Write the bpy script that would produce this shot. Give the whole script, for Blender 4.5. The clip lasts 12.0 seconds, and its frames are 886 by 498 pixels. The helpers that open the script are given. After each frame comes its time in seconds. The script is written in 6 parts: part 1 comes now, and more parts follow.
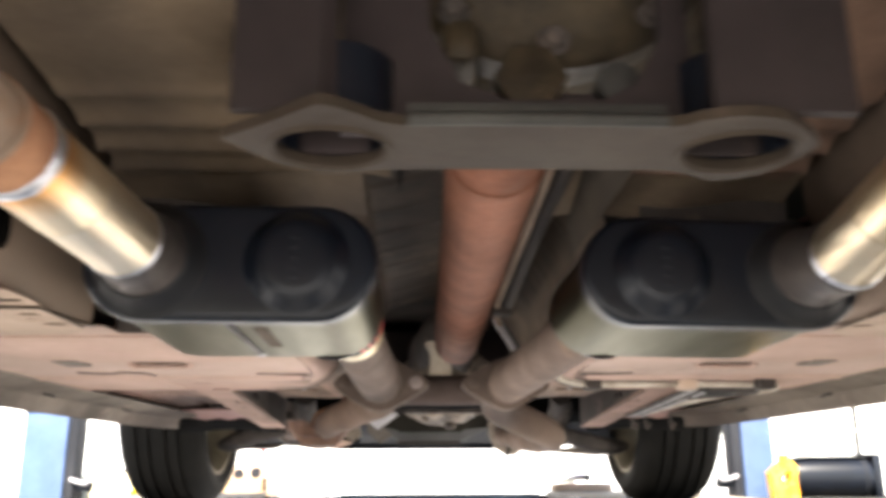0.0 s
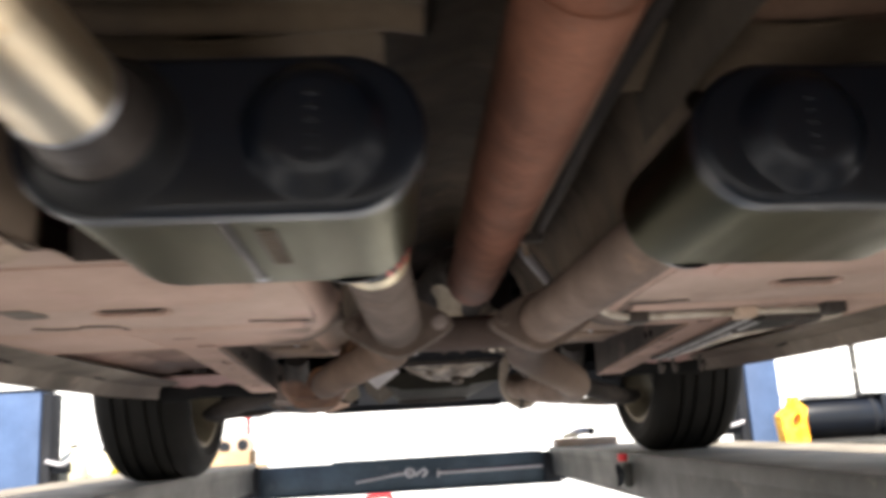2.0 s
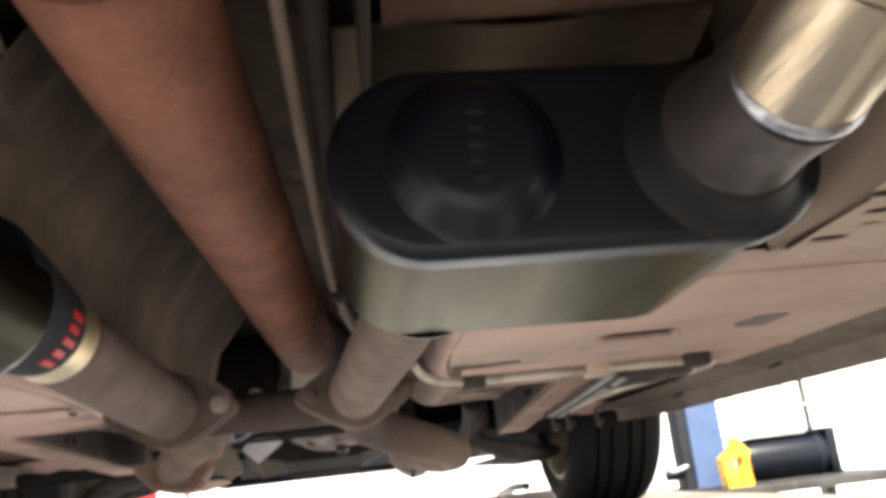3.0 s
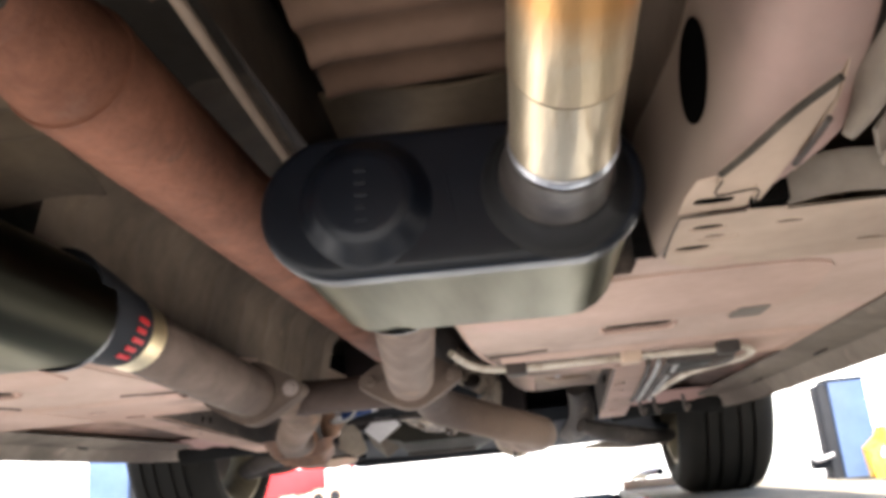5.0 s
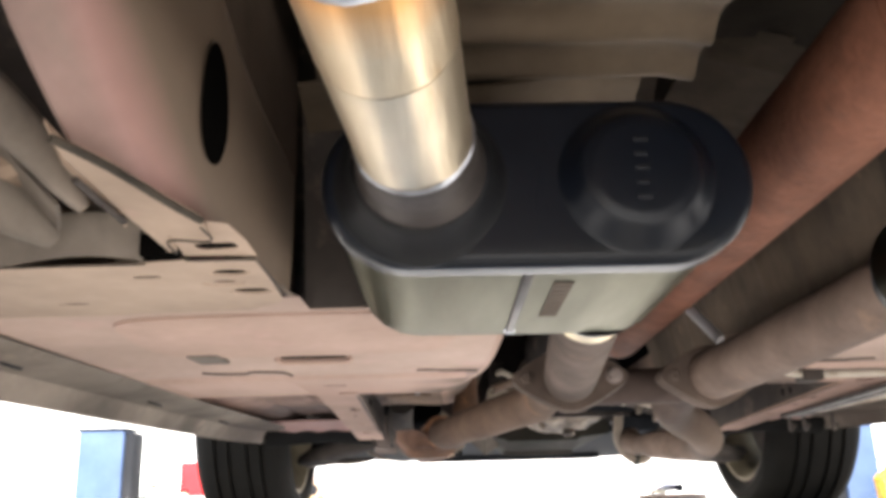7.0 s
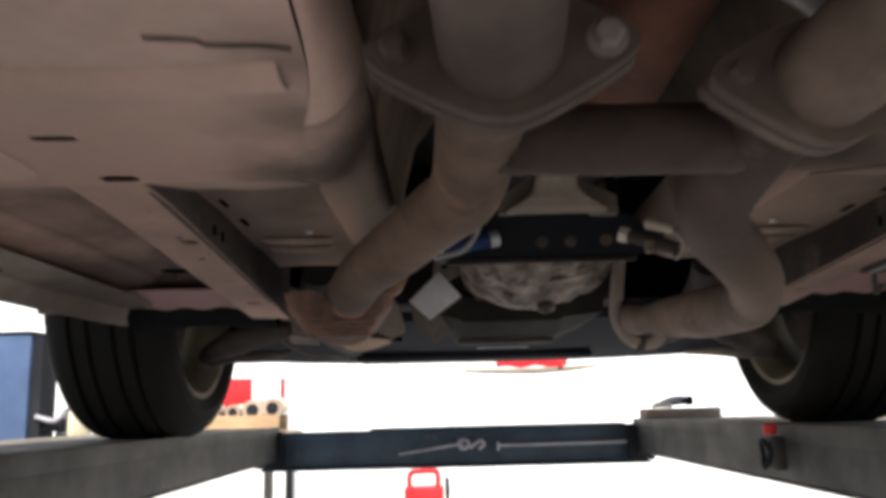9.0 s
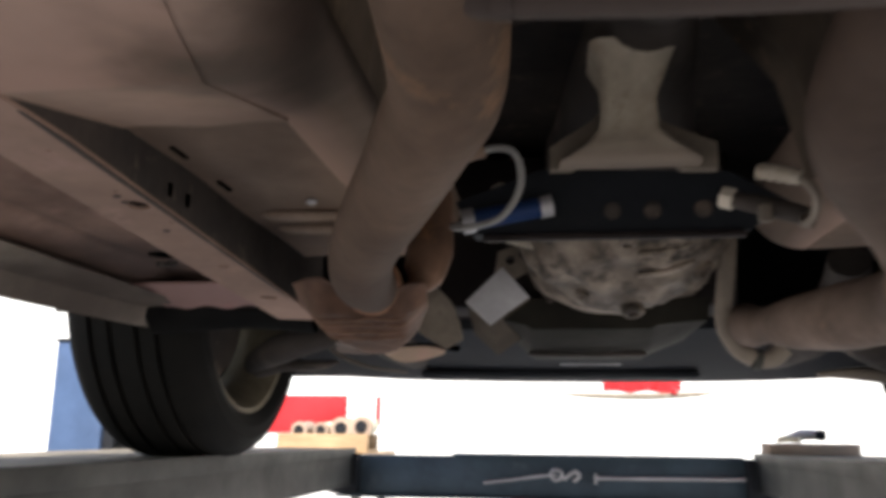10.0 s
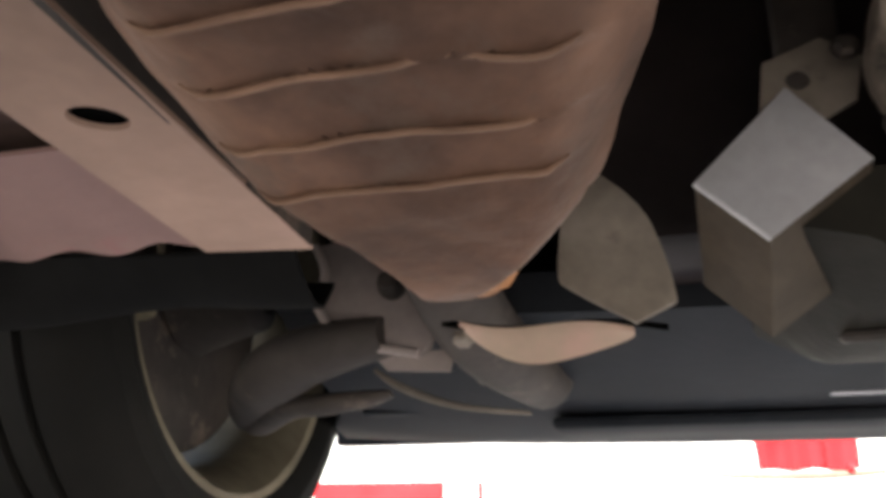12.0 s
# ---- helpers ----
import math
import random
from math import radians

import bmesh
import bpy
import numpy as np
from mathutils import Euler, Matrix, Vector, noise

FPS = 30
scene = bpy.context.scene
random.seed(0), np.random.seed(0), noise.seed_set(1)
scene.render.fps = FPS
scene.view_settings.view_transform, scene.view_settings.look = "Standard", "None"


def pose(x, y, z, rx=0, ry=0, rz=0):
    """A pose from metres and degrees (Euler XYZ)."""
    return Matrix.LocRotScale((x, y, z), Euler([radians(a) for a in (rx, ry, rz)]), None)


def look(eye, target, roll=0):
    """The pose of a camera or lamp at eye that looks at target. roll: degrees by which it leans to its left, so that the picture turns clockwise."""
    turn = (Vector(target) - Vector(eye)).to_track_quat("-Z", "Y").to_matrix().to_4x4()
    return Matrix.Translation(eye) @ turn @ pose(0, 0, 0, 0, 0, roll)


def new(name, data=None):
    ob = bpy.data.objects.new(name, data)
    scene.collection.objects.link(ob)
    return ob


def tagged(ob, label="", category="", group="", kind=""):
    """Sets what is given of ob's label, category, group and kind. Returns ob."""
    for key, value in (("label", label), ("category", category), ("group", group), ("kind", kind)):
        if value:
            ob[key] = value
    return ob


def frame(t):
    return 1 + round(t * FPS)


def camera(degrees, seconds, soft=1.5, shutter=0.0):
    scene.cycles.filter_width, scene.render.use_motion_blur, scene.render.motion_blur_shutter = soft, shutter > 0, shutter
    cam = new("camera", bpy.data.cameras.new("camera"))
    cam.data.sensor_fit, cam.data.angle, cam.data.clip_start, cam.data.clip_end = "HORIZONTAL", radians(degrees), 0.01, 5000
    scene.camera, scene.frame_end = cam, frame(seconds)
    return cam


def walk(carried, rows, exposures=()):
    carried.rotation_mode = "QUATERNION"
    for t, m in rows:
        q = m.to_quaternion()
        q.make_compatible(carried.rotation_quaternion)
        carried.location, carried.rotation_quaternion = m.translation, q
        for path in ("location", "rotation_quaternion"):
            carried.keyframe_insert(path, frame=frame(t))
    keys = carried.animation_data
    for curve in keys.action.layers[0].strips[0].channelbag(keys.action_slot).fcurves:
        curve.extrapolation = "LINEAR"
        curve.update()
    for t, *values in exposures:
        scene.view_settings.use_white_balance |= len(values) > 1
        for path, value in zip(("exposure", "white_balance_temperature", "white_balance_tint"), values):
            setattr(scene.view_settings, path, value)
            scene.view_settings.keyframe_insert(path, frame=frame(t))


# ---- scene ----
cam = camera(55.5, 12.0, soft=4.2, shutter=0.5)
PATH = [
    (0, (-0.041, 1.0139, 0.105), (0.015, 2.9494, 0.6067), -0.28),
    (0.5, (-0.1666, 1.0389, 0.1111), (-0.2025, 2.9722, 0.6222), -0.31),
    (1, (-0.2735, 1.0721, 0.1035), (-0.2533, 3.0119, 0.5901), -0.03),
    (1.5, (-0.2527, 1.126, 0.0964), (-0.1536, 3.0792, 0.5152), -1.39),
    (2, (-0.0993, 1.2229, 0.0925), (0.0181, 3.1744, 0.5143), -3.26),
    (2.5, (0.0672, 1.3411, 0.1038), (0.1949, 3.2809, 0.5737), -4.08),
    (3, (0.1176, 1.3605, 0.1261), (0.3145, 3.2812, 0.6475), -6.54),
    (3.2, (0.1152, 1.3602, 0.134), (0.3583, 3.2724, 0.6673), -7.41),
    (4.8, (0.2751, 1.2154, 0.0949), (0.0878, 3.1337, 0.6288), -5.45),
    (5, (0.2796, 1.2257, 0.0934), (0.0792, 3.1431, 0.626), -5.38),
    (5.5, (0.2672, 1.233, 0.0995), (0.0557, 3.1497, 0.6303), -4.28),
    (6, (0.0914, 1.222, 0.0902), (-0.0824, 3.1374, 0.6389), -2.33),
    (6.5, (-0.1557, 1.2492, 0.113), (-0.1902, 3.1673, 0.6782), -2.67),
    (7, (-0.2559, 1.2515, 0.1094), (-0.2464, 3.1799, 0.6398), -1.53),
    (7.5, (-0.2245, 1.2996, 0.0943), (-0.19, 3.2422, 0.5689), -1.96),
    (7.7, (-0.1968, 1.3337, 0.0842), (-0.1528, 3.2856, 0.5179), -2.27),
    (9.3, (-0.1309, 1.9961, 0.0429), (-0.1358, 3.9604, 0.4191), -1.4),
    (9.5, (-0.128, 2.0432, 0.0423), (-0.1425, 4.0042, 0.4352), -1.64),
    (10, (-0.0567, 2.1647, 0.0483), (-0.3255, 4.0994, 0.4781), 0.68),
    (10.5, (-0.128, 2.3562, 0.0166), (-0.4691, 4.2805, 0.4422), 1.96),
    (11, (-0.248, 2.565, 0.0357), (-0.4779, 4.5007, 0.4831), -0.92),
    (11.2, (-0.2571, 2.6428, 0.0327), (-0.4766, 4.5777, 0.4885), -1.6),
    (11.5, (-0.2391, 2.7747, 0.032), (-0.5156, 4.6894, 0.5393), -1.49),
    (11.7, (-0.2237, 2.8643, 0.0446), (-0.5871, 4.7506, 0.6012), -0.71),
    (12, (-0.2161, 2.9385, 0.062), (-0.6955, 4.7776, 0.6851), -0.09),
]
walk(cam, [(t, look(e, g, r)) for t, e, g, r in PATH], exposures=[(0, 2.76, 7000, 10), (0.5, 2.70, 7000, 10), (1, 2.66, 7000, 10), (1.5, 2.17, 7000, 10), (2, 1.92, 6900, 10), (2.5, 1.87, 6900, 10), (3, 2.18, 7000, 10), (5, 2.74, 6800, 10), (6, 2.53, 6780, 10), (7, 2.64, 6850, 10), (7.7, 2.12, 6850, 10), (9.3, 0.95, 6700, 10), (10, 1.24, 6700, 10), (10.5, 1.38, 6700, 10), (11, 1.26, 6700, 10), (11.5, 1.29, 6700, 10), (12, 2.10, 6900, 10)])

# ---- light ----
world = bpy.data.worlds.new("world")
scene.world = world
world.use_nodes = True
wn = world.node_tree.nodes
sky = wn.new("ShaderNodeTexSky")
sky.sky_type = 'NISHITA'
sky.sun_disc = False
sky.sun_elevation, sky.sun_rotation = radians(48), radians(188)
wn["Background"].inputs["Strength"].default_value = 0.14
world.node_tree.links.new(sky.outputs[0], wn["Background"].inputs[0])
sun = new("sun", bpy.data.lights.new("sun", 'SUN'))
sun.data.energy, sun.data.angle, sun.data.color = 4.5, radians(0.5), (1, 0.95, 0.88)
sun.matrix_world = look((1.2, -8.6, 9.6), (0.0, 0.0, 0.0))


# ---- materials ----
def mat(name, base, second=None, rough=0.7, metal=0.0, scale=8.0, bump=0.15, fine=90.0, amount=0.5, spots=None, spot_at=0.62, coat=0.0, stretch=(1, 1, 1), grime=0.72, spec=0.11, edge=(1, 1, 1)):
    """A worn surface: base and second colour in broad patches, fine grain, and spots of a third colour."""
    m = bpy.data.materials.new(name)
    m.use_nodes = True
    nt = m.node_tree
    n, l = nt.nodes, nt.links
    b = n["Principled BSDF"]
    second = second or tuple(c * 0.6 for c in base)
    co = n.new("ShaderNodeTexCoord")
    mp = n.new("ShaderNodeMapping")
    mp.inputs["Scale"].default_value = stretch
    l.new(co.outputs["Object"], mp.inputs[0])
    big = n.new("ShaderNodeTexNoise")
    big.inputs["Scale"].default_value, big.inputs["Detail"].default_value, big.inputs["Roughness"].default_value = scale, 6, 0.65
    small = n.new("ShaderNodeTexNoise")
    small.inputs["Scale"].default_value, small.inputs["Detail"].default_value = fine, 4
    l.new(mp.outputs[0], big.inputs[0]), l.new(mp.outputs[0], small.inputs[0])
    ramp = n.new("ShaderNodeValToRGB")
    ramp.color_ramp.elements[0].position, ramp.color_ramp.elements[1].position = 0.38, 0.66
    ramp.color_ramp.elements[0].color, ramp.color_ramp.elements[1].color = (*base, 1), (*second, 1)
    l.new(big.outputs[0], ramp.inputs[0])
    mix = n.new("ShaderNodeMix")
    mix.data_type, mix.blend_type = 'RGBA', 'OVERLAY'
    mix.inputs[0].default_value = amount * 0.55
    l.new(ramp.outputs[0], mix.inputs[6]), l.new(small.outputs[0], mix.inputs[7])
    # broad, soft grime over everything
    gr = n.new("ShaderNodeTexNoise")
    gr.inputs["Scale"].default_value, gr.inputs["Detail"].default_value, gr.inputs["Roughness"].default_value = scale * 0.6 + 1.5, 3, 0.5
    gr.noise_dimensions = '4D'
    gr.inputs["W"].default_value = 7.1
    l.new(co.outputs["Object"], gr.inputs["Vector"])
    gm = n.new("ShaderNodeMapRange")
    gm.inputs[1].default_value, gm.inputs[2].default_value, gm.inputs[3].default_value, gm.inputs[4].default_value = 0.36, 0.62, 1.0, grime
    l.new(gr.outputs[0], gm.inputs[0])
    dk = n.new("ShaderNodeVectorMath")
    dk.operation = 'SCALE'
    l.new(mix.outputs[2], dk.inputs[0]), l.new(gm.outputs[0], dk.inputs[3])
    out = dk.outputs[0]
    if spots:
        sp = n.new("ShaderNodeTexNoise")
        sp.inputs["Scale"].default_value, sp.inputs["Detail"].default_value, sp.inputs["Roughness"].default_value = scale * 1.7, 8, 0.7
        sp.noise_dimensions = '4D'
        sp.inputs["W"].default_value = 3.3
        l.new(mp.outputs[0], sp.inputs["Vector"])
        sr = n.new("ShaderNodeValToRGB")
        sr.color_ramp.elements[0].position, sr.color_ramp.elements[1].position = spot_at - 0.06, spot_at + 0.08
        l.new(sp.outputs[0], sr.inputs[0])
        m2 = n.new("ShaderNodeMix")
        m2.data_type = 'RGBA'
        m2.inputs[7].default_value = (*spots, 1)
        l.new(sr.outputs[0], m2.inputs[0]), l.new(out, m2.inputs[6])
        out = m2.outputs[2]
    l.new(out, b.inputs["Base Color"])
    rr = n.new("ShaderNodeMapRange")
    rr.inputs[3].default_value, rr.inputs[4].default_value = max(0.05, rough - 0.12), min(1, rough + 0.12)
    l.new(big.outputs[0], rr.inputs[0]), l.new(rr.outputs[0], b.inputs["Roughness"])
    b.inputs["Metallic"].default_value = metal
    b.inputs["Specular IOR Level"].default_value = spec
    b.inputs["Specular Tint"].default_value = (*edge, 1)
    b.inputs["Coat Weight"].default_value = coat
    bp = n.new("ShaderNodeBump")
    bp.inputs["Strength"].default_value, bp.inputs["Distance"].default_value = bump * 0.7, 0.003
    l.new(small.outputs[0], bp.inputs["Height"]), l.new(bp.outputs[0], b.inputs["Normal"])
    return m




def tint(m, colour, start, end, axis="Y", wobble=0.35, size=40.0):
    """Second colour (heat stain, painted shade) that creeps in from one end of the object, with a ragged edge."""
    n, l = m.node_tree.nodes, m.node_tree.links
    b = n["Principled BSDF"]
    src = b.inputs["Base Color"].links[0].from_socket
    co = n.new("ShaderNodeTexCoord")
    sep = n.new("ShaderNodeSeparateXYZ")
    l.new(co.outputs["Generated"], sep.inputs[0])
    ns = n.new("ShaderNodeTexNoise")
    ns.inputs["Scale"].default_value, ns.inputs["Detail"].default_value = size, 4
    l.new(co.outputs["Object"], ns.inputs["Vector"])
    ad = n.new("ShaderNodeMath")
    ad.operation = 'MULTIPLY_ADD'
    ad.inputs[1].default_value = wobble
    l.new(ns.outputs[0], ad.inputs[0]), l.new(sep.outputs[axis], ad.inputs[2])
    mr = n.new("ShaderNodeMapRange")
    mr.inputs[1].default_value, mr.inputs[2].default_value = start + wobble * 0.5, end + wobble * 0.5
    l.new(ad.outputs[0], mr.inputs[0])
    mx = n.new("ShaderNodeMix")
    mx.data_type = 'RGBA'
    mx.inputs[7].default_value = (*colour, 1)
    l.new(mr.outputs[0], mx.inputs[0]), l.new(src, mx.inputs[6]), l.new(mx.outputs[2], b.inputs["Base Color"])
    return m


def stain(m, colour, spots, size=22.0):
    """Dark patches, soot and painted shade, with ragged borders: each spot is (x, y, z, radius) on the car."""
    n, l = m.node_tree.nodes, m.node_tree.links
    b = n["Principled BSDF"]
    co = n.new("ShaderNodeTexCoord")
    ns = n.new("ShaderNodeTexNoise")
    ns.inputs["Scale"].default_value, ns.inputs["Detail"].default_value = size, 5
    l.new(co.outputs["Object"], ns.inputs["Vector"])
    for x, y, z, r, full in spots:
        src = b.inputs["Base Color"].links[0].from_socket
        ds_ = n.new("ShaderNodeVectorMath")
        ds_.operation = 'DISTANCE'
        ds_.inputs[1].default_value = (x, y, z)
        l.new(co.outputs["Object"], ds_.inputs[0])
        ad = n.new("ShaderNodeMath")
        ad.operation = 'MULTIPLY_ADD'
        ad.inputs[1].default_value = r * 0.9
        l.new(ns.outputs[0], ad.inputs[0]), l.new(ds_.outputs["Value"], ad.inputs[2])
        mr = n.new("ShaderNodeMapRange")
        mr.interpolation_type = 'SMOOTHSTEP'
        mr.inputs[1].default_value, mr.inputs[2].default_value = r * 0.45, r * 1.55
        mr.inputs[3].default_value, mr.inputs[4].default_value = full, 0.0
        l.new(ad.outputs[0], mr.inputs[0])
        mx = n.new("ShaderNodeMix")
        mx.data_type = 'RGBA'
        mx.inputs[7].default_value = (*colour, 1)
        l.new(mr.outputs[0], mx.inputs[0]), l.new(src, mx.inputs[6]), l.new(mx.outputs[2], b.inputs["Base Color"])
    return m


# Dark patches paint shade into floor and sill colour near the front wheels.
FRONT_SHADE = [(q * x, y, z, r, k) for q in (-1, 1) for x, y, z, r, k in ((0.72, 3.22, 0.22, 0.30, 0.8), (0.60, 3.25, 0.25, 0.25, 0.9), (0.50, 3.36, 0.24, 0.13, 0.7))]
# Soot near the pipes plus painted shade where the pan turns into the tunnel.
SOOT_SHADE = [(q * x, y, z, r, k) for q in (-1, 1) for x, y, z, r, k in ((0.205, 2.33, 0.26, 0.07, 0.6), (0.222, 2.45, 0.26, 0.08, 0.7), (0.245, 2.595, 0.26, 0.105, 0.95), (0.225, 2.70, 0.29, 0.06, 0.6))] + [(0.26, 2.45, 0.26, 0.21, 0.92)]
PAN = mat("dusty_overspray", (0.445, 0.308, 0.250), (0.37, 0.255, 0.205), 0.75, 0, 3.2, 0.12, 70, 0.25, (0.43, 0.272, 0.235), 0.60, grime=0.72)
PANFORE = stain(tint(mat("dusty_front_pan", (0.43, 0.312, 0.258), (0.36, 0.26, 0.212), 0.75, 0, 3.2, 0.12, 70, 0.25, (0.43, 0.272, 0.235), 0.60, grime=0.72), (0.295, 0.188, 0.148), 0.62, 0.98, "Y", 0.10, 6), (0.060, 0.042, 0.030), SOOT_SHADE)
# Paler tone paints in the light that the pressed ribs catch.
RIB_LIT = mat("lit_shield_rib", (0.285, 0.208, 0.160), (0.205, 0.148, 0.113), 0.65, 0.1, 14, 0.2, 90, 0.3)
FLANK = mat("brown_dusty_shield", (0.235, 0.162, 0.120), (0.172, 0.118, 0.088), 0.75, 0.0, 4, 0.2, 70, 0.25, (0.26, 0.185, 0.145), 0.66, grime=0.6)
RAMP = stain(mat("dusty_brown_ramp", (0.285, 0.192, 0.146), (0.232, 0.157, 0.119), 0.75, 0.0, 5, 0.15, 70, 0.25, (0.28, 0.185, 0.15), 0.62), (0.060, 0.042, 0.030), SOOT_SHADE)
# Darker copy of the flank colour, with the tunnel's shade painted in.
SIDEFLANK = [stain(tint(tint(mat("soot_shade_flank", (0.150, 0.106, 0.080), (0.105, 0.074, 0.056), 0.75, 0.0, 4, 0.2, 70, 0.25, (0.17, 0.118, 0.088), 0.66, grime=0.6), (0.285, 0.188, 0.148), 0.50, end, "X", 0.25, 9), (0.40, 0.275, 0.222), 0.20, 0.0, "Y", 0.08, 9), (0.055, 0.039, 0.029), SOOT_SHADE) for end in (0.02, 0.98)]
PRIMER = mat("dusty_primer", (0.41, 0.308, 0.236), (0.305, 0.227, 0.174), 0.8, 0, 5, 0.18, 60, 0.25, (0.37, 0.235, 0.195), 0.66)
RAILPAN = mat("dusty_rail_floor", (0.345, 0.226, 0.176), (0.275, 0.180, 0.140), 0.75, 0.0, 4, 0.12, 70, 0.25, (0.36, 0.22, 0.19), 0.62, grime=0.65)
TABMETAL = mat("dusty_beige_tab", (0.265, 0.20, 0.142), (0.17, 0.13, 0.094), 0.6, 0.2, 9, 0.25, 60, 0.3)
SHIELD_RED = mat("red_brown_shield", (0.195, 0.120, 0.086), (0.118, 0.076, 0.056), 0.55, 0.3, 6, 0.25, 60, 0.3)
PLATEGREY = mat("grey_dusty_plate", (0.235, 0.195, 0.160), (0.15, 0.125, 0.10), 0.7, 0.1, 14, 0.3, 100, 0.3, (0.10, 0.08, 0.065), 0.64)
SHIELD = mat("dull_aluminium_shield", (0.195, 0.145, 0.100), (0.115, 0.087, 0.065), 0.55, 0.35, 6, 0.25, 60, 0.3)
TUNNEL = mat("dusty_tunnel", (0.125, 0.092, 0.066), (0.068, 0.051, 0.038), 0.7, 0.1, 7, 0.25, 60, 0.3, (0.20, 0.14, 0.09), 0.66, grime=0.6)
# Near-black copy of the tunnel colour holds the recess's shade.
THROAT = mat("shade_toned_throat", (0.055, 0.044, 0.034), (0.034, 0.028, 0.022), 0.75, 0.0, 9, 0.3, 70, 0.3, (0.09, 0.07, 0.05), 0.68)
PANF = stain(mat("dusty_front_floor", (0.275, 0.176, 0.138), (0.17, 0.108, 0.085), 0.75, 0.0, 6, 0.15, 70, 0.3, (0.33, 0.19, 0.165), 0.60, grime=0.5), (0.052, 0.036, 0.031), FRONT_SHADE)
FLOOREDGE = stain(mat("pink_dusty_edge", (0.33, 0.205, 0.178), (0.25, 0.155, 0.132), 0.7, 0.0, 9, 0.2, 80, 0.3, (0.33, 0.12, 0.115), 0.62), (0.24, 0.148, 0.132), FRONT_SHADE)
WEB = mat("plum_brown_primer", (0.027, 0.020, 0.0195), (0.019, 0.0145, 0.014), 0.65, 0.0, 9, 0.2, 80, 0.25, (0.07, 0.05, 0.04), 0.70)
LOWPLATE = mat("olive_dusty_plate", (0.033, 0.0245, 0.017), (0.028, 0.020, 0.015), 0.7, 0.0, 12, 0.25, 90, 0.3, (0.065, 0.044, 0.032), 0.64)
DIFF = mat("golden_oily_casting", (0.044, 0.032, 0.018), (0.018, 0.0135, 0.009), 0.5, 0.2, 22, 0.6, 110, 0.4, (0.10, 0.08, 0.05), 0.67)
# Red near the inner edge, then darker brown across the inner wall.
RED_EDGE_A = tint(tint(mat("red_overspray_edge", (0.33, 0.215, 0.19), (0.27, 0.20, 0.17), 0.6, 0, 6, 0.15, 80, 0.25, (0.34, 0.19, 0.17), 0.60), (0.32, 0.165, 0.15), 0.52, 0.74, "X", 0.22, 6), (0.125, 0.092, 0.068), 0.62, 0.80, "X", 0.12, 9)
RED_EDGE_B = tint(mat("red_overspray_edge", (0.33, 0.215, 0.19), (0.27, 0.20, 0.17), 0.6, 0, 6, 0.15, 80, 0.25, (0.34, 0.19, 0.17), 0.60), (0.20, 0.15, 0.118), 0.40, 0.20, "X", 0.12, 9)
SILLSIDE = stain(mat("grey_brown_sill", (0.20, 0.165, 0.135), (0.12, 0.10, 0.082), 0.8, 0.0, 6, 0.25, 60, 0.3, (0.27, 0.20, 0.16), 0.66, grime=0.6), (0.055, 0.042, 0.035), FRONT_SHADE)
CASTDARK = mat("grimy_casting", (0.055, 0.045, 0.034), (0.025, 0.021, 0.017), 0.7, 0.0, 26, 0.5, 100, 0.4, (0.12, 0.095, 0.07), 0.66)
RAILSIDE = mat("brown_rail_side", (0.135, 0.099, 0.074), (0.095, 0.070, 0.054), 0.75, 0.0, 6, 0.2, 70, 0.25, grime=0.6)
DUSTPIPE = mat("dusty_tan_pipe", (0.27, 0.197, 0.145), (0.17, 0.118, 0.086), 0.65, 0.15, 10, 0.35, 90, 0.4, (0.20, 0.105, 0.06), 0.60, grime=0.6)
ARM = mat("dusty_grey_arm", (0.24, 0.20, 0.165), (0.14, 0.117, 0.098), 0.75, 0.0, 7, 0.3, 80, 0.3, (0.20, 0.11, 0.075), 0.66, grime=0.6)
MAUVE = mat("mauve_grey_dust", (0.25, 0.205, 0.188), (0.17, 0.140, 0.128), 0.8, 0.0, 9, 0.2, 80, 0.3, (0.22, 0.15, 0.12), 0.66)
RUST = mat("rusted_steel", (0.215, 0.090, 0.055), (0.165, 0.069, 0.043), 0.75, 0.0, 22, 0.6, 150, 0.45, (0.135, 0.066, 0.045), 0.63, grime=0.6)
ORANGE_RUST = mat("fresh_orange_rust", (0.29, 0.150, 0.082), (0.19, 0.088, 0.050), 0.75, 0.0, 22, 0.35, 110, 0.3, (0.15, 0.09, 0.06), 0.66)
PIPE = mat("dirty_brown_pipe", (0.178, 0.128, 0.102), (0.105, 0.076, 0.061), 0.75, 0.0, 9, 0.35, 70, 0.4, (0.20, 0.13, 0.09), 0.64, grime=0.6)
PLUM = mat("plum_brown_tube", (0.070, 0.050, 0.043), (0.048, 0.035, 0.030), 0.75, 0.0, 8, 0.3, 80, 0.3, (0.10, 0.07, 0.05), 0.66)
HOTPIPE = tint(mat("heat_browned_pipe", (0.108, 0.069, 0.048), (0.067, 0.043, 0.030), 0.8, 0.0, 7, 0.4, 80, 0.4, (0.175, 0.098, 0.055), 0.62, grime=0.6), (0.038, 0.022, 0.015), 0.46, 0.82, "Y", 0.2, 12)
CAT = mat("heat_browned_shield", (0.20, 0.112, 0.072), (0.135, 0.082, 0.058), 0.55, 0.35, 8, 0.3, 90, 0.3, (0.30, 0.15, 0.07), 0.64)
STEEL = mat("streaked_stainless", (0.63, 0.54, 0.40), (0.49, 0.40, 0.285), 0.40, 1.0, 14, 1.0, 30, 0.3, (0.40, 0.28, 0.16), 0.64, stretch=(1.6, 0.10, 1.6), grime=0.7)
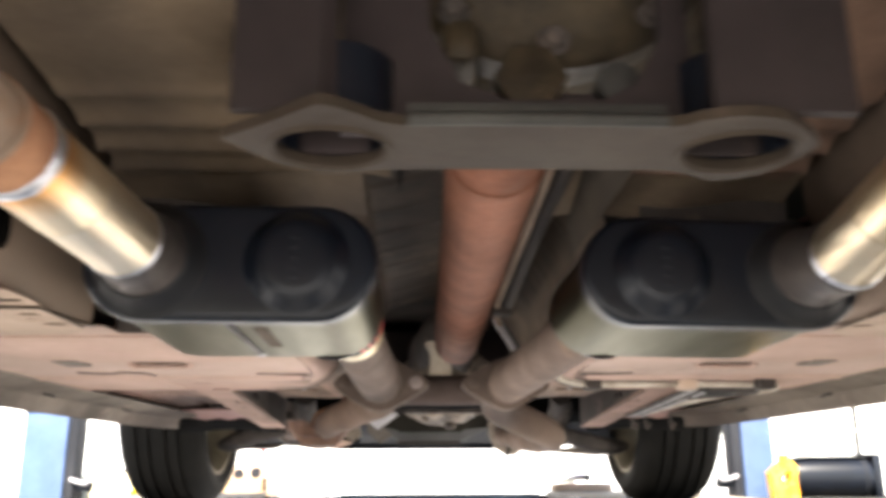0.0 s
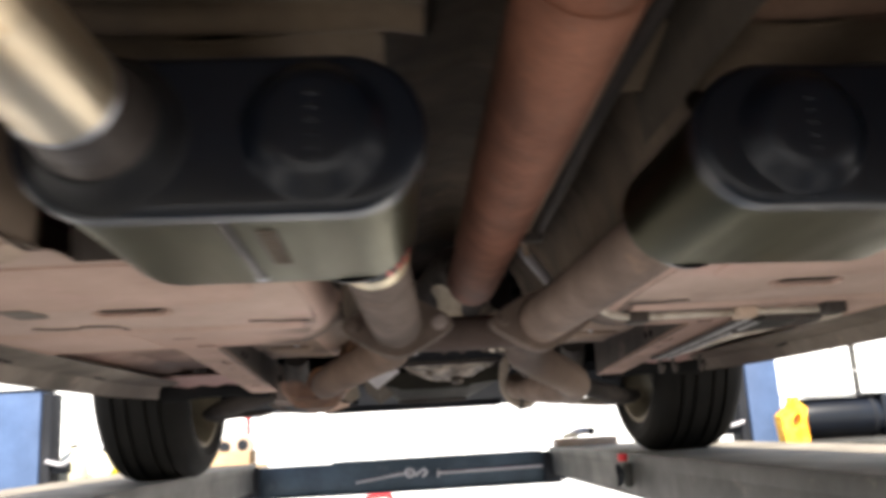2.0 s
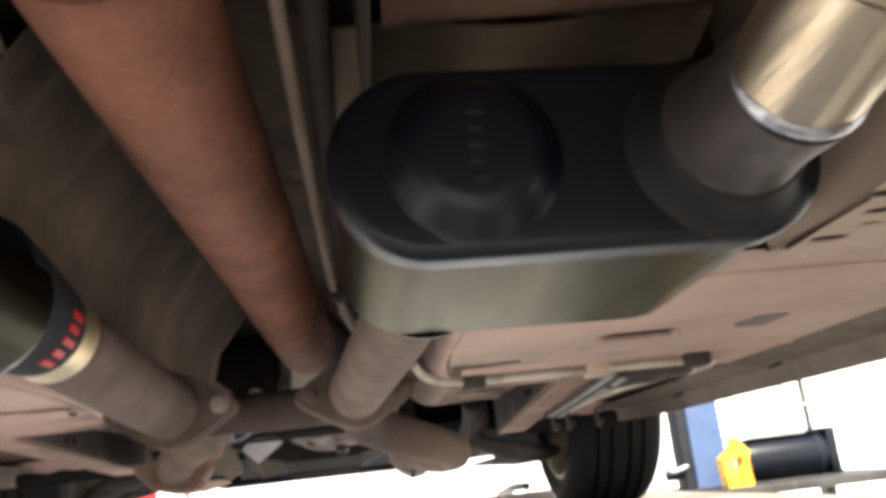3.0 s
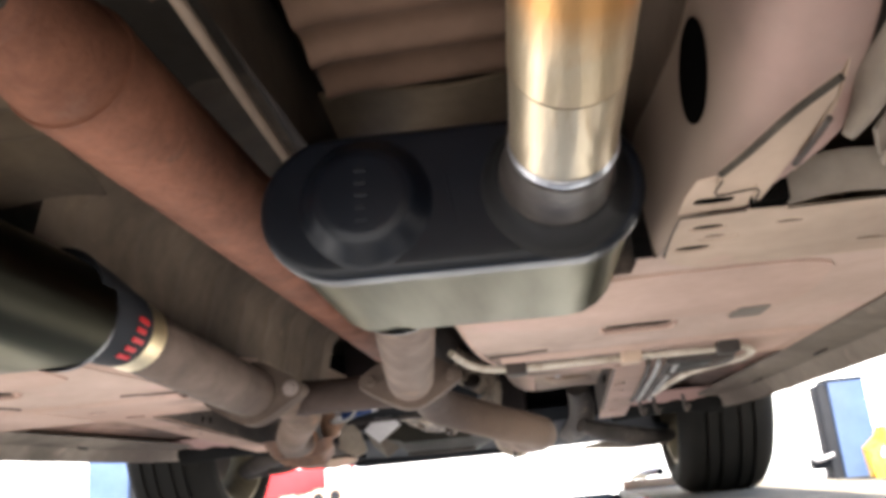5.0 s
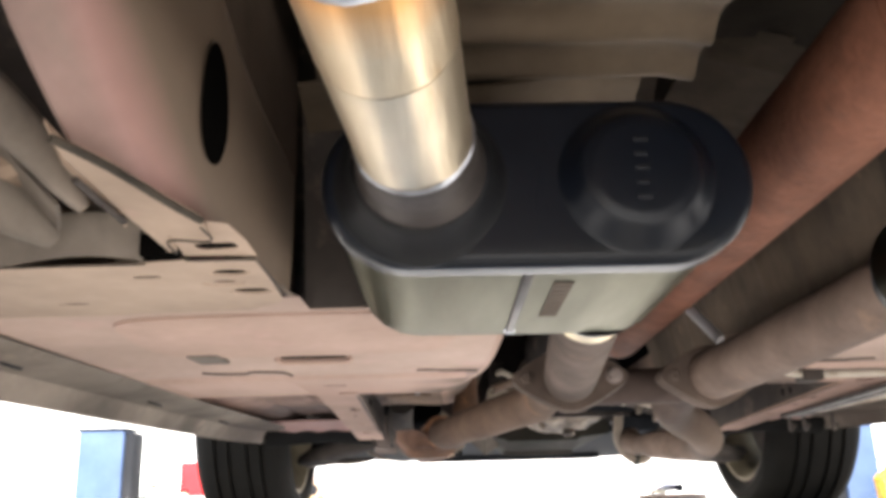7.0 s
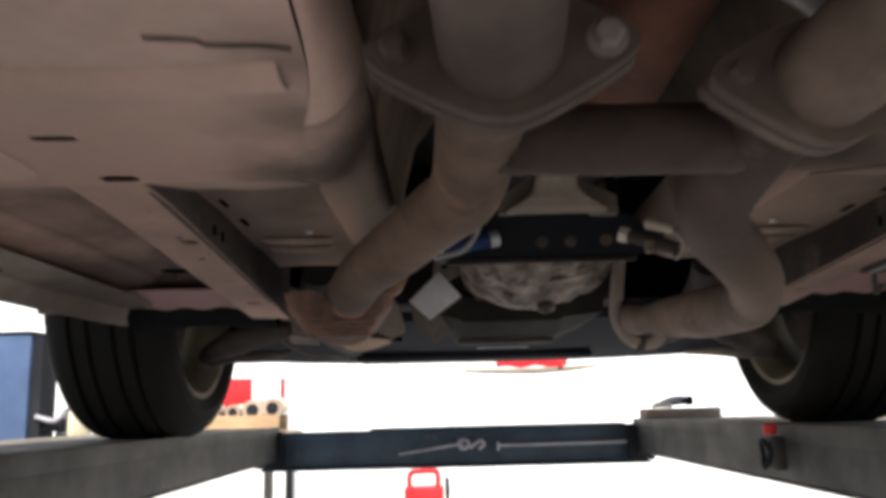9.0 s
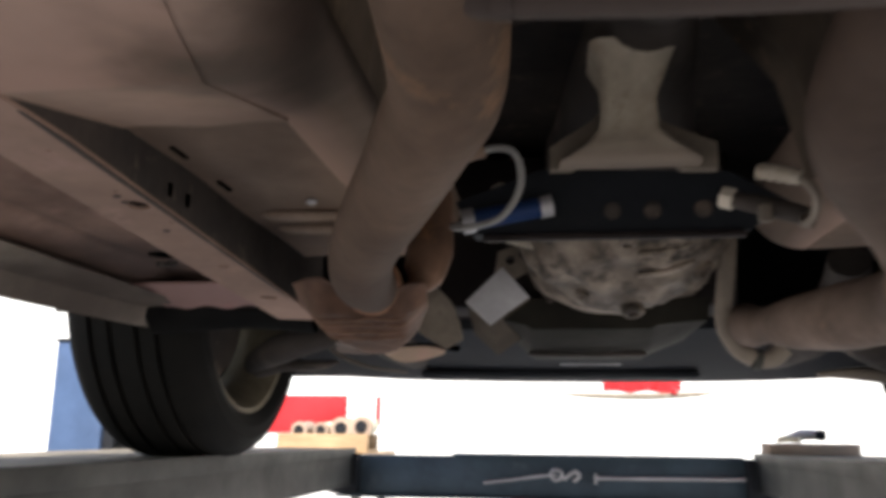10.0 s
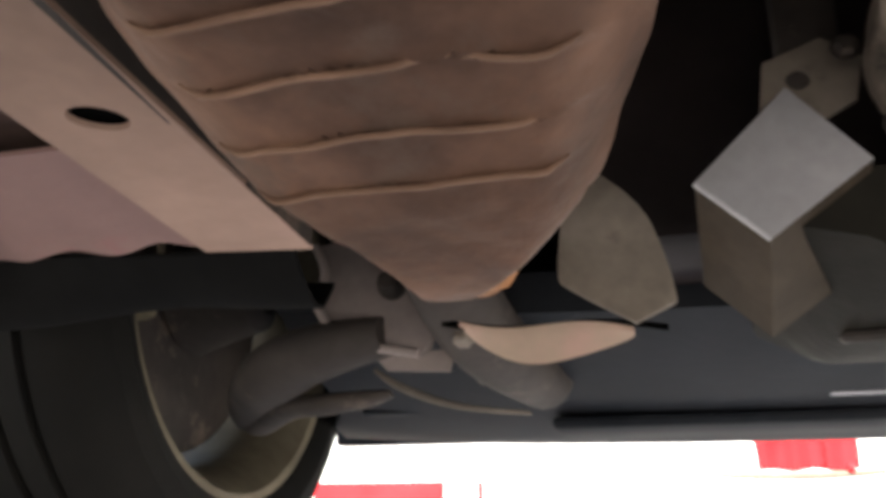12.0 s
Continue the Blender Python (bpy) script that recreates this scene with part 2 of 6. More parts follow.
STEEL_HOT = tint(mat("heat_tinted_stainless", (0.63, 0.52, 0.365), (0.50, 0.395, 0.26), 0.42, 1.0, 14, 0.9, 30, 0.2, (0.42, 0.28, 0.15), 0.66, stretch=(2.2, 0.2, 2.2), grime=0.8), (0.50, 0.265, 0.10), 0.50, 0.12)
WELD = mat("weld_bead", (0.52, 0.54, 0.58), (0.34, 0.33, 0.34), 0.38, 1.0, 40, 0.4, 200, 0.3, (0.30, 0.18, 0.10), 0.66)
BODY = mat("brushed_muffler_metal", (0.013, 0.0125, 0.010), (0.011, 0.0105, 0.0085), 0.36, 1.0, 9, 0.04, 120, 0.15, stretch=(2.5, 0.35, 2.5), grime=0.86, edge=(0.71, 0.70, 0.63))
BLACK = mat("black_powder_coat", (0.0048, 0.0066, 0.0108), (0.0036, 0.0047, 0.0076), 0.36, 0.0, 10, 0.06, 140, 0.2, spec=0.2)
# Black for discs, blocks and sheets that stand for shade in holes.
SHADE_BLACK = mat("black_hole_shade", (0.004, 0.0035, 0.003), (0.003, 0.003, 0.003), 1.0, 0.0, 10, 0.0, 60, 0.1, spec=0.0)
LINER = mat("black_felt_liner", (0.0065, 0.0062, 0.006), (0.010, 0.0095, 0.009), 0.95, 0.0, 12, 0.3, 80, 0.3, spec=0.05)
CAPDUST = mat("dusty_black_coat", (0.0065, 0.0070, 0.0085), (0.0125, 0.0120, 0.0122), 0.6, 0.0, 14, 0.1, 110, 0.3, spec=0.16)
COLLAR = mat("dusty_dark_steel", (0.066, 0.055, 0.049), (0.036, 0.031, 0.029), 0.5, 0.4, 12, 0.2, 90, 0.3, (0.17, 0.13, 0.10), 0.66)
RUBBER = mat("tyre_rubber", (0.0058, 0.0053, 0.0046), (0.0105, 0.0092, 0.0078), 0.9, 0.0, 9, 0.25, 120, 0.3, spec=0.12)
DARK = mat("dark_plastic", (0.013, 0.0145, 0.018), (0.019, 0.020, 0.023), 0.75, 0.0, 6, 0.2, 90, 0.3, spec=0.1)
CHASSIS = mat("dark_brown_chassis", (0.058, 0.047, 0.041), (0.036, 0.031, 0.028), 0.7, 0.0, 8, 0.3, 90, 0.3, (0.14, 0.105, 0.085), 0.62)
CAST = mat("cast_aluminium", (0.31, 0.25, 0.20), (0.115, 0.090, 0.071), 0.6, 0.15, 19, 0.6, 120, 0.4, (0.036, 0.030, 0.025), 0.55, grime=0.4)
CASTDULL = mat("dusty_cast_mount", (0.55, 0.49, 0.41), (0.34, 0.28, 0.22), 0.65, 0.2, 16, 0.4, 120, 0.3, (0.15, 0.12, 0.09), 0.62)
RIDGE = mat("paler_brown_ridge", (0.195, 0.115, 0.077), (0.12, 0.070, 0.048), 0.65, 0.2, 30, 0.3, 120, 0.4)
DIMPIPE = mat("sooty_grey_pipe", (0.125, 0.093, 0.076), (0.078, 0.058, 0.048), 0.8, 0.0, 9, 0.35, 70, 0.4, (0.17, 0.11, 0.08), 0.66, grime=0.6)
# Dark at the pipe's rear, paler towards its front.
DARKPIPE = tint(mat("dark_brown_pipe", (0.058, 0.039, 0.030), (0.038, 0.026, 0.021), 0.8, 0.0, 7, 0.4, 80, 0.4, (0.09, 0.058, 0.040), 0.64, grime=0.6), (0.120, 0.083, 0.062), 0.40, 0.75, "Y", 0.15, 12)
# The mount's foot is darkened in its colour to put it in shade.
MOUNT = tint(mat("foot_shade_mount", (0.55, 0.48, 0.39), (0.36, 0.295, 0.23), 0.65, 0.1, 16, 0.4, 120, 0.3, (0.20, 0.155, 0.115), 0.62), (0.17, 0.135, 0.108), 0.34, 0.04, "Z", 0.15, 30)
CAT_HOT = tint(mat("heat_browned_ribs", (0.150, 0.080, 0.052), (0.082, 0.046, 0.033), 0.7, 0.1, 14, 0.5, 80, 0.5, (0.075, 0.050, 0.038), 0.60, grime=0.5), (0.36, 0.165, 0.075), 0.72, 0.97, "Y", 0.2, 30)
SILVER = mat("bare_silver_sheet", (0.49, 0.475, 0.485), (0.37, 0.355, 0.36), 0.5, 0.55, 9, 0.1, 120, 0.2, (0.30, 0.26, 0.22), 0.70)
RIM = mat("machined_alloy", (0.19, 0.160, 0.112), (0.12, 0.100, 0.070), 0.6, 0.1, 9, 0.1, 90, 0.2)
BRAKE = mat("dusty_alloy", (0.22, 0.18, 0.115), (0.13, 0.105, 0.07), 0.6, 0.2, 12, 0.3, 90, 0.3)
BEAM = mat("slate_blue_paint", (0.055, 0.078, 0.10), (0.042, 0.058, 0.076), 0.5, 0.0, 5, 0.15, 60, 0.25, (0.07, 0.08, 0.095), 0.66)
LIFT_BLUE = mat("blue_lift_paint", (0.065, 0.10, 0.18), (0.048, 0.078, 0.145), 0.45, 0.0, 5, 0.1, 60, 0.2, (0.10, 0.13, 0.20), 0.68)
LIFT_GREY = mat("grey_lift_steel", (0.062, 0.060, 0.054), (0.035, 0.034, 0.031), 0.6, 0.2, 7, 0.2, 60, 0.3, (0.16, 0.14, 0.11), 0.66)
DECK = mat("worn_deck_plate", (0.27, 0.235, 0.185), (0.18, 0.155, 0.12), 0.8, 0.0, 5, 0.3, 60, 0.3)
CONCRETE = mat("sunlit_concrete", (0.74, 0.72, 0.69), (0.66, 0.64, 0.61), 0.85, 0.0, 0.8, 0.1, 30, 0.2)
FLOOR = mat("dark_slab_concrete", (0.30, 0.29, 0.27), (0.20, 0.19, 0.175), 0.8, 0.0, 1.5, 0.2, 40, 0.3, (0.10, 0.095, 0.09), 0.68)
CREAM = mat("cream_plastic", (0.72, 0.66, 0.48), (0.60, 0.54, 0.38), 0.5, 0.0, 8, 0.1, 60, 0.2)
WOOD = mat("raw_timber", (0.46, 0.32, 0.19), (0.34, 0.23, 0.13), 0.7, 0.0, 6, 0.2, 60, 0.3, stretch=(1, 8, 8))
RED = mat("red_paint", (0.55, 0.03, 0.035), (0.45, 0.025, 0.03), 0.4, 0.0, 4, 0.05, 60, 0.15)
WHITE = mat("white_paint", (0.80, 0.80, 0.78), (0.72, 0.72, 0.70), 0.5, 0.0, 3, 0.05, 60, 0.1)
ORANGE = mat("orange_plastic", (0.85, 0.36, 0.03), (0.80, 0.22, 0.02), 0.45, 0.0, 14, 0.05, 60, 0.15, (0.88, 0.62, 0.06), 0.5)
BLUE = mat("blue_sleeve", (0.016, 0.038, 0.115), (0.014, 0.030, 0.085), 0.5, 0.0, 20, 0.1, 90, 0.2)
GREYCABLE = mat("grey_cable", (0.30, 0.29, 0.28), (0.22, 0.21, 0.2), 0.6, 0.0, 20, 0.1, 90, 0.2)
OILPAN = mat("oily_olive_pan", (0.020, 0.0175, 0.013), (0.013, 0.0115, 0.009), 0.75, 0.0, 12, 0.3, 90, 0.3)
PAINT = mat("car_red_paint", (0.32, 0.02, 0.03), (0.28, 0.018, 0.025), 0.35, 0.0, 2, 0.02, 60, 0.1, coat=0.6, spec=0.5)
BOXSIDE = mat("olive_brown_sheet", (0.066, 0.049, 0.034), (0.042, 0.032, 0.023), 0.65, 0.1, 12, 0.3, 90, 0.3)
GOLD = mat("bronze_tint", (0.72, 0.60, 0.36), (0.50, 0.40, 0.26), 0.4, 0.9, 20, 0.1, 90, 0.2)


# ---- builders ----
def smooth(x, xs, ys):
    """Smooth curve through the given values."""
    for i in range(len(xs) - 1):
        if x <= xs[i + 1]:
            break
    h = xs[i + 1] - xs[i]
    k = min(1.0, max(0.0, (x - xs[i]) / h))
    m0 = (ys[i + 1] - ys[max(i - 1, 0)]) / max(1e-6, xs[i + 1] - xs[max(i - 1, 0)])
    m1 = (ys[min(i + 2, len(ys) - 1)] - ys[i]) / max(1e-6, xs[min(i + 2, len(xs) - 1)] - xs[i])
    return (2 * k ** 3 - 3 * k * k + 1) * ys[i] + (k ** 3 - 2 * k * k + k) * h * m0 + (3 * k * k - 2 * k ** 3) * ys[i + 1] + (k ** 3 - k * k) * h * m1


def part(name, bm, material, parent=None, label="", smooth=40):
    """Link a bmesh as one mesh object, under a thing or a part."""
    bmesh.ops.recalc_face_normals(bm, faces=bm.faces)
    me = bpy.data.meshes.new(name)
    for f in bm.faces:
        f.smooth = True
    ang = radians(smooth)
    for e in bm.edges:
        if len(e.link_faces) == 2 and e.calc_face_angle(0) > ang:
            e.smooth = False
    bm.to_mesh(me)
    bm.free()
    me.materials.append(material)
    ob = new(name, me)
    if parent:
        ob.parent = parent
    if label:
        ob["label"] = label
    return ob


def thing(name, label, category, group="", kind="", at=(0, 0, 0)):
    ob = new(name)
    ob.empty_display_size = 0.05
    ob.location = at
    return tagged(ob, label, category, group, kind)


def box(bm, lo, hi, bevel=0.0, m=None):
    vs = [bm.verts.new((x, y, z)) for x in (lo[0], hi[0]) for y in (lo[1], hi[1]) for z in (lo[2], hi[2])]
    q = [(0, 1, 3, 2), (4, 6, 7, 5), (0, 4, 5, 1), (2, 3, 7, 6), (0, 2, 6, 4), (1, 5, 7, 3)]
    fs = [bm.faces.new([vs[i] for i in f]) for f in q]
    if bevel:
        es = list({e for f in fs for e in f.edges})
        r = bmesh.ops.bevel(bm, geom=es, offset=bevel, segments=2, profile=0.5, affect='EDGES')
        vs = list({v for f in r["faces"] for v in f.verts})
    if m is not None:
        bmesh.ops.transform(bm, matrix=m, verts=list({v for v in vs if v.is_valid}))
    return bm


def boxed(lo, hi, bevel=0.003, m=None):
    return box(bmesh.new(), lo, hi, bevel, m)


def spline(pts, n=6):
    """A smooth line through the points."""
    pts = [Vector(p) for p in pts]
    if len(pts) < 3:
        return pts
    out = []
    for i in range(len(pts) - 1):
        a, b, c, d = pts[max(i - 1, 0)], pts[i], pts[i + 1], pts[min(i + 2, len(pts) - 1)]
        for k in range(n):
            t = k / n
            out.append(0.5 * ((2 * b) + (c - a) * t + (2 * a - 5 * b + 4 * c - d) * t * t + (3 * b - a - 3 * c + d) * t ** 3))
    return out + [pts[-1]]


def loft(rings, closed=True, caps=True, bm=None):
    bm = bm or bmesh.new()
    vr = [[bm.verts.new(p) for p in r] for r in rings]
    n = len(rings[0])
    for a, b in zip(vr, vr[1:]):
        for i in range(n if closed else n - 1):
            bm.faces.new((a[i], a[(i + 1) % n], b[(i + 1) % n], b[i]))
    if caps and closed:
        bm.faces.new(vr[0])
        bm.faces.new(vr[-1])
    return bm


def tube(pts, r, segs=18, n=6, caps=True, squash=1.0, bm=None, flute=0.0):
    """A round bar or pipe along a smooth line; r is one radius or one a point."""
    ctrl = len(pts)
    line = spline(pts, n)
    rs = [r] * len(line) if isinstance(r, (int, float)) else [float(np.interp(i, np.linspace(0, len(line) - 1, ctrl), r)) for i in range(len(line))]
    rings, side = [], None
    for i, p in enumerate(line):
        d = (line[min(i + 1, len(line) - 1)] - line[max(i - 1, 0)]).normalized()
        if side is None:
            side = d.cross(Vector((0, 0, 1)))
            if side.length < 0.05:
                side = d.cross(Vector((1, 0, 0)))
        side = (side - d * side.dot(d)).normalized()
        up = side.cross(d)
        rings.append([p + (side * math.cos(a) + up * math.sin(a) * squash) * rs[i] * (1 + flute * (0.6 * math.sin(5 * a + 1) + 0.4 * math.sin(9 * a + 2.2))) for a in (2 * math.pi * k / segs for k in range(segs))])
    return loft(rings, True, caps, bm)


def lathe(profile, m=None, segs=40, bm=None):
    """Turn (radius, along) pairs round the local x axis."""
    bm = bm or bmesh.new()
    m = m or Matrix()
    rings = [[m @ Vector((x, r * math.cos(a), r * math.sin(a))) for a in (2 * math.pi * k / segs for k in range(segs))] for r, x in profile]
    loft(rings, True, False, bm)
    bm.verts.ensure_lookup_table()
    for ends, (r, x) in ((0, profile[0]), (-1, profile[-1])):
        if r < 0.003:
            start = len(bm.verts) - segs if ends else len(bm.verts) - segs * len(profile)
            bm.faces.new([bm.verts[start + k] for k in range(segs)])
    return bm


def oval(cx, cy, rx, ry, n=16, turn=0.0, square=1.0):
    out = []
    for k in range(n):
        a = 2 * math.pi * k / n
        c, s_ = math.cos(a), math.sin(a)
        x = rx * math.copysign(abs(c) ** square, c)
        y = ry * math.copysign(abs(s_) ** square, s_)
        ct, st = math.cos(turn), math.sin(turn)
        out.append((cx + x * ct - y * st, cy + x * st + y * ct))
    return out


def stadium(w, h, n=10):
    """Rounded oblong of width w and height h, round ends, in local x and z."""
    r = h / 2
    out = []
    for k in range(n + 1):
        a = -math.pi / 2 + math.pi * k / n
        out.append((w / 2 - r + r * math.cos(a), r * math.sin(a)))
    for k in range(n + 1):
        a = math.pi / 2 + math.pi * k / n
        out.append((-w / 2 + r + r * math.cos(a), r * math.sin(a)))
    return out


def plate(outline, holes=(), thick=0.004, place=None, bm=None):
    """A flat sheet with holes through it; place(u, v, w) bends it into the world."""
    bm = bm or bmesh.new()
    place = place or (lambda u, v, w: (u, v, w))
    es = []
    for loop in (outline, *holes):
        vs = [bm.verts.new((u, v, 0)) for u, v in loop]
        es += [bm.edges.new((vs[i], vs[(i + 1) % len(vs)])) for i in range(len(vs))]
    r = bmesh.ops.triangle_fill(bm, use_beauty=True, use_dissolve=False, edges=es, normal=(0, 0, 1))
    fs = [g for g in r["geom"] if isinstance(g, bmesh.types.BMFace)]
    ex = bmesh.ops.extrude_face_region(bm, geom=fs)
    top = {g for g in ex["geom"] if isinstance(g, bmesh.types.BMVert)}
    vs = {v for f in fs for v in f.verts} | top
    for v in vs:
        v.co = place(v.co.x, v.co.y, thick if v in top else 0.0)
    return bm


def sheet(f, us, vs, thick=0.003, bm=None):
    """A bent sheet: f(u, v) over a grid, with a second skin thick above it."""
    bm = bm or bmesh.new()
    g = [[bm.verts.new(f(u, v)) for v in vs] for u in us]
    h = [[bm.verts.new(Vector(f(u, v)) + Vector((0, 0, thick))) for v in vs] for u in us]
    a, b = len(us), len(vs)
    for i in range(a - 1):
        for j in range(b - 1):
            bm.faces.new((g[i][j], g[i + 1][j], g[i + 1][j + 1], g[i][j + 1]))
            bm.faces.new((h[i][j], h[i][j + 1], h[i + 1][j + 1], h[i + 1][j]))
    for i in range(a - 1):
        for j in (0, b - 1):
            bm.faces.new((g[i][j], h[i][j], h[i + 1][j], g[i + 1][j]))
    for j in range(b - 1):
        for i in (0, a - 1):
            bm.faces.new((g[i][j], g[i][j + 1], h[i][j + 1], h[i][j]))
    return bm


def bolt(bm, at, axis, r=0.008, h=0.008):
    """A hexagon bolt head with a washer."""
    m = Matrix.Translation(at) @ Vector(axis).to_track_quat('X', 'Z').to_matrix().to_4x4()
    lathe([(r * 1.35, 0), (r * 1.35, 0.0015), (0.0005, 0.0016)], m, 14, bm)
    lathe([(r, 0.001), (r, h * 0.8), (r * 0.8, h), (0.0005, h)], m, 6, bm)
    return bm


# ---- ground ----
GZ = -1.45
tagged(part("ground", boxed((-600, -600, GZ - 0.2), (600, 600, GZ), 0), CONCRETE), "pale sunlit concrete yard under the lift", "ground", kind="structure")
# White wall added as a bright backdrop behind the yard.
tagged(part("backdrop_wall", boxed((-30, 16, GZ), (30, 16.3, GZ + 7.5), 0.01), WHITE), "white backdrop wall added across the yard", "wall", kind="structure")
# Dark slab out of view, added to lower the bounce under the car.
tagged(part("floor", boxed((-1.9, -2.6, GZ), (1.9, 3.2, GZ + 0.012), 0.002), FLOOR), "unseen dark slab added to cut bounced light below the lift", "floor", kind="structure")


# ---- lift ----
def runway(name, x0, x1, inner, label):
    r = thing(name, label, "vehicle lift", "drive-on lift")
    part("deck_plate", boxed((x0, -0.9, -0.012), (x1, 4.92, 0), 0.002), DECK, r, "pale worn deck plate")
    side = 0.008 if inner > 0 else -0.008
    xi = x1 if inner > 0 else x0
    bm = boxed((min(xi, xi - side) , -0.88, -0.105), (max(xi, xi - side), 4.9, -0.014), 0.002)
    part("side_channel", bm, LIFT_GREY, r)
    part("lower_flange", boxed((min(xi, xi - side * 7), -0.88, -0.113), (max(xi, xi - side * 7), 4.9, -0.106), 0.002), LIFT_GREY, r)
    xo = x0 if inner > 0 else x1
    part("side_channel", boxed((min(xo, xo + side), -0.88, -0.105), (max(xo, xo + side), 4.9, -0.014), 0.002), LIFT_GREY, r)
    part("edge_lip", boxed((min(xi, xi + side * 0.5), -0.9, -0.03), (max(xi, xi + side * 0.5), 4.92, 0.003), 0.0015), LIFT_GREY, r)
    for y in (0.4, 1.8, 4.0):
        part("rib", boxed((x0 + 0.02, y, -0.1), (x1 - 0.02, y + 0.01, -0.013), 0.001), LIFT_GREY, r)
    return r


runway("lift_runway", -1.22, -0.72, 1, "grey steel lift runway with pale worn deck carrying front tyre")
rr = runway("lift_runway", 0.53, 1.08, -1, "grey steel lift runway with bracket and red cap on inner side")
bm = boxed((0.50, 3.56, -0.085), (0.524, 3.61, -0.02), 0.006)
part("bracket", bm, LIFT_GREY, rr)
part("red_cap", lathe([(0.001, 0), (0.013, 0), (0.013, 0.018), (0.008, 0.022), (0.001, 0.022)], pose(0.505, 3.585, -0.016, 0, -90, 0), 20), RED, rr, "red plastic cap")
part("hook_ring", tube([(0.498, 3.57, -0.05), (0.49, 3.58, -0.03), (0.49, 3.6, -0.03), (0.496, 3.61, -0.055), (0.49, 3.59, -0.08), (0.498, 3.57, -0.05)], 0.005, 8), DARK, rr)

beam = thing("cross_beam", "slate blue painted steel cross beam between the lift runways", "lift beam", "drive-on lift")
part("beam_body", boxed((-0.80, 4.93, -0.142), (0.60, 5.06, -0.02), 0.004), BEAM, beam)
part("top_flange", boxed((-0.40, 4.915, -0.02), (0.50, 5.06, -0.012), 0.002), BEAM, beam)
part("lower_flange", boxed((-0.78, 4.90, -0.150), (0.58, 5.06, -0.143), 0.002), BEAM, beam)
for x0, x1 in ((-0.80, -0.70), (0.50, 0.58)):
    part("end_bracket", boxed((x0, 4.87, -0.135), (x1, 4.928, -0.015), 0.004), DARK, beam)
rod = thing("tie_rod", "thin bare steel rod lying along the blue lift beam", "rod")
part("rod_bar", tube([(0.05, 4.915, -0.080), (0.30, 4.915, -0.078), (0.53, 4.915, -0.076)], 0.006, 10, 2), SILVER, rod)
part("stop", boxed((0.045, 4.905, -0.098), (0.053, 4.925, -0.066), 0.002), SILVER, rod)
hook = thing("shackle_hooks", "small steel hooks and shackle on the blue beam", "hook")
part("hook_arm", tube([(-0.30, 4.915, -0.10), (-0.22, 4.912, -0.090), (-0.12, 4.91, -0.076), (-0.07, 4.91, -0.072)], 0.005, 8, 5), SILVER, hook)
part("shackle", tube([(-0.09, 4.905, -0.065), (-0.075, 4.90, -0.056), (-0.055, 4.90, -0.064), (-0.06, 4.90, -0.082), (-0.08, 4.90, -0.085), (-0.09, 4.905, -0.065)], 0.006, 8), SILVER, hook)
part("pin", tube([(-0.05, 4.90, -0.085), (-0.03, 4.90, -0.07), (-0.012, 4.90, -0.06), (-0.002, 4.90, -0.075), (-0.02, 4.90, -0.09)], 0.006, 8), SILVER, hook)


def post(x0, x1, y, label, side):
    p = thing("lift_post", label, "lift post", "drive-on lift")
    yb = y + 0.15
    part("column", boxed((x0, y, GZ), (x1, yb, 0.355), 0.006), LIFT_BLUE, p)
    part("top_plate", boxed((x0 - 0.006, y - 0.006, 0.355), (x1 + 0.006, yb + 0.006, 0.366), 0.002), DARK, p)
    # Dark strip stands in for the shaded channel of the inner face.
    xs = x1 if side > 0 else x0 - 0.04
    part("inner_shade_strip", boxed((xs + 0.001 * side, y + 0.015, GZ), (xs + 0.04 + 0.001 * side, yb - 0.015, 0.345), 0.003), DARK, p)
    part("base_plate", boxed((x0 - 0.1, y - 0.1, GZ), (x1 + 0.1, yb + 0.1, GZ + 0.015), 0.003), LIFT_BLUE, p)
    xa = x1 if side > 0 else x0
    part("latch_arm", boxed((min(xa, xa + 0.11 * side) , y + 0.03, 0.005), (max(xa, xa + 0.11 * side), y + 0.09, 0.05), 0.008), DARK, p)
    part("latch_pin", tube([(xa + 0.03 * side, y + 0.01, 0.06), (xa + 0.10 * side, y + 0.0, 0.045), (xa + 0.14 * side, y - 0.01, 0.07)], 0.009, 8, 4), SILVER, p)
    return p


post(-1.825, -1.63, 4.95, "blue painted lift post beside the open runway end", 1)
post(1.445, 1.59, 4.95, "blue painted lift post beside an orange can", -1)

# ---- car body ----
car = thing("car", "red car on a lift with dusty overspray on its underside", "car")
PZ = 0.245
# slanting inner wall of the rear rails: inwards offset and height
WALL = ((0, 0.092), (0.004, 0.070), (0.010, 0.046), (0.017, 0.026), (0.025, 0.012), (0.034, 0.004), (0.046, 0.0))


def flat(z, slope=0.0, y0=0.0, across=0.0):
    return lambda u, v, w: (u, v, z + (v - y0) * slope + u * across + w)


def rounded(x0, y0, x1, y1, r=0.02, n=4):
    pts = []
    for cx, cy, a0 in ((x1 - r, y1 - r, 0), (x0 + r, y1 - r, 90), (x0 + r, y0 + r, 180), (x1 - r, y0 + r, 270)):
        for k in range(n + 1):
            a = radians(a0 + 90 * k / n)
            pts.append((cx + r * math.cos(a), cy + r * math.sin(a)))
    return pts


def flank_x(y):
    """Where the pan begins to curve up into the tunnel."""
    return smooth(y, [1.90, 2.34, 2.60, 2.70, 3.30], [0.204, 0.206, 0.258, 0.262, 0.255])


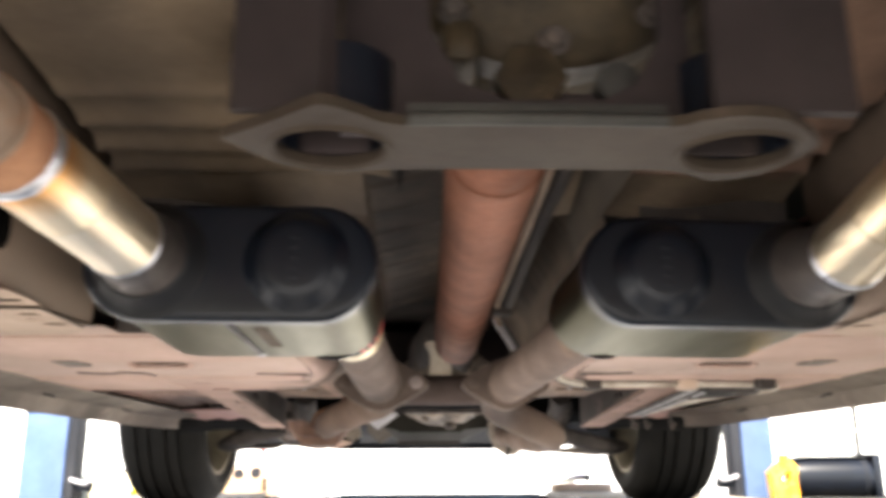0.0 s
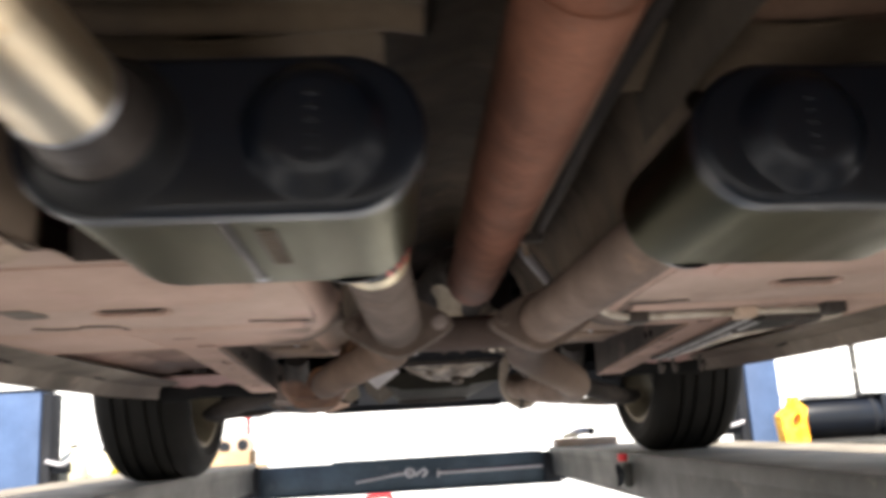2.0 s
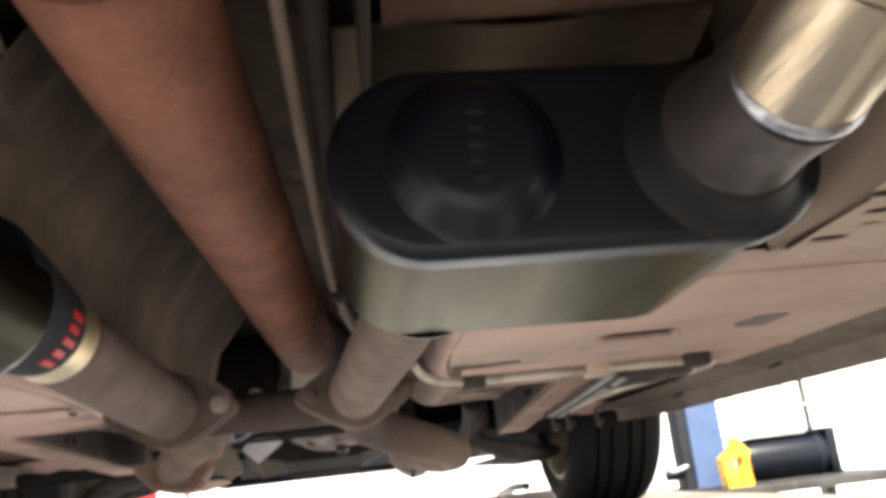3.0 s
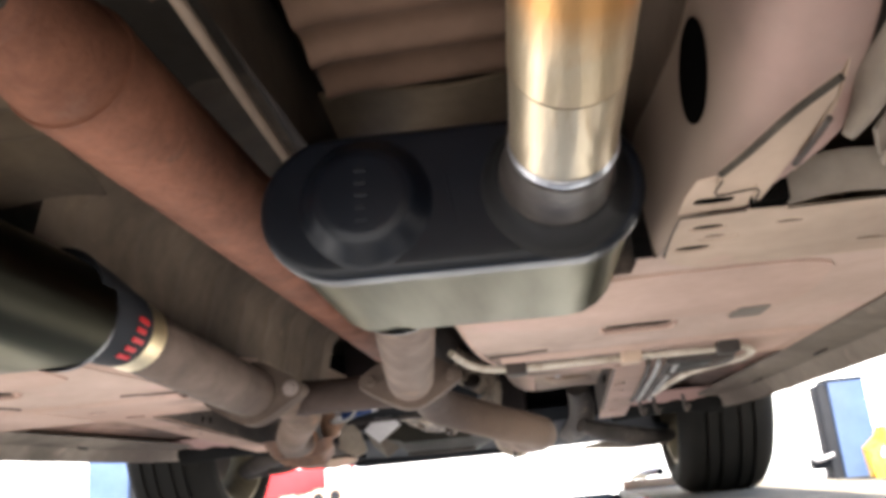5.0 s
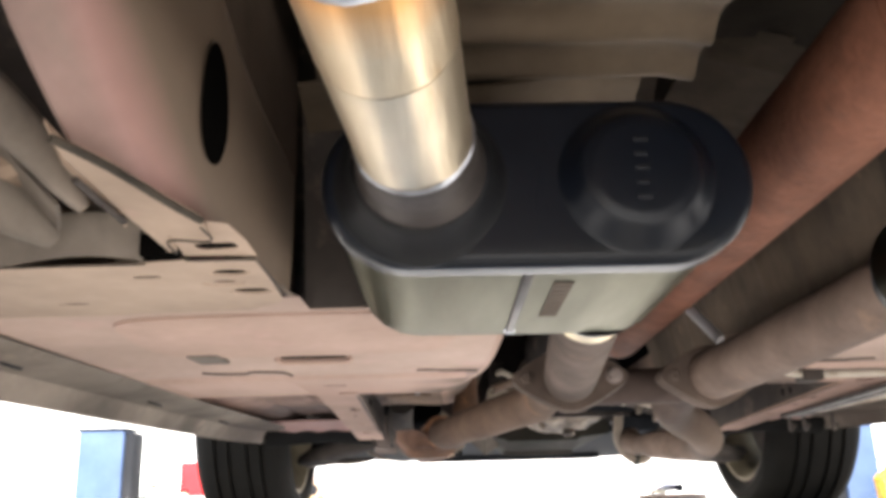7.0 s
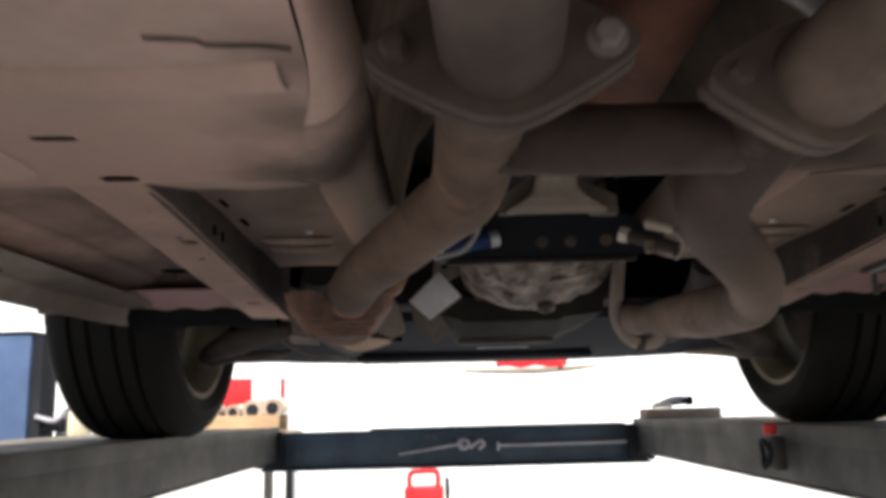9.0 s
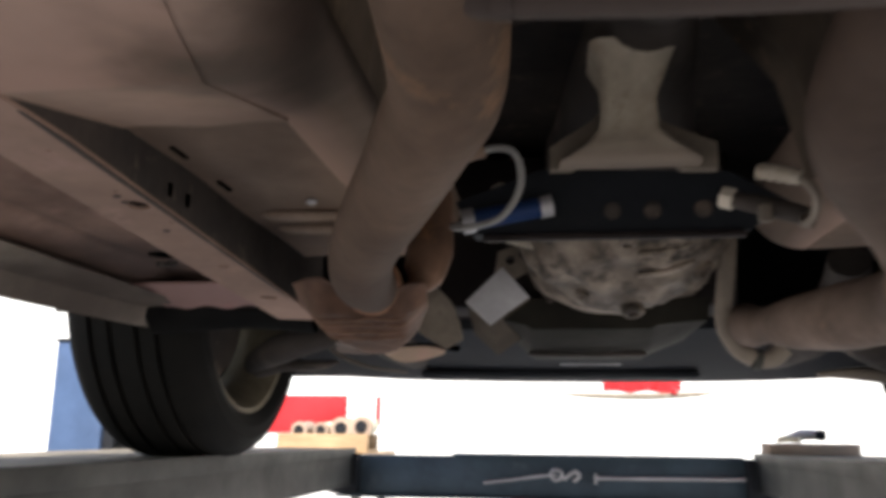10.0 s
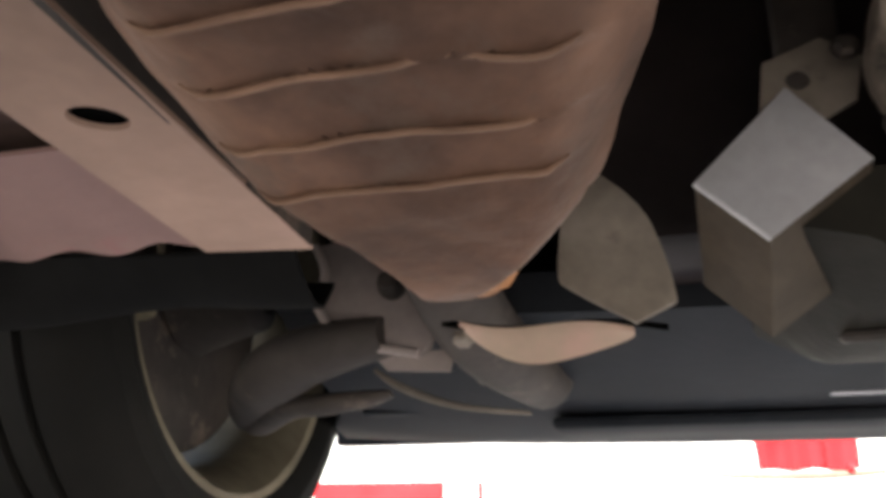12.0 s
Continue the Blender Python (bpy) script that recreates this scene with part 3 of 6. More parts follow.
for s in (-1, 1):
    slot_x, slot_y = (0.398, 2.187) if s < 0 else (0.392, 2.192)
    holes = [oval(s * slot_x, slot_y - 0.002, 0.037, 0.012, 16, 0.02, 0.35), oval(s * (0.403 if s < 0 else 0.4055), 2.580, 0.0165, 0.010, 10, 0.0, 0.55),
             oval(s * 0.41, 2.472, 0.017, 0.006, 10, 0.05, 0.5)]
    outer = [(s * flank_x(y), y) for y in (2.597, 2.54, 2.48, 2.42, 2.36, 2.2, 1.918)] + [(s * 0.361, 1.918), (s * 0.362, 1.87), (s * 0.645, 1.87), (s * 0.655, 2.597)]
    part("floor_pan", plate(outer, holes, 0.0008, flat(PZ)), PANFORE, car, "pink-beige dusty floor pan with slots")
    # pressed panels standing a little below the pan, with rounded borders
    part("pan_panel", plate([(p.x, p.y) for p in spline([(s * a_, b_, 0) for a_, b_ in ((0.24, 1.935), (0.40, 1.93), (0.52, 1.945), (0.545, 2.02), (0.548, 2.10), (0.525, 2.15), (0.46, 2.155), (0.36, 2.15), (0.27, 2.14), (0.245, 2.08), (0.24, 1.935))], 5)[:-1]], (), 0.0025, flat(PZ - 0.0022)), PAN, car)
    part("pan_panel", plate(rounded(sorted((s * 0.46, s * 0.63))[0], 2.39, sorted((s * 0.46, s * 0.63))[1], 2.575, 0.03), (), 0.0015, flat(PZ - 0.0012)), PAN, car)
    # slot lip and dark backing box above the pan
    part("slot_lip", tube([(s * (slot_x - 0.040), slot_y - 0.004, PZ - 0.001), (s * (slot_x - 0.037), slot_y + 0.012, PZ - 0.003), (s * slot_x, slot_y + 0.0125, PZ - 0.003), (s * (slot_x + 0.037), slot_y + 0.012, PZ - 0.003), (s * (slot_x + 0.040), slot_y - 0.004, PZ - 0.001)], 0.003, 8, 3), PAN, car)
    # pan curving up into the tunnel
    def fillet(u, y, lift=0.0, s=s):
        fx = flank_x(y)
        return (s * (fx - (fx - 0.184) * math.sin(u * math.pi / 2)), y, PZ + 0.001 + lift + (0.035 + 0.5 * (fx - 0.184)) * (1 - math.cos(u * math.pi / 2)))
    part("tunnel_fillet", sheet(lambda u, v: fillet(u, 1.918 + 0.542 * v), [i / 8 for i in range(9)], [j / 20 for j in range(21)]), PAN, car)
    part("tunnel_flank", sheet(lambda u, v: fillet(u, 2.46 + 0.80 * v, 0.0005 + 0.036 * min(1.0, max(0.0, 2.46 + 0.80 * v - 2.60) / 0.15)), [i / 8 for i in range(9)], [j / 60 for j in range(61)]), SIDEFLANK[s > 0], car, "brown tunnel flank with soot and painted shade")
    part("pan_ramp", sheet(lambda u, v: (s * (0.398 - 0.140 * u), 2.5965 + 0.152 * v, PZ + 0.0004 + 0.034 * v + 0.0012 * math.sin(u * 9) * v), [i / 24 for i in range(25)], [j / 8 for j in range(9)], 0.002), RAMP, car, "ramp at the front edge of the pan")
    # seam of the next sheet
    part("pan_seam", sheet(lambda u, v, s=s: (s * (0.225 + 0.415 * u), 2.345 + 0.045 * v + 0.006 * math.sin(u * 7), PZ - 0.0045 * math.sin(v * math.pi) - 0.0004), [i / 16 for i in range(17)], [j / 6 for j in range(7)], 0.001), PAN, car)
    part("pan_step", sheet(lambda u, v, s=s: (s * (0.20 + 0.165 * u), 1.9175 - 0.004 * math.sin(v * 3.14) - 0.03 * v * v, PZ + 0.0005 + 0.155 * v), [i / 6 for i in range(7)], [j / 10 for j in range(11)]), CHASSIS, car)
    # foot of the rear rail: a perforated plate, a tongue with a square hole and a gusset blade
    ox, oy_ = (0.0, 0.0) if s < 0 else (0.011, 0.012)
    FZ = 0.2375

    def foot(x, y, z=0.0):
        return (s * (x + ox), y + oy_, FZ + z)

    def footplate(u, v, w):
        return (u, v, FZ + w)

    holes_ = ((0.386, 1.7585, 0.0105, 0.0058, 0.9), (0.395, 1.784, 0.0078, 0.0034, 1.0), (0.384, 1.811, 0.0125, 0.0066, 0.9), (0.440, 1.767, 0.0090, 0.0034, 0.8), (0.517, 1.841, 0.0110, 0.0030, 0.7))
    part("cross_plate", plate([foot(a, b)[:2] for a, b in ((0.363, 1.730), (0.404, 1.728), (0.430, 1.733), (0.52, 1.735), (0.647, 1.742), (0.647, 1.884), (0.50, 1.884), (0.40, 1.878), (0.372, 1.852), (0.3665, 1.830))], [[foot(a, b)[:2] for a, b in oval(hx_, hy_, ra_, rb_, 14, 0.06, sq_)] for hx_, hy_, ra_, rb_, sq_ in holes_], 0.0007, footplate), PRIMER, car, "dusty perforated cross plate")
    # Black discs behind the openings paint in their shade.
    for hx_, hy_, ra_, rb_, sq_ in holes_:
        part("hole_shade", plate([foot(a, b)[:2] for a, b in oval(hx_, hy_, ra_ * 1.15, rb_ * 1.2, 12)], (), 0.0006, lambda u, v, w: (u, v, FZ + 0.0010 + w)), SHADE_BLACK, car, "black disc as shade in the open hole")
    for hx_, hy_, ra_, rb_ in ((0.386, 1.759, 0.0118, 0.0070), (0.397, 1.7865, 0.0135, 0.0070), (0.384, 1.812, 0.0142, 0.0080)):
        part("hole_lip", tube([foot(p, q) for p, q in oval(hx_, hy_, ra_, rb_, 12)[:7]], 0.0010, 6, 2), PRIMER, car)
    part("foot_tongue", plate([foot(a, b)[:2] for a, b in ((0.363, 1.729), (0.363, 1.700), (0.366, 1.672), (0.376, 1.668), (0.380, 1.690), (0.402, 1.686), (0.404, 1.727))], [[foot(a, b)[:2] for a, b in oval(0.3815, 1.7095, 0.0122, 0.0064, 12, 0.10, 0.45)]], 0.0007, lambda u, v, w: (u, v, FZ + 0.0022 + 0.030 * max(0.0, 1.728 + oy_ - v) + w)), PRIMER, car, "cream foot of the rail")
    part("hole_shade", plate([foot(a, b)[:2] for a, b in oval(0.3815, 1.7095, 0.0142, 0.0078, 12)], (), 0.0006, lambda u, v, w: (u, v, FZ + 0.0036 + w)), SHADE_BLACK, car, "black disc as shade in the square hole")
    blade = ((0.414, 1.572), (0.4005, 1.600), (0.387, 1.640), (0.3775, 1.664), (0.379, 1.688), (0.401, 1.685), (0.4045, 1.712), (0.409, 1.713), (0.4135, 1.655), (0.4175, 1.592))
    part("gusset_blade", plate([foot(a, b)[:2] for a, b in blade], (), 0.0022, lambda u, v, w: (u, v, FZ + 0.0012 + 0.085 * max(0.0, 1.70 + oy_ - v) + w)), PRIMER, car, "cream gusset blade beside the rail")
    part("gusset_fold", sheet(lambda u, v: foot(0.4185 + 0.010 * u - 0.002 * v, 1.594 + 0.072 * v, 0.0085 - 0.007 * v + 0.020 * u), [i / 4 for i in range(5)], [j / 8 for j in range(9)], 0.002), PRIMER, car, "folded edge of the gusset")
    # Dark tube fills the slit with painted shade.
    part("fold_gap", tube([foot(0.4180, 1.606, 0.006), foot(0.4172, 1.632, 0.0045), foot(0.4155, 1.660, 0.003)], 0.0018, 6, 4), CHASSIS, car, "dark tube as shade in the fold's slit")
    # Black block gives the open box end its shade.
    part("box_notch", boxed(tuple(map(min, foot(0.407, 1.716, 0.0005), foot(0.428, 1.731, 0.0005))), tuple(map(max, foot(0.407, 1.716, 0.014), foot(0.428, 1.731, 0.014))), 0.001), SHADE_BLACK, car, "black block as shade in the box section's open end")
    for line in (((0.3775, 1.664), (0.379, 1.689), (0.401, 1.686), (0.4045, 1.712)), ((0.363, 1.7292), (0.404, 1.7275)), ((0.3635, 1.732), (0.364, 1.78), (0.3665, 1.830)), ((0.43, 1.7335), (0.53, 1.735), (0.64, 1.742))):
        part("seam_line", tube([foot(p, q, -0.0002) for p, q in line], 0.0007, 6, 4), CASTDARK, car, "dark cracked seam")
    # Dark tube stands for the shadowed gap along the blade.
    part("seam_line", tube([foot(a, b, 0.0006 + 0.085 * max(0.0, 1.70 - b)) for a, b in blade[:4]], 0.0020, 6, 4), CASTDARK, car, "dark tube as shade in the gap beside the rail")
    def side_top(x):
        return min(0.10, max(0.022, 0.010 + 0.75 * (x - 0.47)))
    part("box_side", sheet(lambda u, v: foot(0.43 + 0.215 * u, 1.731 + 0.003 * u - 0.5 * side_top(0.43 + 0.215 * u) * v, 0.001 + side_top(0.43 + 0.215 * u) * v + 0.004 * math.sin(u * 9)), [i / 24 for i in range(25)], [j / 6 for j in range(7)], 0.002), ARM, car, "grey dusty perforated side of the box section")
    # Black patches on the side stand for shaded holes.
    for hx_, hz_, ra_, rb_ in ((0.551, 0.021, 0.0036, 0.0062), (0.600, 0.042, 0.0034, 0.0045), (0.592, 0.072, 0.0070, 0.010)):
        part("side_hole", plate(oval(hx_, hz_, ra_, rb_, 14), (), 0.0008, lambda u, v, w: foot(u, 1.7295 - 0.5 * v - w, 0.001 + v + 0.004 * math.sin((hx_ - 0.43) / 0.215 * 9))), SHADE_BLACK, car, "black patch as a hole's shade")
    # slots and cracks of the pan
    part("pan_pad", plate(rounded(min(s * 0.492, s * 0.526), 2.135, max(s * 0.492, s * 0.526), 2.195, 0.006), (), 0.003, flat(PZ - 0.0035)), ARM, car, "grey pad stuck to the pan")
    if s < 0:
        part("pan_crack", tube([(s * 0.549, 2.286, PZ - 0.001), (s * 0.535, 2.300, PZ - 0.001), (s * 0.500, 2.305, PZ - 0.001), (s * 0.490, 2.290, PZ - 0.001), (s * 0.455, 2.300, PZ - 0.001), (s * 0.448, 2.335, PZ - 0.001)], 0.0016, 6, 3), CHASSIS, car, "dark cracked seam")
    part("pan_crack", tube([(s * 0.288, 2.309, PZ - 0.001), (s * 0.262, 2.313, PZ - 0.001), (s * 0.256, 2.320, PZ - 0.001), (s * 0.228, 2.322, PZ - 0.001), (s * 0.212, 2.328, PZ - 0.001)], 0.0013, 6, 3), CHASSIS, car, "dark cracked seam")
    # black sheet above the pan, painted shade seen through its holes
    part("pan_shade_sheet", plate([(s * 0.25, 1.95), (s * 0.62, 1.95), (s * 0.62, 2.592), (s * 0.27, 2.592)], (), 0.002, flat(PZ + 0.008)), SHADE_BLACK, car)
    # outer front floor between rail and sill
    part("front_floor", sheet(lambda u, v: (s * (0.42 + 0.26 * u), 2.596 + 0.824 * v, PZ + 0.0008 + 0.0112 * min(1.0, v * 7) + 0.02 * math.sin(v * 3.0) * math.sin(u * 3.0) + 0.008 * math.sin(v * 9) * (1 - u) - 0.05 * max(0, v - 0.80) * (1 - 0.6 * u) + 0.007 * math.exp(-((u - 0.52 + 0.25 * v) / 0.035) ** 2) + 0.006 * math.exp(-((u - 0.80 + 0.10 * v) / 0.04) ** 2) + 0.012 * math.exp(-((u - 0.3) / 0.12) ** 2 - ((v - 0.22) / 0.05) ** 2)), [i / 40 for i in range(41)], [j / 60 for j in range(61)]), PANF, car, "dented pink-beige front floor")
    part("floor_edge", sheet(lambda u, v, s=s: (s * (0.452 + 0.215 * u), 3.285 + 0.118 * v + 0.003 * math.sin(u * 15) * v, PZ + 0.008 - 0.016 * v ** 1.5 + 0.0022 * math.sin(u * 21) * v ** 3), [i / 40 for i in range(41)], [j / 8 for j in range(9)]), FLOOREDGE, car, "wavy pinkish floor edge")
    for x_, y_ in ((0.536, 3.146), (0.552, 3.150)):
        part("floor_stud", lathe([(0.0005, 0), (0.007, 0.0), (0.006, 0.006), (0.0005, 0.007)], pose(s * x_, y_, PZ + 0.012, 0, 90, 0), 10), CHASSIS, car)
    # sheet between rail and tunnel, with pressed ribs
    part("toe_shield", sheet(lambda u, v: (s * (0.2590 + 0.142 * u), 2.740 + 0.515 * v, 0.2835 + 0.0015 * math.sin(u * 5 + v * 11)), [i / 8 for i in range(9)], [j / 110 for j in range(111)]), FLANK, car, "dull ribbed heat shield")

    # front frame rail: a folded channel with holes in its floor
    def rail_place(u, v, w, s=s):
        k = (v - 2.62) / 0.76
        return (s * (0.395 + u + 0.025 * k), v, 0.250 - 0.0055 * max(0.0, 1 - (v - 2.595) / 0.12) - 0.042 * k + w)
    rh = [oval(0.014, 2.826, 0.010, 0.012, 14), oval(0.0145, 3.037, 0.007, 0.006, 10), oval(0.014, 3.200, 0.013, 0.0095, 14, -0.5), oval(0.022, 2.70, 0.003, 0.003, 6), oval(0.016, 2.79, 0.003, 0.003, 6), oval(0.004, 2.875, 0.003, 0.003, 6)]
    fr = plate([(-0.003, 2.597), (0.064, 2.597), (0.0615, 2.68), (0.043, 3.346), (-0.019, 3.355), (-0.005, 2.68)], rh, 0.003, rail_place)
    part("frame_rail_floor", fr, RAILPAN, car, "perforated frame rail")
    # Black block above the holes paints the rail's inside as shade.
    part("rail_shade_block", loft([[rail_place(0.000, y, 0.006), rail_place(0.036, y, 0.006), rail_place(0.036, y, 0.010), rail_place(0.000, y, 0.010)] for y in (2.63, 3.34)]), SHADE_BLACK, car)
    for q_ in (2.80, 2.815, 2.90):
        part("rail_dimple", plate([rail_place(0.02 + p, q_ + r, 0)[:2] for p, r in oval(0, 0, 0.004, 0.0025, 8)], (), 0.0008, lambda u, v, w: (u, v, rail_place(0, v, 0)[2] - 0.001 + w)), CHASSIS, car)
    # Black blocks stand for the shade in the wall and shield slots.
    for q_ in (2.834, 2.870):
        part("wall_slot", boxed((min(s * 0.3930, s * 0.3905), q_, 0.249), (max(s * 0.3930, s * 0.3905), q_ + 0.004, 0.261), 0.0004), SHADE_BLACK, car)
    for q_ in (2.80, 2.90):
        part("shield_slot", boxed((min(s * 0.374, s * 0.379), q_, 0.2805), (max(s * 0.374, s * 0.379), q_ + 0.030, 0.2822), 0.0004), SHADE_BLACK, car)
    for c_, a_, b_ in ((3.030, 0.279, 0.380), (3.092, 0.288, 0.382)):
        part("shield_rib", tube([(s * a_, c_ + 0.004, 0.2850), (s * (a_ + 0.012), c_ + 0.002, 0.2815), (s * 0.33, c_, 0.2805), (s * (b_ - 0.012), c_ - 0.001, 0.2815), (s * b_, c_, 0.2850)], [0.004, 0.011, 0.012, 0.011, 0.004], 14, 5, True, 0.45), RIB_LIT, car, "pressed rib with a painted lit tone")
    part("shield_stud", lathe([(0.0005, 0), (0.006, 0.0), (0.005, 0.003), (0.0005, 0.0035)], pose(s * 0.307, 2.976, 0.2815, 0, 90, 0), 10), SILVER, car)
    part("frame_rail_wall", loft([[rail_place(-0.003, 2.60, 0.001), rail_place(-0.003, 2.60, 0.10), rail_place(0.001, 2.60, 0.10), rail_place(0.001, 2.60, 0.001)], [rail_place(-0.019, 3.353, 0.001), rail_place(-0.019, 3.353, 0.13), rail_place(-0.015, 3.353, 0.13), rail_place(-0.015, 3.353, 0.001)]]), CHASSIS, car, "dark inner wall of the rail")
    part("frame_rail_wall", loft([[rail_place(0.059, 2.68, 0.001), rail_place(0.059, 2.68, 0.04), rail_place(0.0605, 2.68, 0.04), rail_place(0.0605, 2.68, 0.001)], [rail_place(0.038, 3.346, 0.001), rail_place(0.038, 3.346, 0.10), rail_place(0.042, 3.346, 0.10), rail_place(0.042, 3.346, 0.001)]]), PAN, car)
    # big drain hole beside the rail, a black disc standing for its shade
    part("drain_hole", plate(oval(s * 0.5155, 3.086, 0.021, 0.018, 20), (), 0.0015, flat(PZ + 0.0062)), SHADE_BLACK, car, "black disc as the drain hole's shade")

    # kick-up rail over the rear axle
    dy, dxr = (0.0, 0.0) if s < 0 else (0.06, 0.022)
    prof = [(1.845, 0.2405), (1.78, 0.2405), (1.70, 0.2425), (1.63, 0.256), (1.56, 0.291), (1.50, 0.335), (1.42, 0.385), (1.32, 0.44), (1.15, 0.50), (0.85, 0.54)]
    xo = [0.366, 0.372, 0.404, 0.428, 0.432, 0.432, 0.435, 0.44, 0.45, 0.46]
    rings, inner, skin = [], [], []
    for (y, z), x in zip([(p.y, p.z) for p in spline([(0, a, b) for a, b in prof], 4)], np.interp(np.linspace(0, 9, 37), range(10), xo)):
        h = 0.22
        dy = 0.0 if s < 0 else 0.012 + 0.048 * min(1.0, max(0.0, (1.72 - y) / 0.14))
        lean = dxr * min(1.0, max(0.0, (1.80 - y) / 0.2))
        x += lean + (dxr > 0) * 0.012
        i0 = 0.362 + lean + (0.006 if s > 0 else 0.0)
        inner.append([(s * (i0 - 0.0006), y + dy, z + 0.09), (s * (i0 - 0.0006), y + dy, z + h + 0.004), (s * (i0 + 0.0015), y + dy, z + h + 0.004), (s * (i0 + 0.0015), y + dy, z + 0.09)])
        c_ = min(1.0, 0.8 * (x - i0) / 0.046)
        skin.append((y + dy, z, i0, c_))
        rings.append([(s * (i0 + p * c_), y + dy, z + q) for p, q in WALL] + [(s * (x - 0.006), y + dy, z), (s * (x - 0.002), y + dy, z + 0.004), (s * x, y + dy, z + 0.014), (s * x, y + dy, z + h), (s * (i0 + 0.004), y + dy, z + h)])
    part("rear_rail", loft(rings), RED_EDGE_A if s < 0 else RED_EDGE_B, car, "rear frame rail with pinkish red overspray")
    part("rail_side", loft(inner), RAILSIDE, car, "brown rail side")
    # access hole in the rail's inner wall: a black oval stands for its shade
    oy, oz = (1.651, 0.299) if s < 0 else (1.692, 0.3115)
    skin.sort()

    def rail_skin(a, b):
        z0, i0, c_ = (float(np.interp(a, [q[0] for q in skin], [q[k] for q in skin])) for k in (1, 2, 3))
        return s * (i0 + c_ * float(np.interp(b - z0, [q for p, q in WALL[::-1]], [p for p, q in WALL[::-1]])) - 0.0022)
    cup = [(oy + a, oz + b) for a, b in oval(0, 0, 0.0145, 0.033, 24, 0.80)]
    bm = bmesh.new()
    inner_ = [[(oy + (a - oy) * k, oz + (b - oz) * k) for a, b in cup] for k in (1.0, 0.66, 0.33, 0.02)]
    loft([[(rail_skin(a, b), a, b) for a, b in ring] for ring in inner_], True, True, bm)
    part("access_hole", bm, SHADE_BLACK, car, "black oval as the access hole's shade")
    # sill
    srings = []
    for y in np.linspace(0.9, 3.46, 16):
        f = max(0.0, (y - 3.0) / 0.46) ** 2
        zz = 0.205 + 0.008 * f
        xw = 0.02 * math.sin((y - 0.9) / 2.56 * math.pi)
        srings.append([(s * (0.640 + xw), y, PZ + 0.002), (s * (0.648 + xw), y, PZ - 0.004), (s * (0.70 + xw), y, zz + 0.028), (s * (0.715 + xw), y, zz + 0.004), (s * (0.722 + xw), y, zz), (s * (0.728 + xw), y, zz + 0.004), (s * (0.745 + xw), y, zz + 0.022), (s * (0.80 + xw), y, zz + 0.03), (s * (0.86 + xw), y, zz + 0.06), (s * (0.875 + xw), y, zz + 0.13), (s * (0.87 + xw), y, 0.45), (s * 0.64, y, 0.45)])
    part("sill", loft([r[4:] + [(r[4][0], r[4][1], 0.44)] for r in srings]), PRIMER, car, "dusty beige rocker sill")
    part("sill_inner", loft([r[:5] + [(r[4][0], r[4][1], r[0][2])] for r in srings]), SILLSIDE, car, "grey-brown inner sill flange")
    for y in (2.076, 2.5, 2.9):
        part("sill_plug", lathe([(0.0005, 0), (0.010, 0), (0.011, 0.003), (0.0005, 0.003)], pose(s * 0.678, y, PZ - 0.018, 0, 72 * s, 0), 16), DARK, car)
    part("wheel_liner", sheet(lambda u, v, s=s: (s * (0.44 + 0.27 * u), 3.412 + 0.075 * v, 0.236 - 0.030 * math.sin(v * 2.2) - 0.004 * math.sin(u * 6 + v * 3) + 0.05 * max(0.0, v - 0.7)), [i / 24 for i in range(25)], [j / 8 for j in range(9)], 0.003), LINER, car, "dark wheel liner edge")
    # wheel housing in front
    wr = []
    for x in (0.58, 0.68, 0.80, 0.90):
        wr.append([(s * x, 3.85 + 0.385 * math.cos(a), 0.335 + 0.385 * math.sin(a)) for a in np.linspace(radians(-14), radians(194), 22)])
    part("wheel_housing", loft(wr, False, False), CHASSIS, car, "dark wheel housing")
    part("housing_wall", plate([(3.85 + 0.385 * math.cos(a), 0.335 + 0.385 * math.sin(a)) for a in np.linspace(radians(20), radians(170), 20)], (), 0.004, lambda u, v, w, s=s: (s * (0.58 - w), u, v)), DARK, car)

# centre tunnel: an inverted trough
tun = []
for y in np.linspace(1.93, 3.0, 160):
    rib = -0.0035 * math.exp(-(((y - 1.93) % 0.118 - 0.06) / 0.007) ** 2)
    tun.append([(-0.186, y, 0.29), (-0.184 - rib, y, 0.32), (-0.165, y, 0.40 + rib), (-0.11, y, 0.475 + rib), (0, y, 0.50), (0.11, y, 0.475 + rib), (0.165, y, 0.40 + rib), (0.184 + rib, y, 0.32), (0.186, y, 0.29)])
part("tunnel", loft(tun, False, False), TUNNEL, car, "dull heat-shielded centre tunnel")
fore = []
for y in np.linspace(1.44, 1.94, 10):
    fore.append([(-0.064, y, 0.412), (-0.060, y, 0.44), (-0.050, y, 0.472), (-0.02, y, 0.490), (0.05, y, 0.492), (0.10, y, 0.472), (0.126, y, 0.42), (0.132, y, 0.335)])
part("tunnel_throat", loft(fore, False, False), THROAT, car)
# upper deck that closes the car above its underside
part("deck", boxed((-0.64, 0.2, 0.53), (0.64, 4.35, 0.56), 0.004), CHASSIS, car)
part("bulkhead", boxed((-0.575, 3.92, 0.19), (0.575, 3.95, 0.53), 0.004), DARK, car)
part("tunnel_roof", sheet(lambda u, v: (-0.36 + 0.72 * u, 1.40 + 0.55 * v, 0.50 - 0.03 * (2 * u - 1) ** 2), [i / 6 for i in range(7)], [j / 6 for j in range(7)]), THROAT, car)
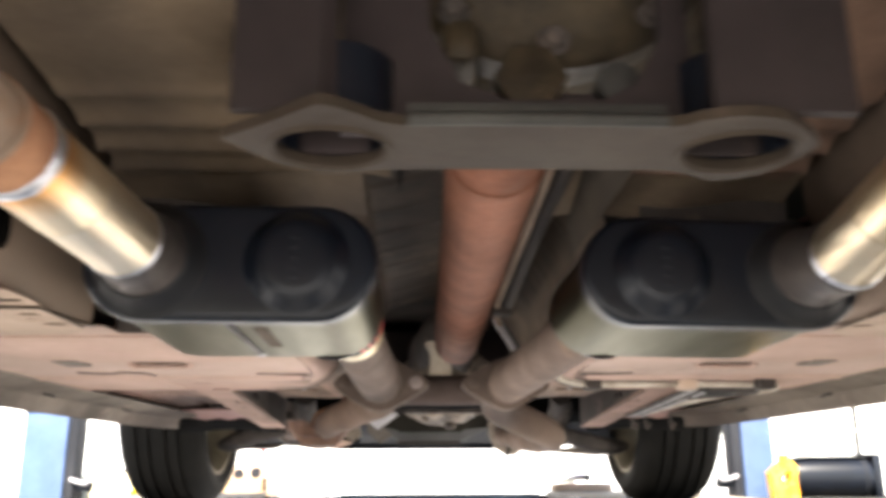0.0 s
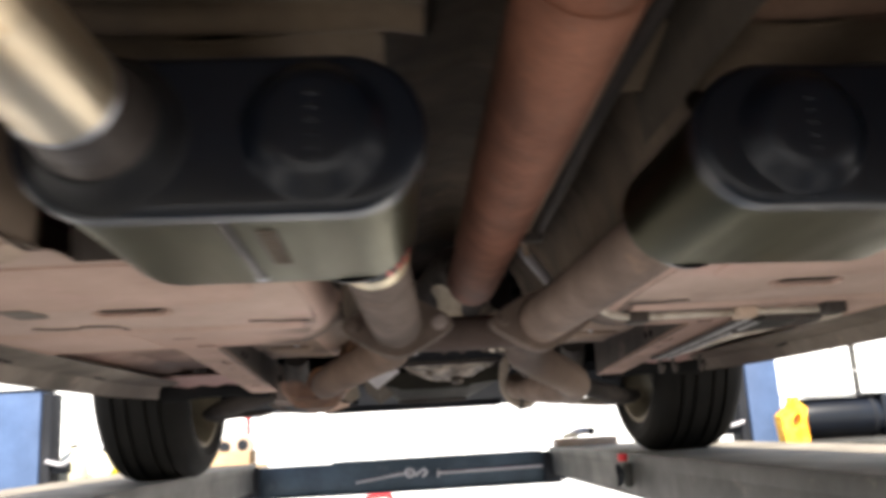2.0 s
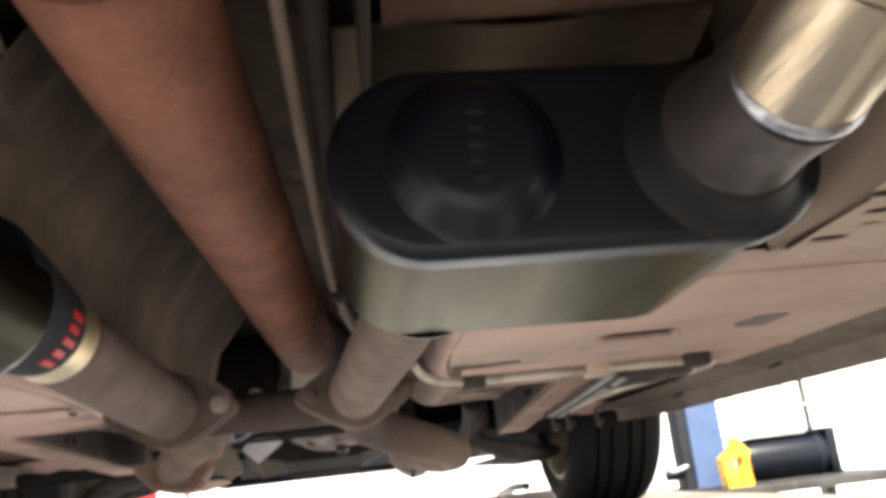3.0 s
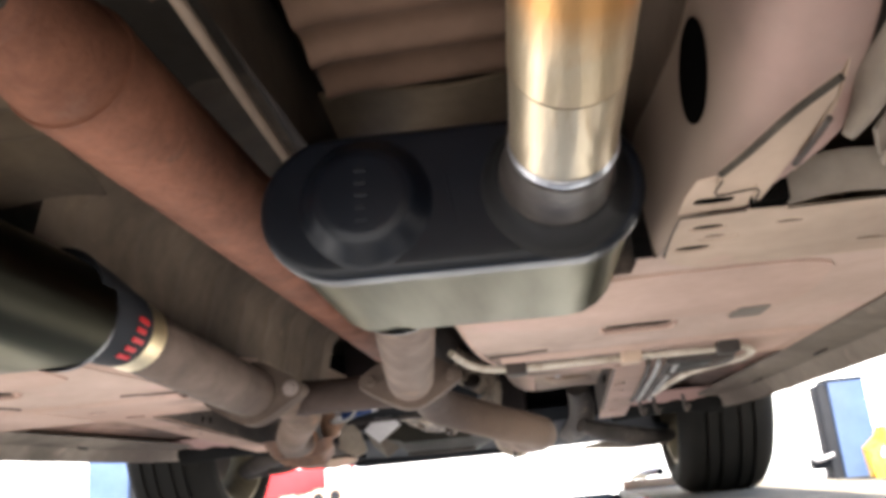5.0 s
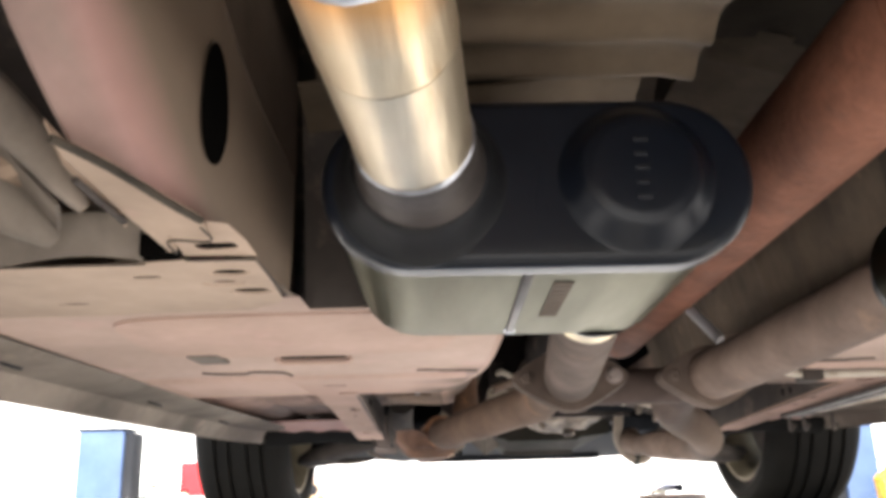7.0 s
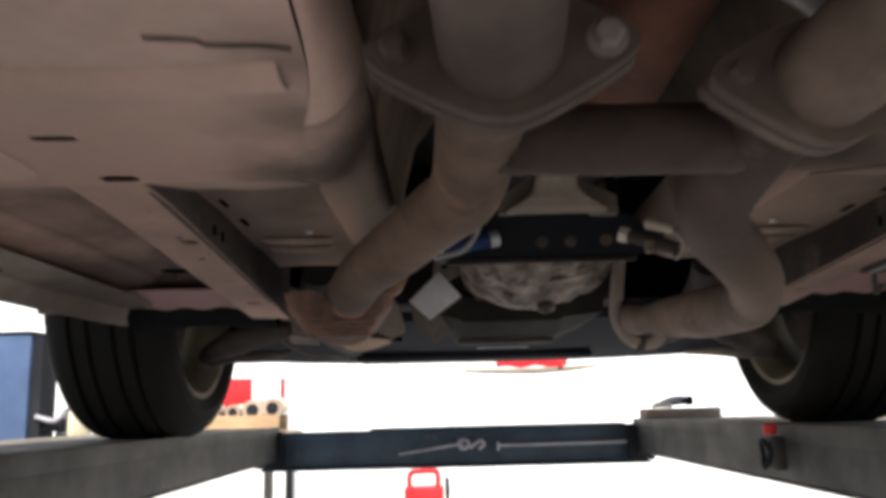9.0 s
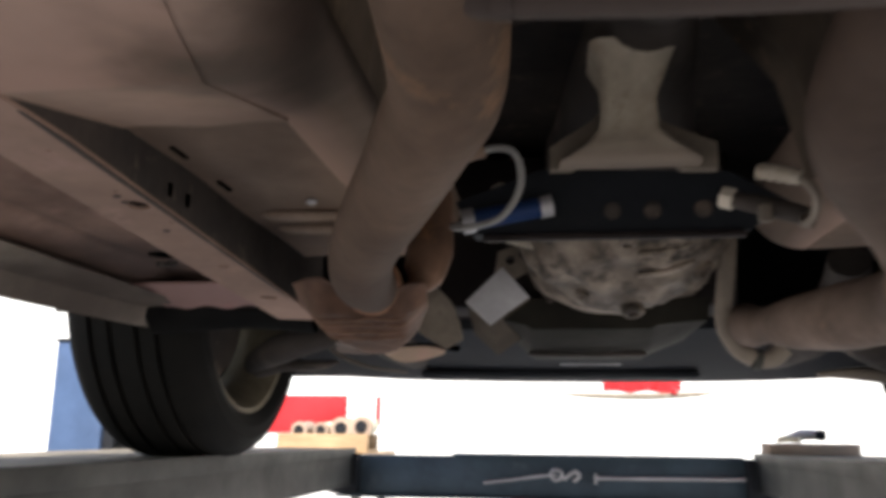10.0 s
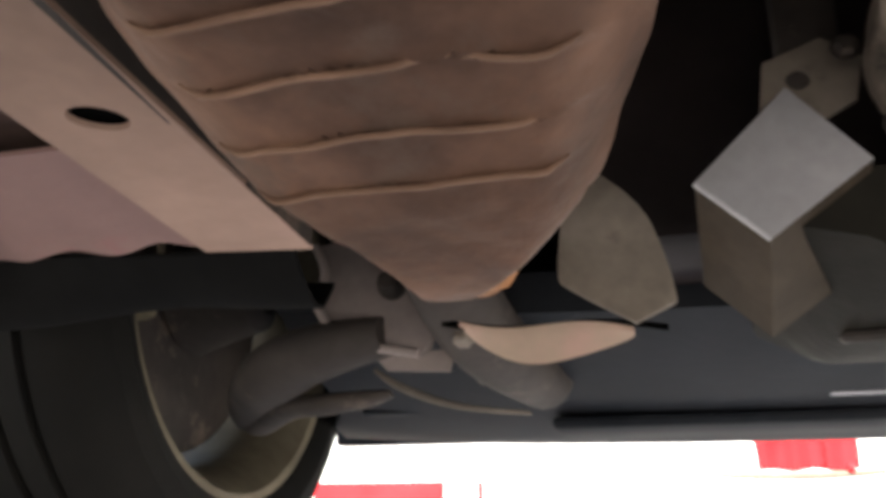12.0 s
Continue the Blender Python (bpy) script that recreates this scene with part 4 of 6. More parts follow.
part("rear_bulkhead", boxed((-0.78, 0.20, 0.30), (0.78, 0.25, 0.53), 0.004), CHASSIS, car)
# shields over the mufflers, with pressed ribs
for s in (-1, 1):
    def shield(u, v, s=s):
        y = 1.22 + (0.588 + 0.04 * u * u) * v
        z = 0.432 - 0.036 * v - 0.004 * max(0.0, 0.06 - u) / 0.06
        for c, h in ((1.66, 0.004), (1.712, 0.006), (1.757, 0.010), (1.803, 0.010)):
            z -= h * math.exp(-((y - c) / 0.011) ** 2)
        x = 0.070 + 0.270 * u if s < 0 else 0.142 + 0.205 * u
        return (s * x, y, z)
    part("muffler_shield", sheet(shield, [i / 12 for i in range(13)], [j / 130 for j in range(131)]), SHIELD if s < 0 else SHIELD_RED, car, "beige ribbed heat shield" if s < 0 else "red-brown ribbed heat shield")
    tab = plate([(0.175, 1.635), (0.179, 1.60), (0.177, 1.575), (0.170, 1.561), (0.158, 1.556), (0.111, 1.554), (0.100, 1.562), (0.074, 1.566), (0.073, 1.600), (0.076, 1.645), (0.090, 1.640), (0.099, 1.634)], [oval(0.0845, 1.573, 0.0045, 0.004, 10), oval(0.0845, 1.622, 0.0045, 0.004, 10)], 0.0025, lambda u, v, w, s=s: (s * u, v, 0.390 - w - (v - 1.55) * 0.05))
    part("shield_tab", tab, TABMETAL if s < 0 else SHIELD_RED, car, "dusty shield tab")
    part("tab_emboss", tube([(s * 0.150, 1.594, 0.3845), (s * 0.142, 1.586, 0.384), (s * 0.132, 1.583, 0.384), (s * 0.120, 1.588, 0.3845)], 0.0022, 8, 5), SHIELD, car)
    part("tab_emboss", tube([(s * 0.160, 1.594, 0.3845), (s * 0.154, 1.593, 0.3845)], 0.0022, 8, 2), SHIELD, car)
    part("tab_border", tube([(s * 0.177, 1.634, 0.384), (s * 0.1805, 1.60, 0.386), (s * 0.178, 1.573, 0.387), (s * 0.170, 1.559, 0.3875), (s * 0.158, 1.5535, 0.388), (s * 0.112, 1.552, 0.388)], 0.003, 8, 5), TUNNEL, car)
    part("lower_shield", sheet(lambda u, v, s=s: (s * (0.10 + 0.26 * u), 1.832 + 0.09 * v, 0.398 - 0.02 * v + 0.004 * math.sin(u * 9)), [i / 16 for i in range(17)], [j / 8 for j in range(9)]), SHIELD, car, "dull lower heat shield")

# Thin silver strip across the tray.
part("tray_strip", boxed((-0.055, 3.842, 0.1845), (0.062, 3.868, 0.1865), 0.0005), SILVER, car, "pale strip on the tray")
# front undertray and bumper
tray = []
for y, z, w in ((3.62, 0.235, 0.55), (3.75, 0.205, 0.57), (3.92, 0.188, 0.60), (4.05, 0.178, 0.66), (4.25, 0.185, 0.72), (4.5, 0.215, 0.74), (4.68, 0.27, 0.70)):
    n = 14
    low = [(w * (-1 + 2 * k / n), y, z - 0.010 * math.cos((-1 + 2 * k / n) * 1.5) + 0.012 * abs(-1 + 2 * k / n) ** 4) for k in range(n + 1)]
    tray.append(low + [(w, y, z + 0.03), (-w, y, z + 0.03)])
part("undertray", loft(tray), DARK, car, "dark blue-black plastic undertray")
part("air_dam", boxed((-0.80, 4.40, 0.199), (-0.452, 4.44, 0.25), 0.006), DARK, car)
part("air_dam", boxed((0.405, 4.50, 0.213), (0.80, 4.54, 0.26), 0.006), DARK, car)
part("tray_step", boxed((-0.34, 3.90, 0.164), (0.22, 4.04, 0.178), 0.006), DARK, car)
bump = []
for y, z0, z1, w in ((3.5, 0.735, 0.745, 0.90), (4.26, 0.73, 0.78, 0.90), (4.27, 0.30, 0.78, 0.90), (4.5, 0.23, 0.74, 0.86), (4.72, 0.24, 0.68, 0.72), (4.80, 0.32, 0.60, 0.55)):
    bump.append([(-w, y, z0), (-w, y, z1), (0, y, z1 + 0.06), (w, y, z1), (w, y, z0), (0, y, z0 + 0.02)])
part("bumper", loft(bump), PAINT, car, "red painted nose")
# cabin and tail that close the car from above
shell = []
for y, z0, z1, w, rw in ((0.05, 0.40, 0.95, 0.72, 0.60), (0.3, 0.36, 1.02, 0.88, 0.66), (0.9, 0.565, 1.10, 0.92, 0.62), (1.5, 0.565, 1.38, 0.92, 0.56), (2.3, 0.565, 1.41, 0.92, 0.56), (3.05, 0.565, 1.08, 0.92, 0.66), (3.5, 0.565, 0.92, 0.91, 0.70)):
    shell.append([(-w + 0.02, y, z0), (-w, y, 0.60), (-w, y, 0.82), (-rw, y, z1), (rw, y, z1), (w, y, 0.82), (w, y, 0.60), (w - 0.02, y, z0)])
part("body_shell", loft(shell), PAINT, car, "red painted upper body")
for s in (-1, 1):
    part("side_skin", boxed((min(s * 0.862, s * 0.905), 1.50, 0.34), (max(s * 0.862, s * 0.905), 3.46, 0.60), 0.012), PAINT, car, "red painted door skin")

# ---- wheels, under the car ----
def wheel(x_in, side, y):
    """side: -1 for the wheel whose inner face looks towards +x. The rim is the wheel, the tyre and brake sit on it."""
    def m(x):
        return x_in + side * x
    w, R, rr_ = 0.245, 0.335, 0.240
    zc = R - 0.004
    M = Matrix.Translation((x_in, y, zc)) @ Matrix.Diagonal((side, 1, 1, 1))
    prof = [(0.236, 0.012), (0.246, 0.010), (0.247, 0.016), (0.238, 0.020), (0.228, 0.035), (0.218, 0.07), (0.212, 0.16), (0.220, 0.20), (0.236, 0.225), (0.240, 0.228), (0.234, 0.231), (0.212, 0.205), (0.205, 0.16), (0.205, 0.07), (0.222, 0.032), (0.236, 0.012)]
    rim = part("wheel", lathe(prof, M, 56), RIM, car, "alloy wheel, dusty on its inner side", 35)
    part("hub", lathe([(0.02, 0.13), (0.07, 0.135), (0.075, 0.15), (0.07, 0.20), (0.03, 0.205), (0.0005, 0.205)], M, 30), RIM, rim)
    for k in range(7):
        turn = Matrix.Rotation(2 * math.pi * k / 7 + 0.2, 4, 'X')
        part("spoke", loft([[M @ turn @ Vector((x, yy, rad)) for x, yy in ((xc, -hw), (xc - 0.012, -hw * 0.6), (xc - 0.012, hw * 0.6), (xc, hw), (xc + 0.012, hw * 0.7), (xc + 0.012, -hw * 0.7))] for rad, xc, hw in ((0.06, 0.185, 0.020), (0.12, 0.200, 0.018), (0.17, 0.205, 0.022), (0.212, 0.200, 0.030))]), RIM, rim)
    tp = [(rr_, 0.016), (0.252, 0.004), (0.272, -0.004), (0.294, -0.002), (0.314, 0.010), (0.325, 0.024), (0.330, 0.036)]
    for g in (0.062, 0.098, 0.147, 0.183):
        tp += [(0.3335, g - 0.0055), (0.3255, g - 0.004), (0.3255, g + 0.004), (0.3335, g + 0.0055)]
    tp += [(0.330, w - 0.036), (0.325, w - 0.024), (0.314, w - 0.010), (0.294, w + 0.002), (0.272, w + 0.004), (0.252, w - 0.004), (rr_, w - 0.016)]
    tyre = part("tyre", lathe(tp, M, 96), RUBBER, rim, "worn black tyre with four grooves", 25)
    part("brake_disc", lathe([(0.08, 0.105), (0.155, 0.105), (0.156, 0.109), (0.156, 0.128), (0.155, 0.132), (0.08, 0.132)], M, 48), BRAKE, rim, "dusty brake disc")
    part("backing_plate", lathe([(0.05, 0.090), (0.08, 0.094), (0.16, 0.100), (0.188, 0.104), (0.190, 0.108), (0.16, 0.104), (0.08, 0.098), (0.05, 0.095)], M, 40), CHASSIS, rim)
    bm = boxed((0.06, -0.17, -0.06), (0.15, -0.105, 0.07), 0.015, M)
    part("brake_caliper", bm, BRAKE, rim)
    part("knuckle", lathe([(0.03, -0.01), (0.05, 0.0), (0.06, 0.04), (0.075, 0.085), (0.03, 0.09)], M, 20), CHASSIS, rim)
    return rim


wheel(-0.675, -1, 3.83)
wheel(0.625, 1, 3.85)
wheel(-0.68, -1, 0.95)
wheel(0.68, 1, 0.95)


# ---- exhaust ----
def stad_ring(w, h, y, M, n=10):
    return [M @ Vector((x, y, z)) for x, z in stadium(w, h, n)]


def muffler(M, side, label, weld):
    """side: which way (local x) the tail outlet lies. Local y runs forwards."""
    t = thing("muffler", label, "muffler", "pair of mufflers")
    W, Hh, Ln = (0.240, 0.094, 0.215) if side < 0 else (0.249, 0.094, 0.200)
    part("case", loft([stad_ring(W, Hh, y, M) for y in (0.010, 0.03, Ln - 0.03, Ln - 0.010)]), BODY, t, "brushed olive-silver case")
    bx, ox_ = (0.056, -0.066) if side < 0 else (-0.0555, 0.0700)

    rings = [stad_ring(W + 0.002, Hh + 0.002, 0.022, M, 20), stad_ring(W + 0.006, Hh + 0.006, 0.0215, M, 20)]
    for k in range(9):
        q = radians(90 * k / 8)
        d = 0.007 * (1 - math.cos(q))
        rings.append(stad_ring(W + 0.007 - 2 * d, Hh + 0.007 - 2 * d, 0.007 * (1 - math.sin(q)), M, 20))
    rings.append(stad_ring(W - 0.02, Hh - 0.02, -0.0004, M, 20))
    cap = part("end_cap", loft(rings), BLACK, t, "black coated pressed end cap")
    dome = [(0.0470, 0.006), (0.0468, 0.002)] + [(0.0466 - 0.0166 * k / 12, -0.0135 * (k / 12) ** 2 * (3 - 2 * k / 12)) for k in range(13)] + [(0.0288, -0.0141), (0.0270, -0.0146), (0.0245, -0.0149), (0.0005, -0.0150)]
    part("boss", lathe(dome, M @ Matrix.Translation((bx, 0, 0)) @ Matrix.Rotation(radians(90), 4, 'Z'), 56), BLACK, cap, "", 60)
    cone = [(0.0505, 0.007), (0.0503, 0.001)] + [(0.050 - 0.0118 * (k / 10), -0.020 * (k / 10) ** 1.8) for k in range(11)] + [(0.0372, -0.0215), (0.034, -0.022)]
    part("outlet_cone", lathe(cone, M @ Matrix.Translation((ox_, 0, 0)) @ Matrix.Rotation(radians(90), 4, 'Z'), 56), CAPDUST, cap, "", 60)
    for k in range(5):
        zc = 0.017 - 0.0085 * k
        part("embossed_bar", boxed((bx - 0.0040, -0.0161, zc - 0.0019), (bx + 0.0040 - 0.0010 * (k % 2), -0.0146, zc + 0.0010), 0.0005, M), DARK, cap)
    o_, w_ = M @ Vector((ox_, -0.016, 0)), Vector(weld)
    part("outlet_collar", tube([o_, o_.lerp(w_, 0.2), o_.lerp(w_, 0.5), w_ + (w_ - o_).normalized() * 0.001], [0.0380, 0.0350, 0.0325, 0.0318], 48, 6), COLLAR, cap, "dusty dark steel outlet collar")
    part("crease", tube([M @ Vector((a_, 0.0003, b_)) for a_, b_ in ((-0.002 * side, 0.016), (0.001 * side, -0.004), (0.003 * side, -0.020))], 0.0010, 8, 4), BLACK, cap)
    rings = [stad_ring(W - 0.002, Hh - 0.002, Ln - 0.012, M), stad_ring(W, Hh, Ln - 0.009, M), stad_ring(W - 0.004, Hh - 0.004, Ln - 0.004, M), stad_ring(W - 0.02, Hh - 0.02, Ln, M)]
    fcap = part("front_cap", loft(rings), BLACK, t, "black coated front cap")
    part("inlet_collar", lathe([(0.050, -0.008), (0.049, 0.0), (0.044, 0.010), (0.0385, 0.020), (0.0375, 0.03), (0.033, 0.03)], M @ Matrix.Translation((-side * 0.066, Ln, 0)) @ Matrix.Rotation(radians(90), 4, 'Z'), 40), BLACK, fcap)
    # long seam and the stamped label on the underside
    if side < 0:
        part("seam", boxed((-0.0075, 0.018, -Hh / 2 - 0.0022), (-0.0015, Ln - 0.02, -Hh / 2 + 0.001), 0.001, M), COLLAR, t)
    for yy in (0.022, Ln - 0.026) if side < 0 else ():
        part("weld_spot", lathe([(0.0005, -0.003), (0.004, -0.002), (0.005, 0.001), (0.0005, 0.002)], M @ Matrix.Translation((-0.0045, yy, -Hh / 2)) @ Matrix.Rotation(radians(-90), 4, 'Y'), 12), WELD, t)
    if side < 0:
        bm = bmesh.new()
        for k in range(9):
            box(bm, (0.013, 0.05 + k * 0.0105, -Hh / 2 - 0.0008), (0.025, 0.0572 + k * 0.0105, -Hh / 2 + 0.0005), 0, M)
        part("label_print", bm, TUNNEL, t, "dark grey stamped bars")
    return t


ML = pose(-0.199, 1.700, 0.2725, -2.0, 0.5, 0)
MR = pose(0.2325, 1.745, 0.2745, -2.0, 1.0, 1.6)
muffler(ML, -1, "black and silver oblong muffler with rusty tail pipe welded on", (-0.2676, 1.6425, 0.275))
muffler(MR, 1, "black and silver oblong muffler tilted slightly to one side", (0.306, 1.668, 0.271))


def ring_weld(at, axis, r, parent, wide=0.006, label="bright weld bead"):
    m = Matrix.Translation(at) @ Vector(axis).to_track_quat('X', 'Z').to_matrix().to_4x4()
    bm = bmesh.new()
    n, segs = 60, 8
    rings = []
    for k in range(n):
        a = 2 * math.pi * k / n
        rad = wide * 0.5 * (1 + 0.07 * math.sin(k * 0.9) + 0.04 * math.sin(k * 2.3))
        rings.append([m @ Vector((rad * 1.3 * math.cos(b), (r + 0.45 * rad * math.sin(b)) * math.cos(a), (r + 0.45 * rad * math.sin(b)) * math.sin(a))) for b in (2 * math.pi * j / segs for j in range(segs))])
    rings.append(rings[0])
    loft(rings, True, False, bm)
    bmesh.ops.remove_doubles(bm, verts=bm.verts, dist=1e-6)
    return part("weld_bead", bm, WELD, parent, label)


def tail_pipe(pts, side, label):
    a, b = Vector(pts[0]), Vector(pts[1])
    d = (b - a).normalized()
    t = thing("tail_pipe", label, "exhaust pipe", "exhaust pipes")
    mid = a + (b - a) * (0.60 if side < 0 else 0.47)
    part("stainless_section", tube([a, a.lerp(mid, 0.5), mid - d * 0.001], 0.0300, 72, 4, flute=0.006), STEEL, t, "shiny streaked stainless pipe section")
    part("slip_joint", tube([mid - d * 0.003, mid + d * 0.003], 0.0292, 32, 1), CHASSIS, t, "dark joint line")
    part("heat_stained_section", tube([mid + d * 0.0006, mid.lerp(b, 0.5), b], [0.0304, 0.0300, 0.0300], 72, 4, flute=0.006), STEEL_HOT, t, "stainless pipe section with orange heat stain")
    ring_weld(a - d * 0.001, d, 0.0303, t, 0.0055)
    ring_weld(b + d * 0.004, d, 0.0297, t, 0.0085)
    part("swaged_end", tube([b, b + d * 0.02, b + d * 0.045], [0.0296, 0.0299, 0.0303], 32, 4), ORANGE_RUST, t, "orange rusted pipe end")
    part("over_axle_pipe", tube([b + d * 0.042] + list(pts[2:]), 0.0288, 32, 8), DUSTPIPE, t, "dusty brown over-axle pipe")
    part("pipe_lip", tube([b + d * 0.040, b + d * 0.046], 0.0306, 32, 1), DUSTPIPE, t)
    return t


tl = tail_pipe([(-0.2676, 1.6425, 0.275), (-0.281, 1.492, 0.287), (-0.286, 1.42, 0.291), (-0.292, 1.32, 0.296), (-0.295, 1.18, 0.325), (-0.32, 1.0, 0.40), (-0.36, 0.8, 0.44), (-0.40, 0.45, 0.36)], -1, "stainless tail pipe welded to a dusty brown over-axle pipe")
tail_pipe([(0.306, 1.668, 0.271), (0.315, 1.535, 0.304), (0.318, 1.46, 0.308), (0.322, 1.36, 0.312), (0.33, 1.2, 0.335), (0.345, 1.0, 0.40), (0.37, 0.8, 0.44), (0.41, 0.45, 0.36)], 1, "stainless tail pipe with blued weld and rust-stained joint")
part("hanger_rod", tube([(-0.432, 1.420, 0.287), (-0.40, 1.42, 0.288), (-0.365, 1.418, 0.286), (-0.338, 1.412, 0.283), (-0.322, 1.418, 0.272), (-0.312, 1.435, 0.262), (-0.300, 1.47, 0.262)], 0.0062, 12, 6), DUSTPIPE, tl, "bent steel hanger rod")
rh_ = thing("rubber_hanger", "grey dusty rubber exhaust hanger block on a rod", "exhaust hanger")
part("block", boxed((-0.413, 1.405, 0.275), (-0.371, 1.440, 0.318), 0.008), ARM, rh_)
part("bush", lathe([(0.0005, 0), (0.011, 0.0), (0.012, 0.004), (0.012, 0.01), (0.0005, 0.012)], pose(-0.370, 1.42, 0.287), 16), PIPE, rh_)
part("bracket", boxed((-0.41, 1.41, 0.315), (-0.378, 1.435, 0.40), 0.003), CHASSIS, rh_)


def inlet(a, b, label, mirror):
    t = thing("inlet_pipe", label, "exhaust pipe", "exhaust pipes")
    a, b = Vector(a), Vector(b)
    c = a.lerp(b, 0.45) + Vector((0, 0, -0.002))
    part("pipe", tube([a, c, b], 0.0325, 28, 6), DIMPIPE if mirror < 0 else PIPE, t, "brown dusty inlet pipe")
    d = (b - a).normalized()
    if mirror < 0:
        neck = part("neck_sleeve", tube([a + d * 0.020, a + d * 0.055, a + d * 0.095, a + d * 0.122], [0.0470, 0.0440, 0.0395, 0.0362], 36, 5), DARK, t, "black coated neck with a red printed mark")
        nm_ = Matrix.Translation(a + d * 0.101) @ d.to_track_quat('Y', 'Z').to_matrix().to_4x4()
        for k in range(5):
            q = radians(-60 + k * 14)
            m = nm_ @ Matrix.Rotation(-q, 4, 'Y') @ Matrix.Translation((0.0396, 0, 0)) @ Matrix.Rotation(radians(6), 4, 'Z')
            part("red_mark", boxed((-0.0020, -0.011, -0.0024), (0.0008, 0.008 - 0.003 * (k % 2), 0.0022), 0, m), RED, neck, "red printed mark")
        part("clamp_band", tube([a + d * 0.116, a + d * 0.149], 0.0350, 28, 1), GOLD, t, "pale gold clamp band")
    fm = Matrix.Translation(b) @ d.to_track_quat('Y', 'Z').to_matrix().to_4x4()
    for off, nm in ((0.0, "flange"), (0.012, "flange")):
        outline = []
        for k in range(48):
            q = 2 * math.pi * k / 48
            cx, sx = math.cos(q), math.sin(q)
            outline.append((0.041 * cx + 0.030 * cx * abs(cx) ** 2.2, 0.041 * sx * (1 - 0.30 * abs(cx) ** 3)))
        holes = [oval(0, 0, 0.030, 0.030, 20)]
        part(nm, plate(outline, holes, 0.009, lambda u, v, w, off=off: tuple(fm @ Vector((u, off + w, v)))), DIMPIPE, t, "dark rusty two-bolt flange")
    for q in (-1, 1):
        bm = bmesh.new()
        bolt(bm, fm @ Vector((q * 0.054, 0, 0)), -d, 0.008, 0.009)
        part("flange_bolt", bm, MAUVE if mirror < 0 < q else DIMPIPE, t)
        bm = bmesh.new()
        bolt(bm, fm @ Vector((q * 0.054, 0.021, 0)), d, 0.008, 0.012)
        part("flange_nut", bm, DIMPIPE, t)
    return t


inlet((-0.130, 1.868, 0.278), (-0.099, 2.292, 0.228), "dusty brown inlet pipe with gold clamp and two-bolt flange", -1)
inlet((0.166, 1.930, 0.272), (0.099, 2.365, 0.234), "dusty brown inlet pipe with a bolted flange", 1)

hp = thing("crossover_pipe", "brown rusty crossover pipe joining both exhaust banks", "exhaust pipe", "exhaust pipes")
part("mid_pipe", tube([(-0.099, 2.305, 0.228), (-0.102, 2.38, 0.238), (-0.104, 2.46, 0.236), (-0.107, 2.53, 0.227), (-0.114, 2.575, 0.221), (-0.131, 2.62, 0.219), (-0.153, 2.68, 0.216), (-0.178, 2.74, 0.210), (-0.198, 2.79, 0.207), (-0.212, 2.83, 0.206), (-0.226, 2.87, 0.203), (-0.240, 2.925, 0.198), (-0.252, 2.99, 0.200), (-0.260, 3.06, 0.207), (-0.264, 3.10, 0.210)], [0.0315, 0.0310, 0.0305, 0.0305, 0.0305, 0.0305, 0.0305, 0.0305, 0.0300, 0.0300, 0.0300, 0.0300, 0.0300, 0.0300, 0.031], 32, 4), HOTPIPE, hp)
part("mid_pipe", tube([(0.099, 2.378, 0.234), (0.100, 2.46, 0.236), (0.100, 2.53, 0.228), (0.105, 2.60, 0.215), (0.130, 2.67, 0.206), (0.172, 2.735, 0.193), (0.212, 2.81, 0.182), (0.240, 2.88, 0.176), (0.255, 2.94, 0.172)], [0.0315, 0.0315, 0.031, 0.031, 0.031, 0.031, 0.031, 0.031, 0.032], 32, 5), DARKPIPE, hp)
part("balance_tube", tube([(-0.10, 2.462, 0.234), (0.0, 2.466, 0.232), (0.105, 2.47, 0.234)], 0.0255, 28, 5), PLUM, hp, "dusty brown balance tube")
part("weld_collar", tube([(-0.080, 2.462, 0.2338), (-0.072, 2.462, 0.2336)], 0.0268, 24, 1), PLUM, hp)
part("weld_collar", tube([(0.073, 2.469, 0.2338), (0.081, 2.469, 0.2338)], 0.0268, 24, 1), PLUM, hp)

# catalytic converter with ribbed heat shield
cl = thing("catalytic_converter", "heat-browned catalytic converter under a ribbed shield", "catalytic converter", "converters")


CAT_Y = [3.02, 3.10, 3.15, 3.185, 3.22, 3.25, 3.28, 3.31, 3.40]
CAT_L = [-0.356, -0.358, -0.362, -0.359, -0.341, -0.326, -0.321, -0.320, -0.325]
CAT_R = [-0.203, -0.205, -0.211, -0.221, -0.233, -0.258, -0.284, -0.294, -0.292]


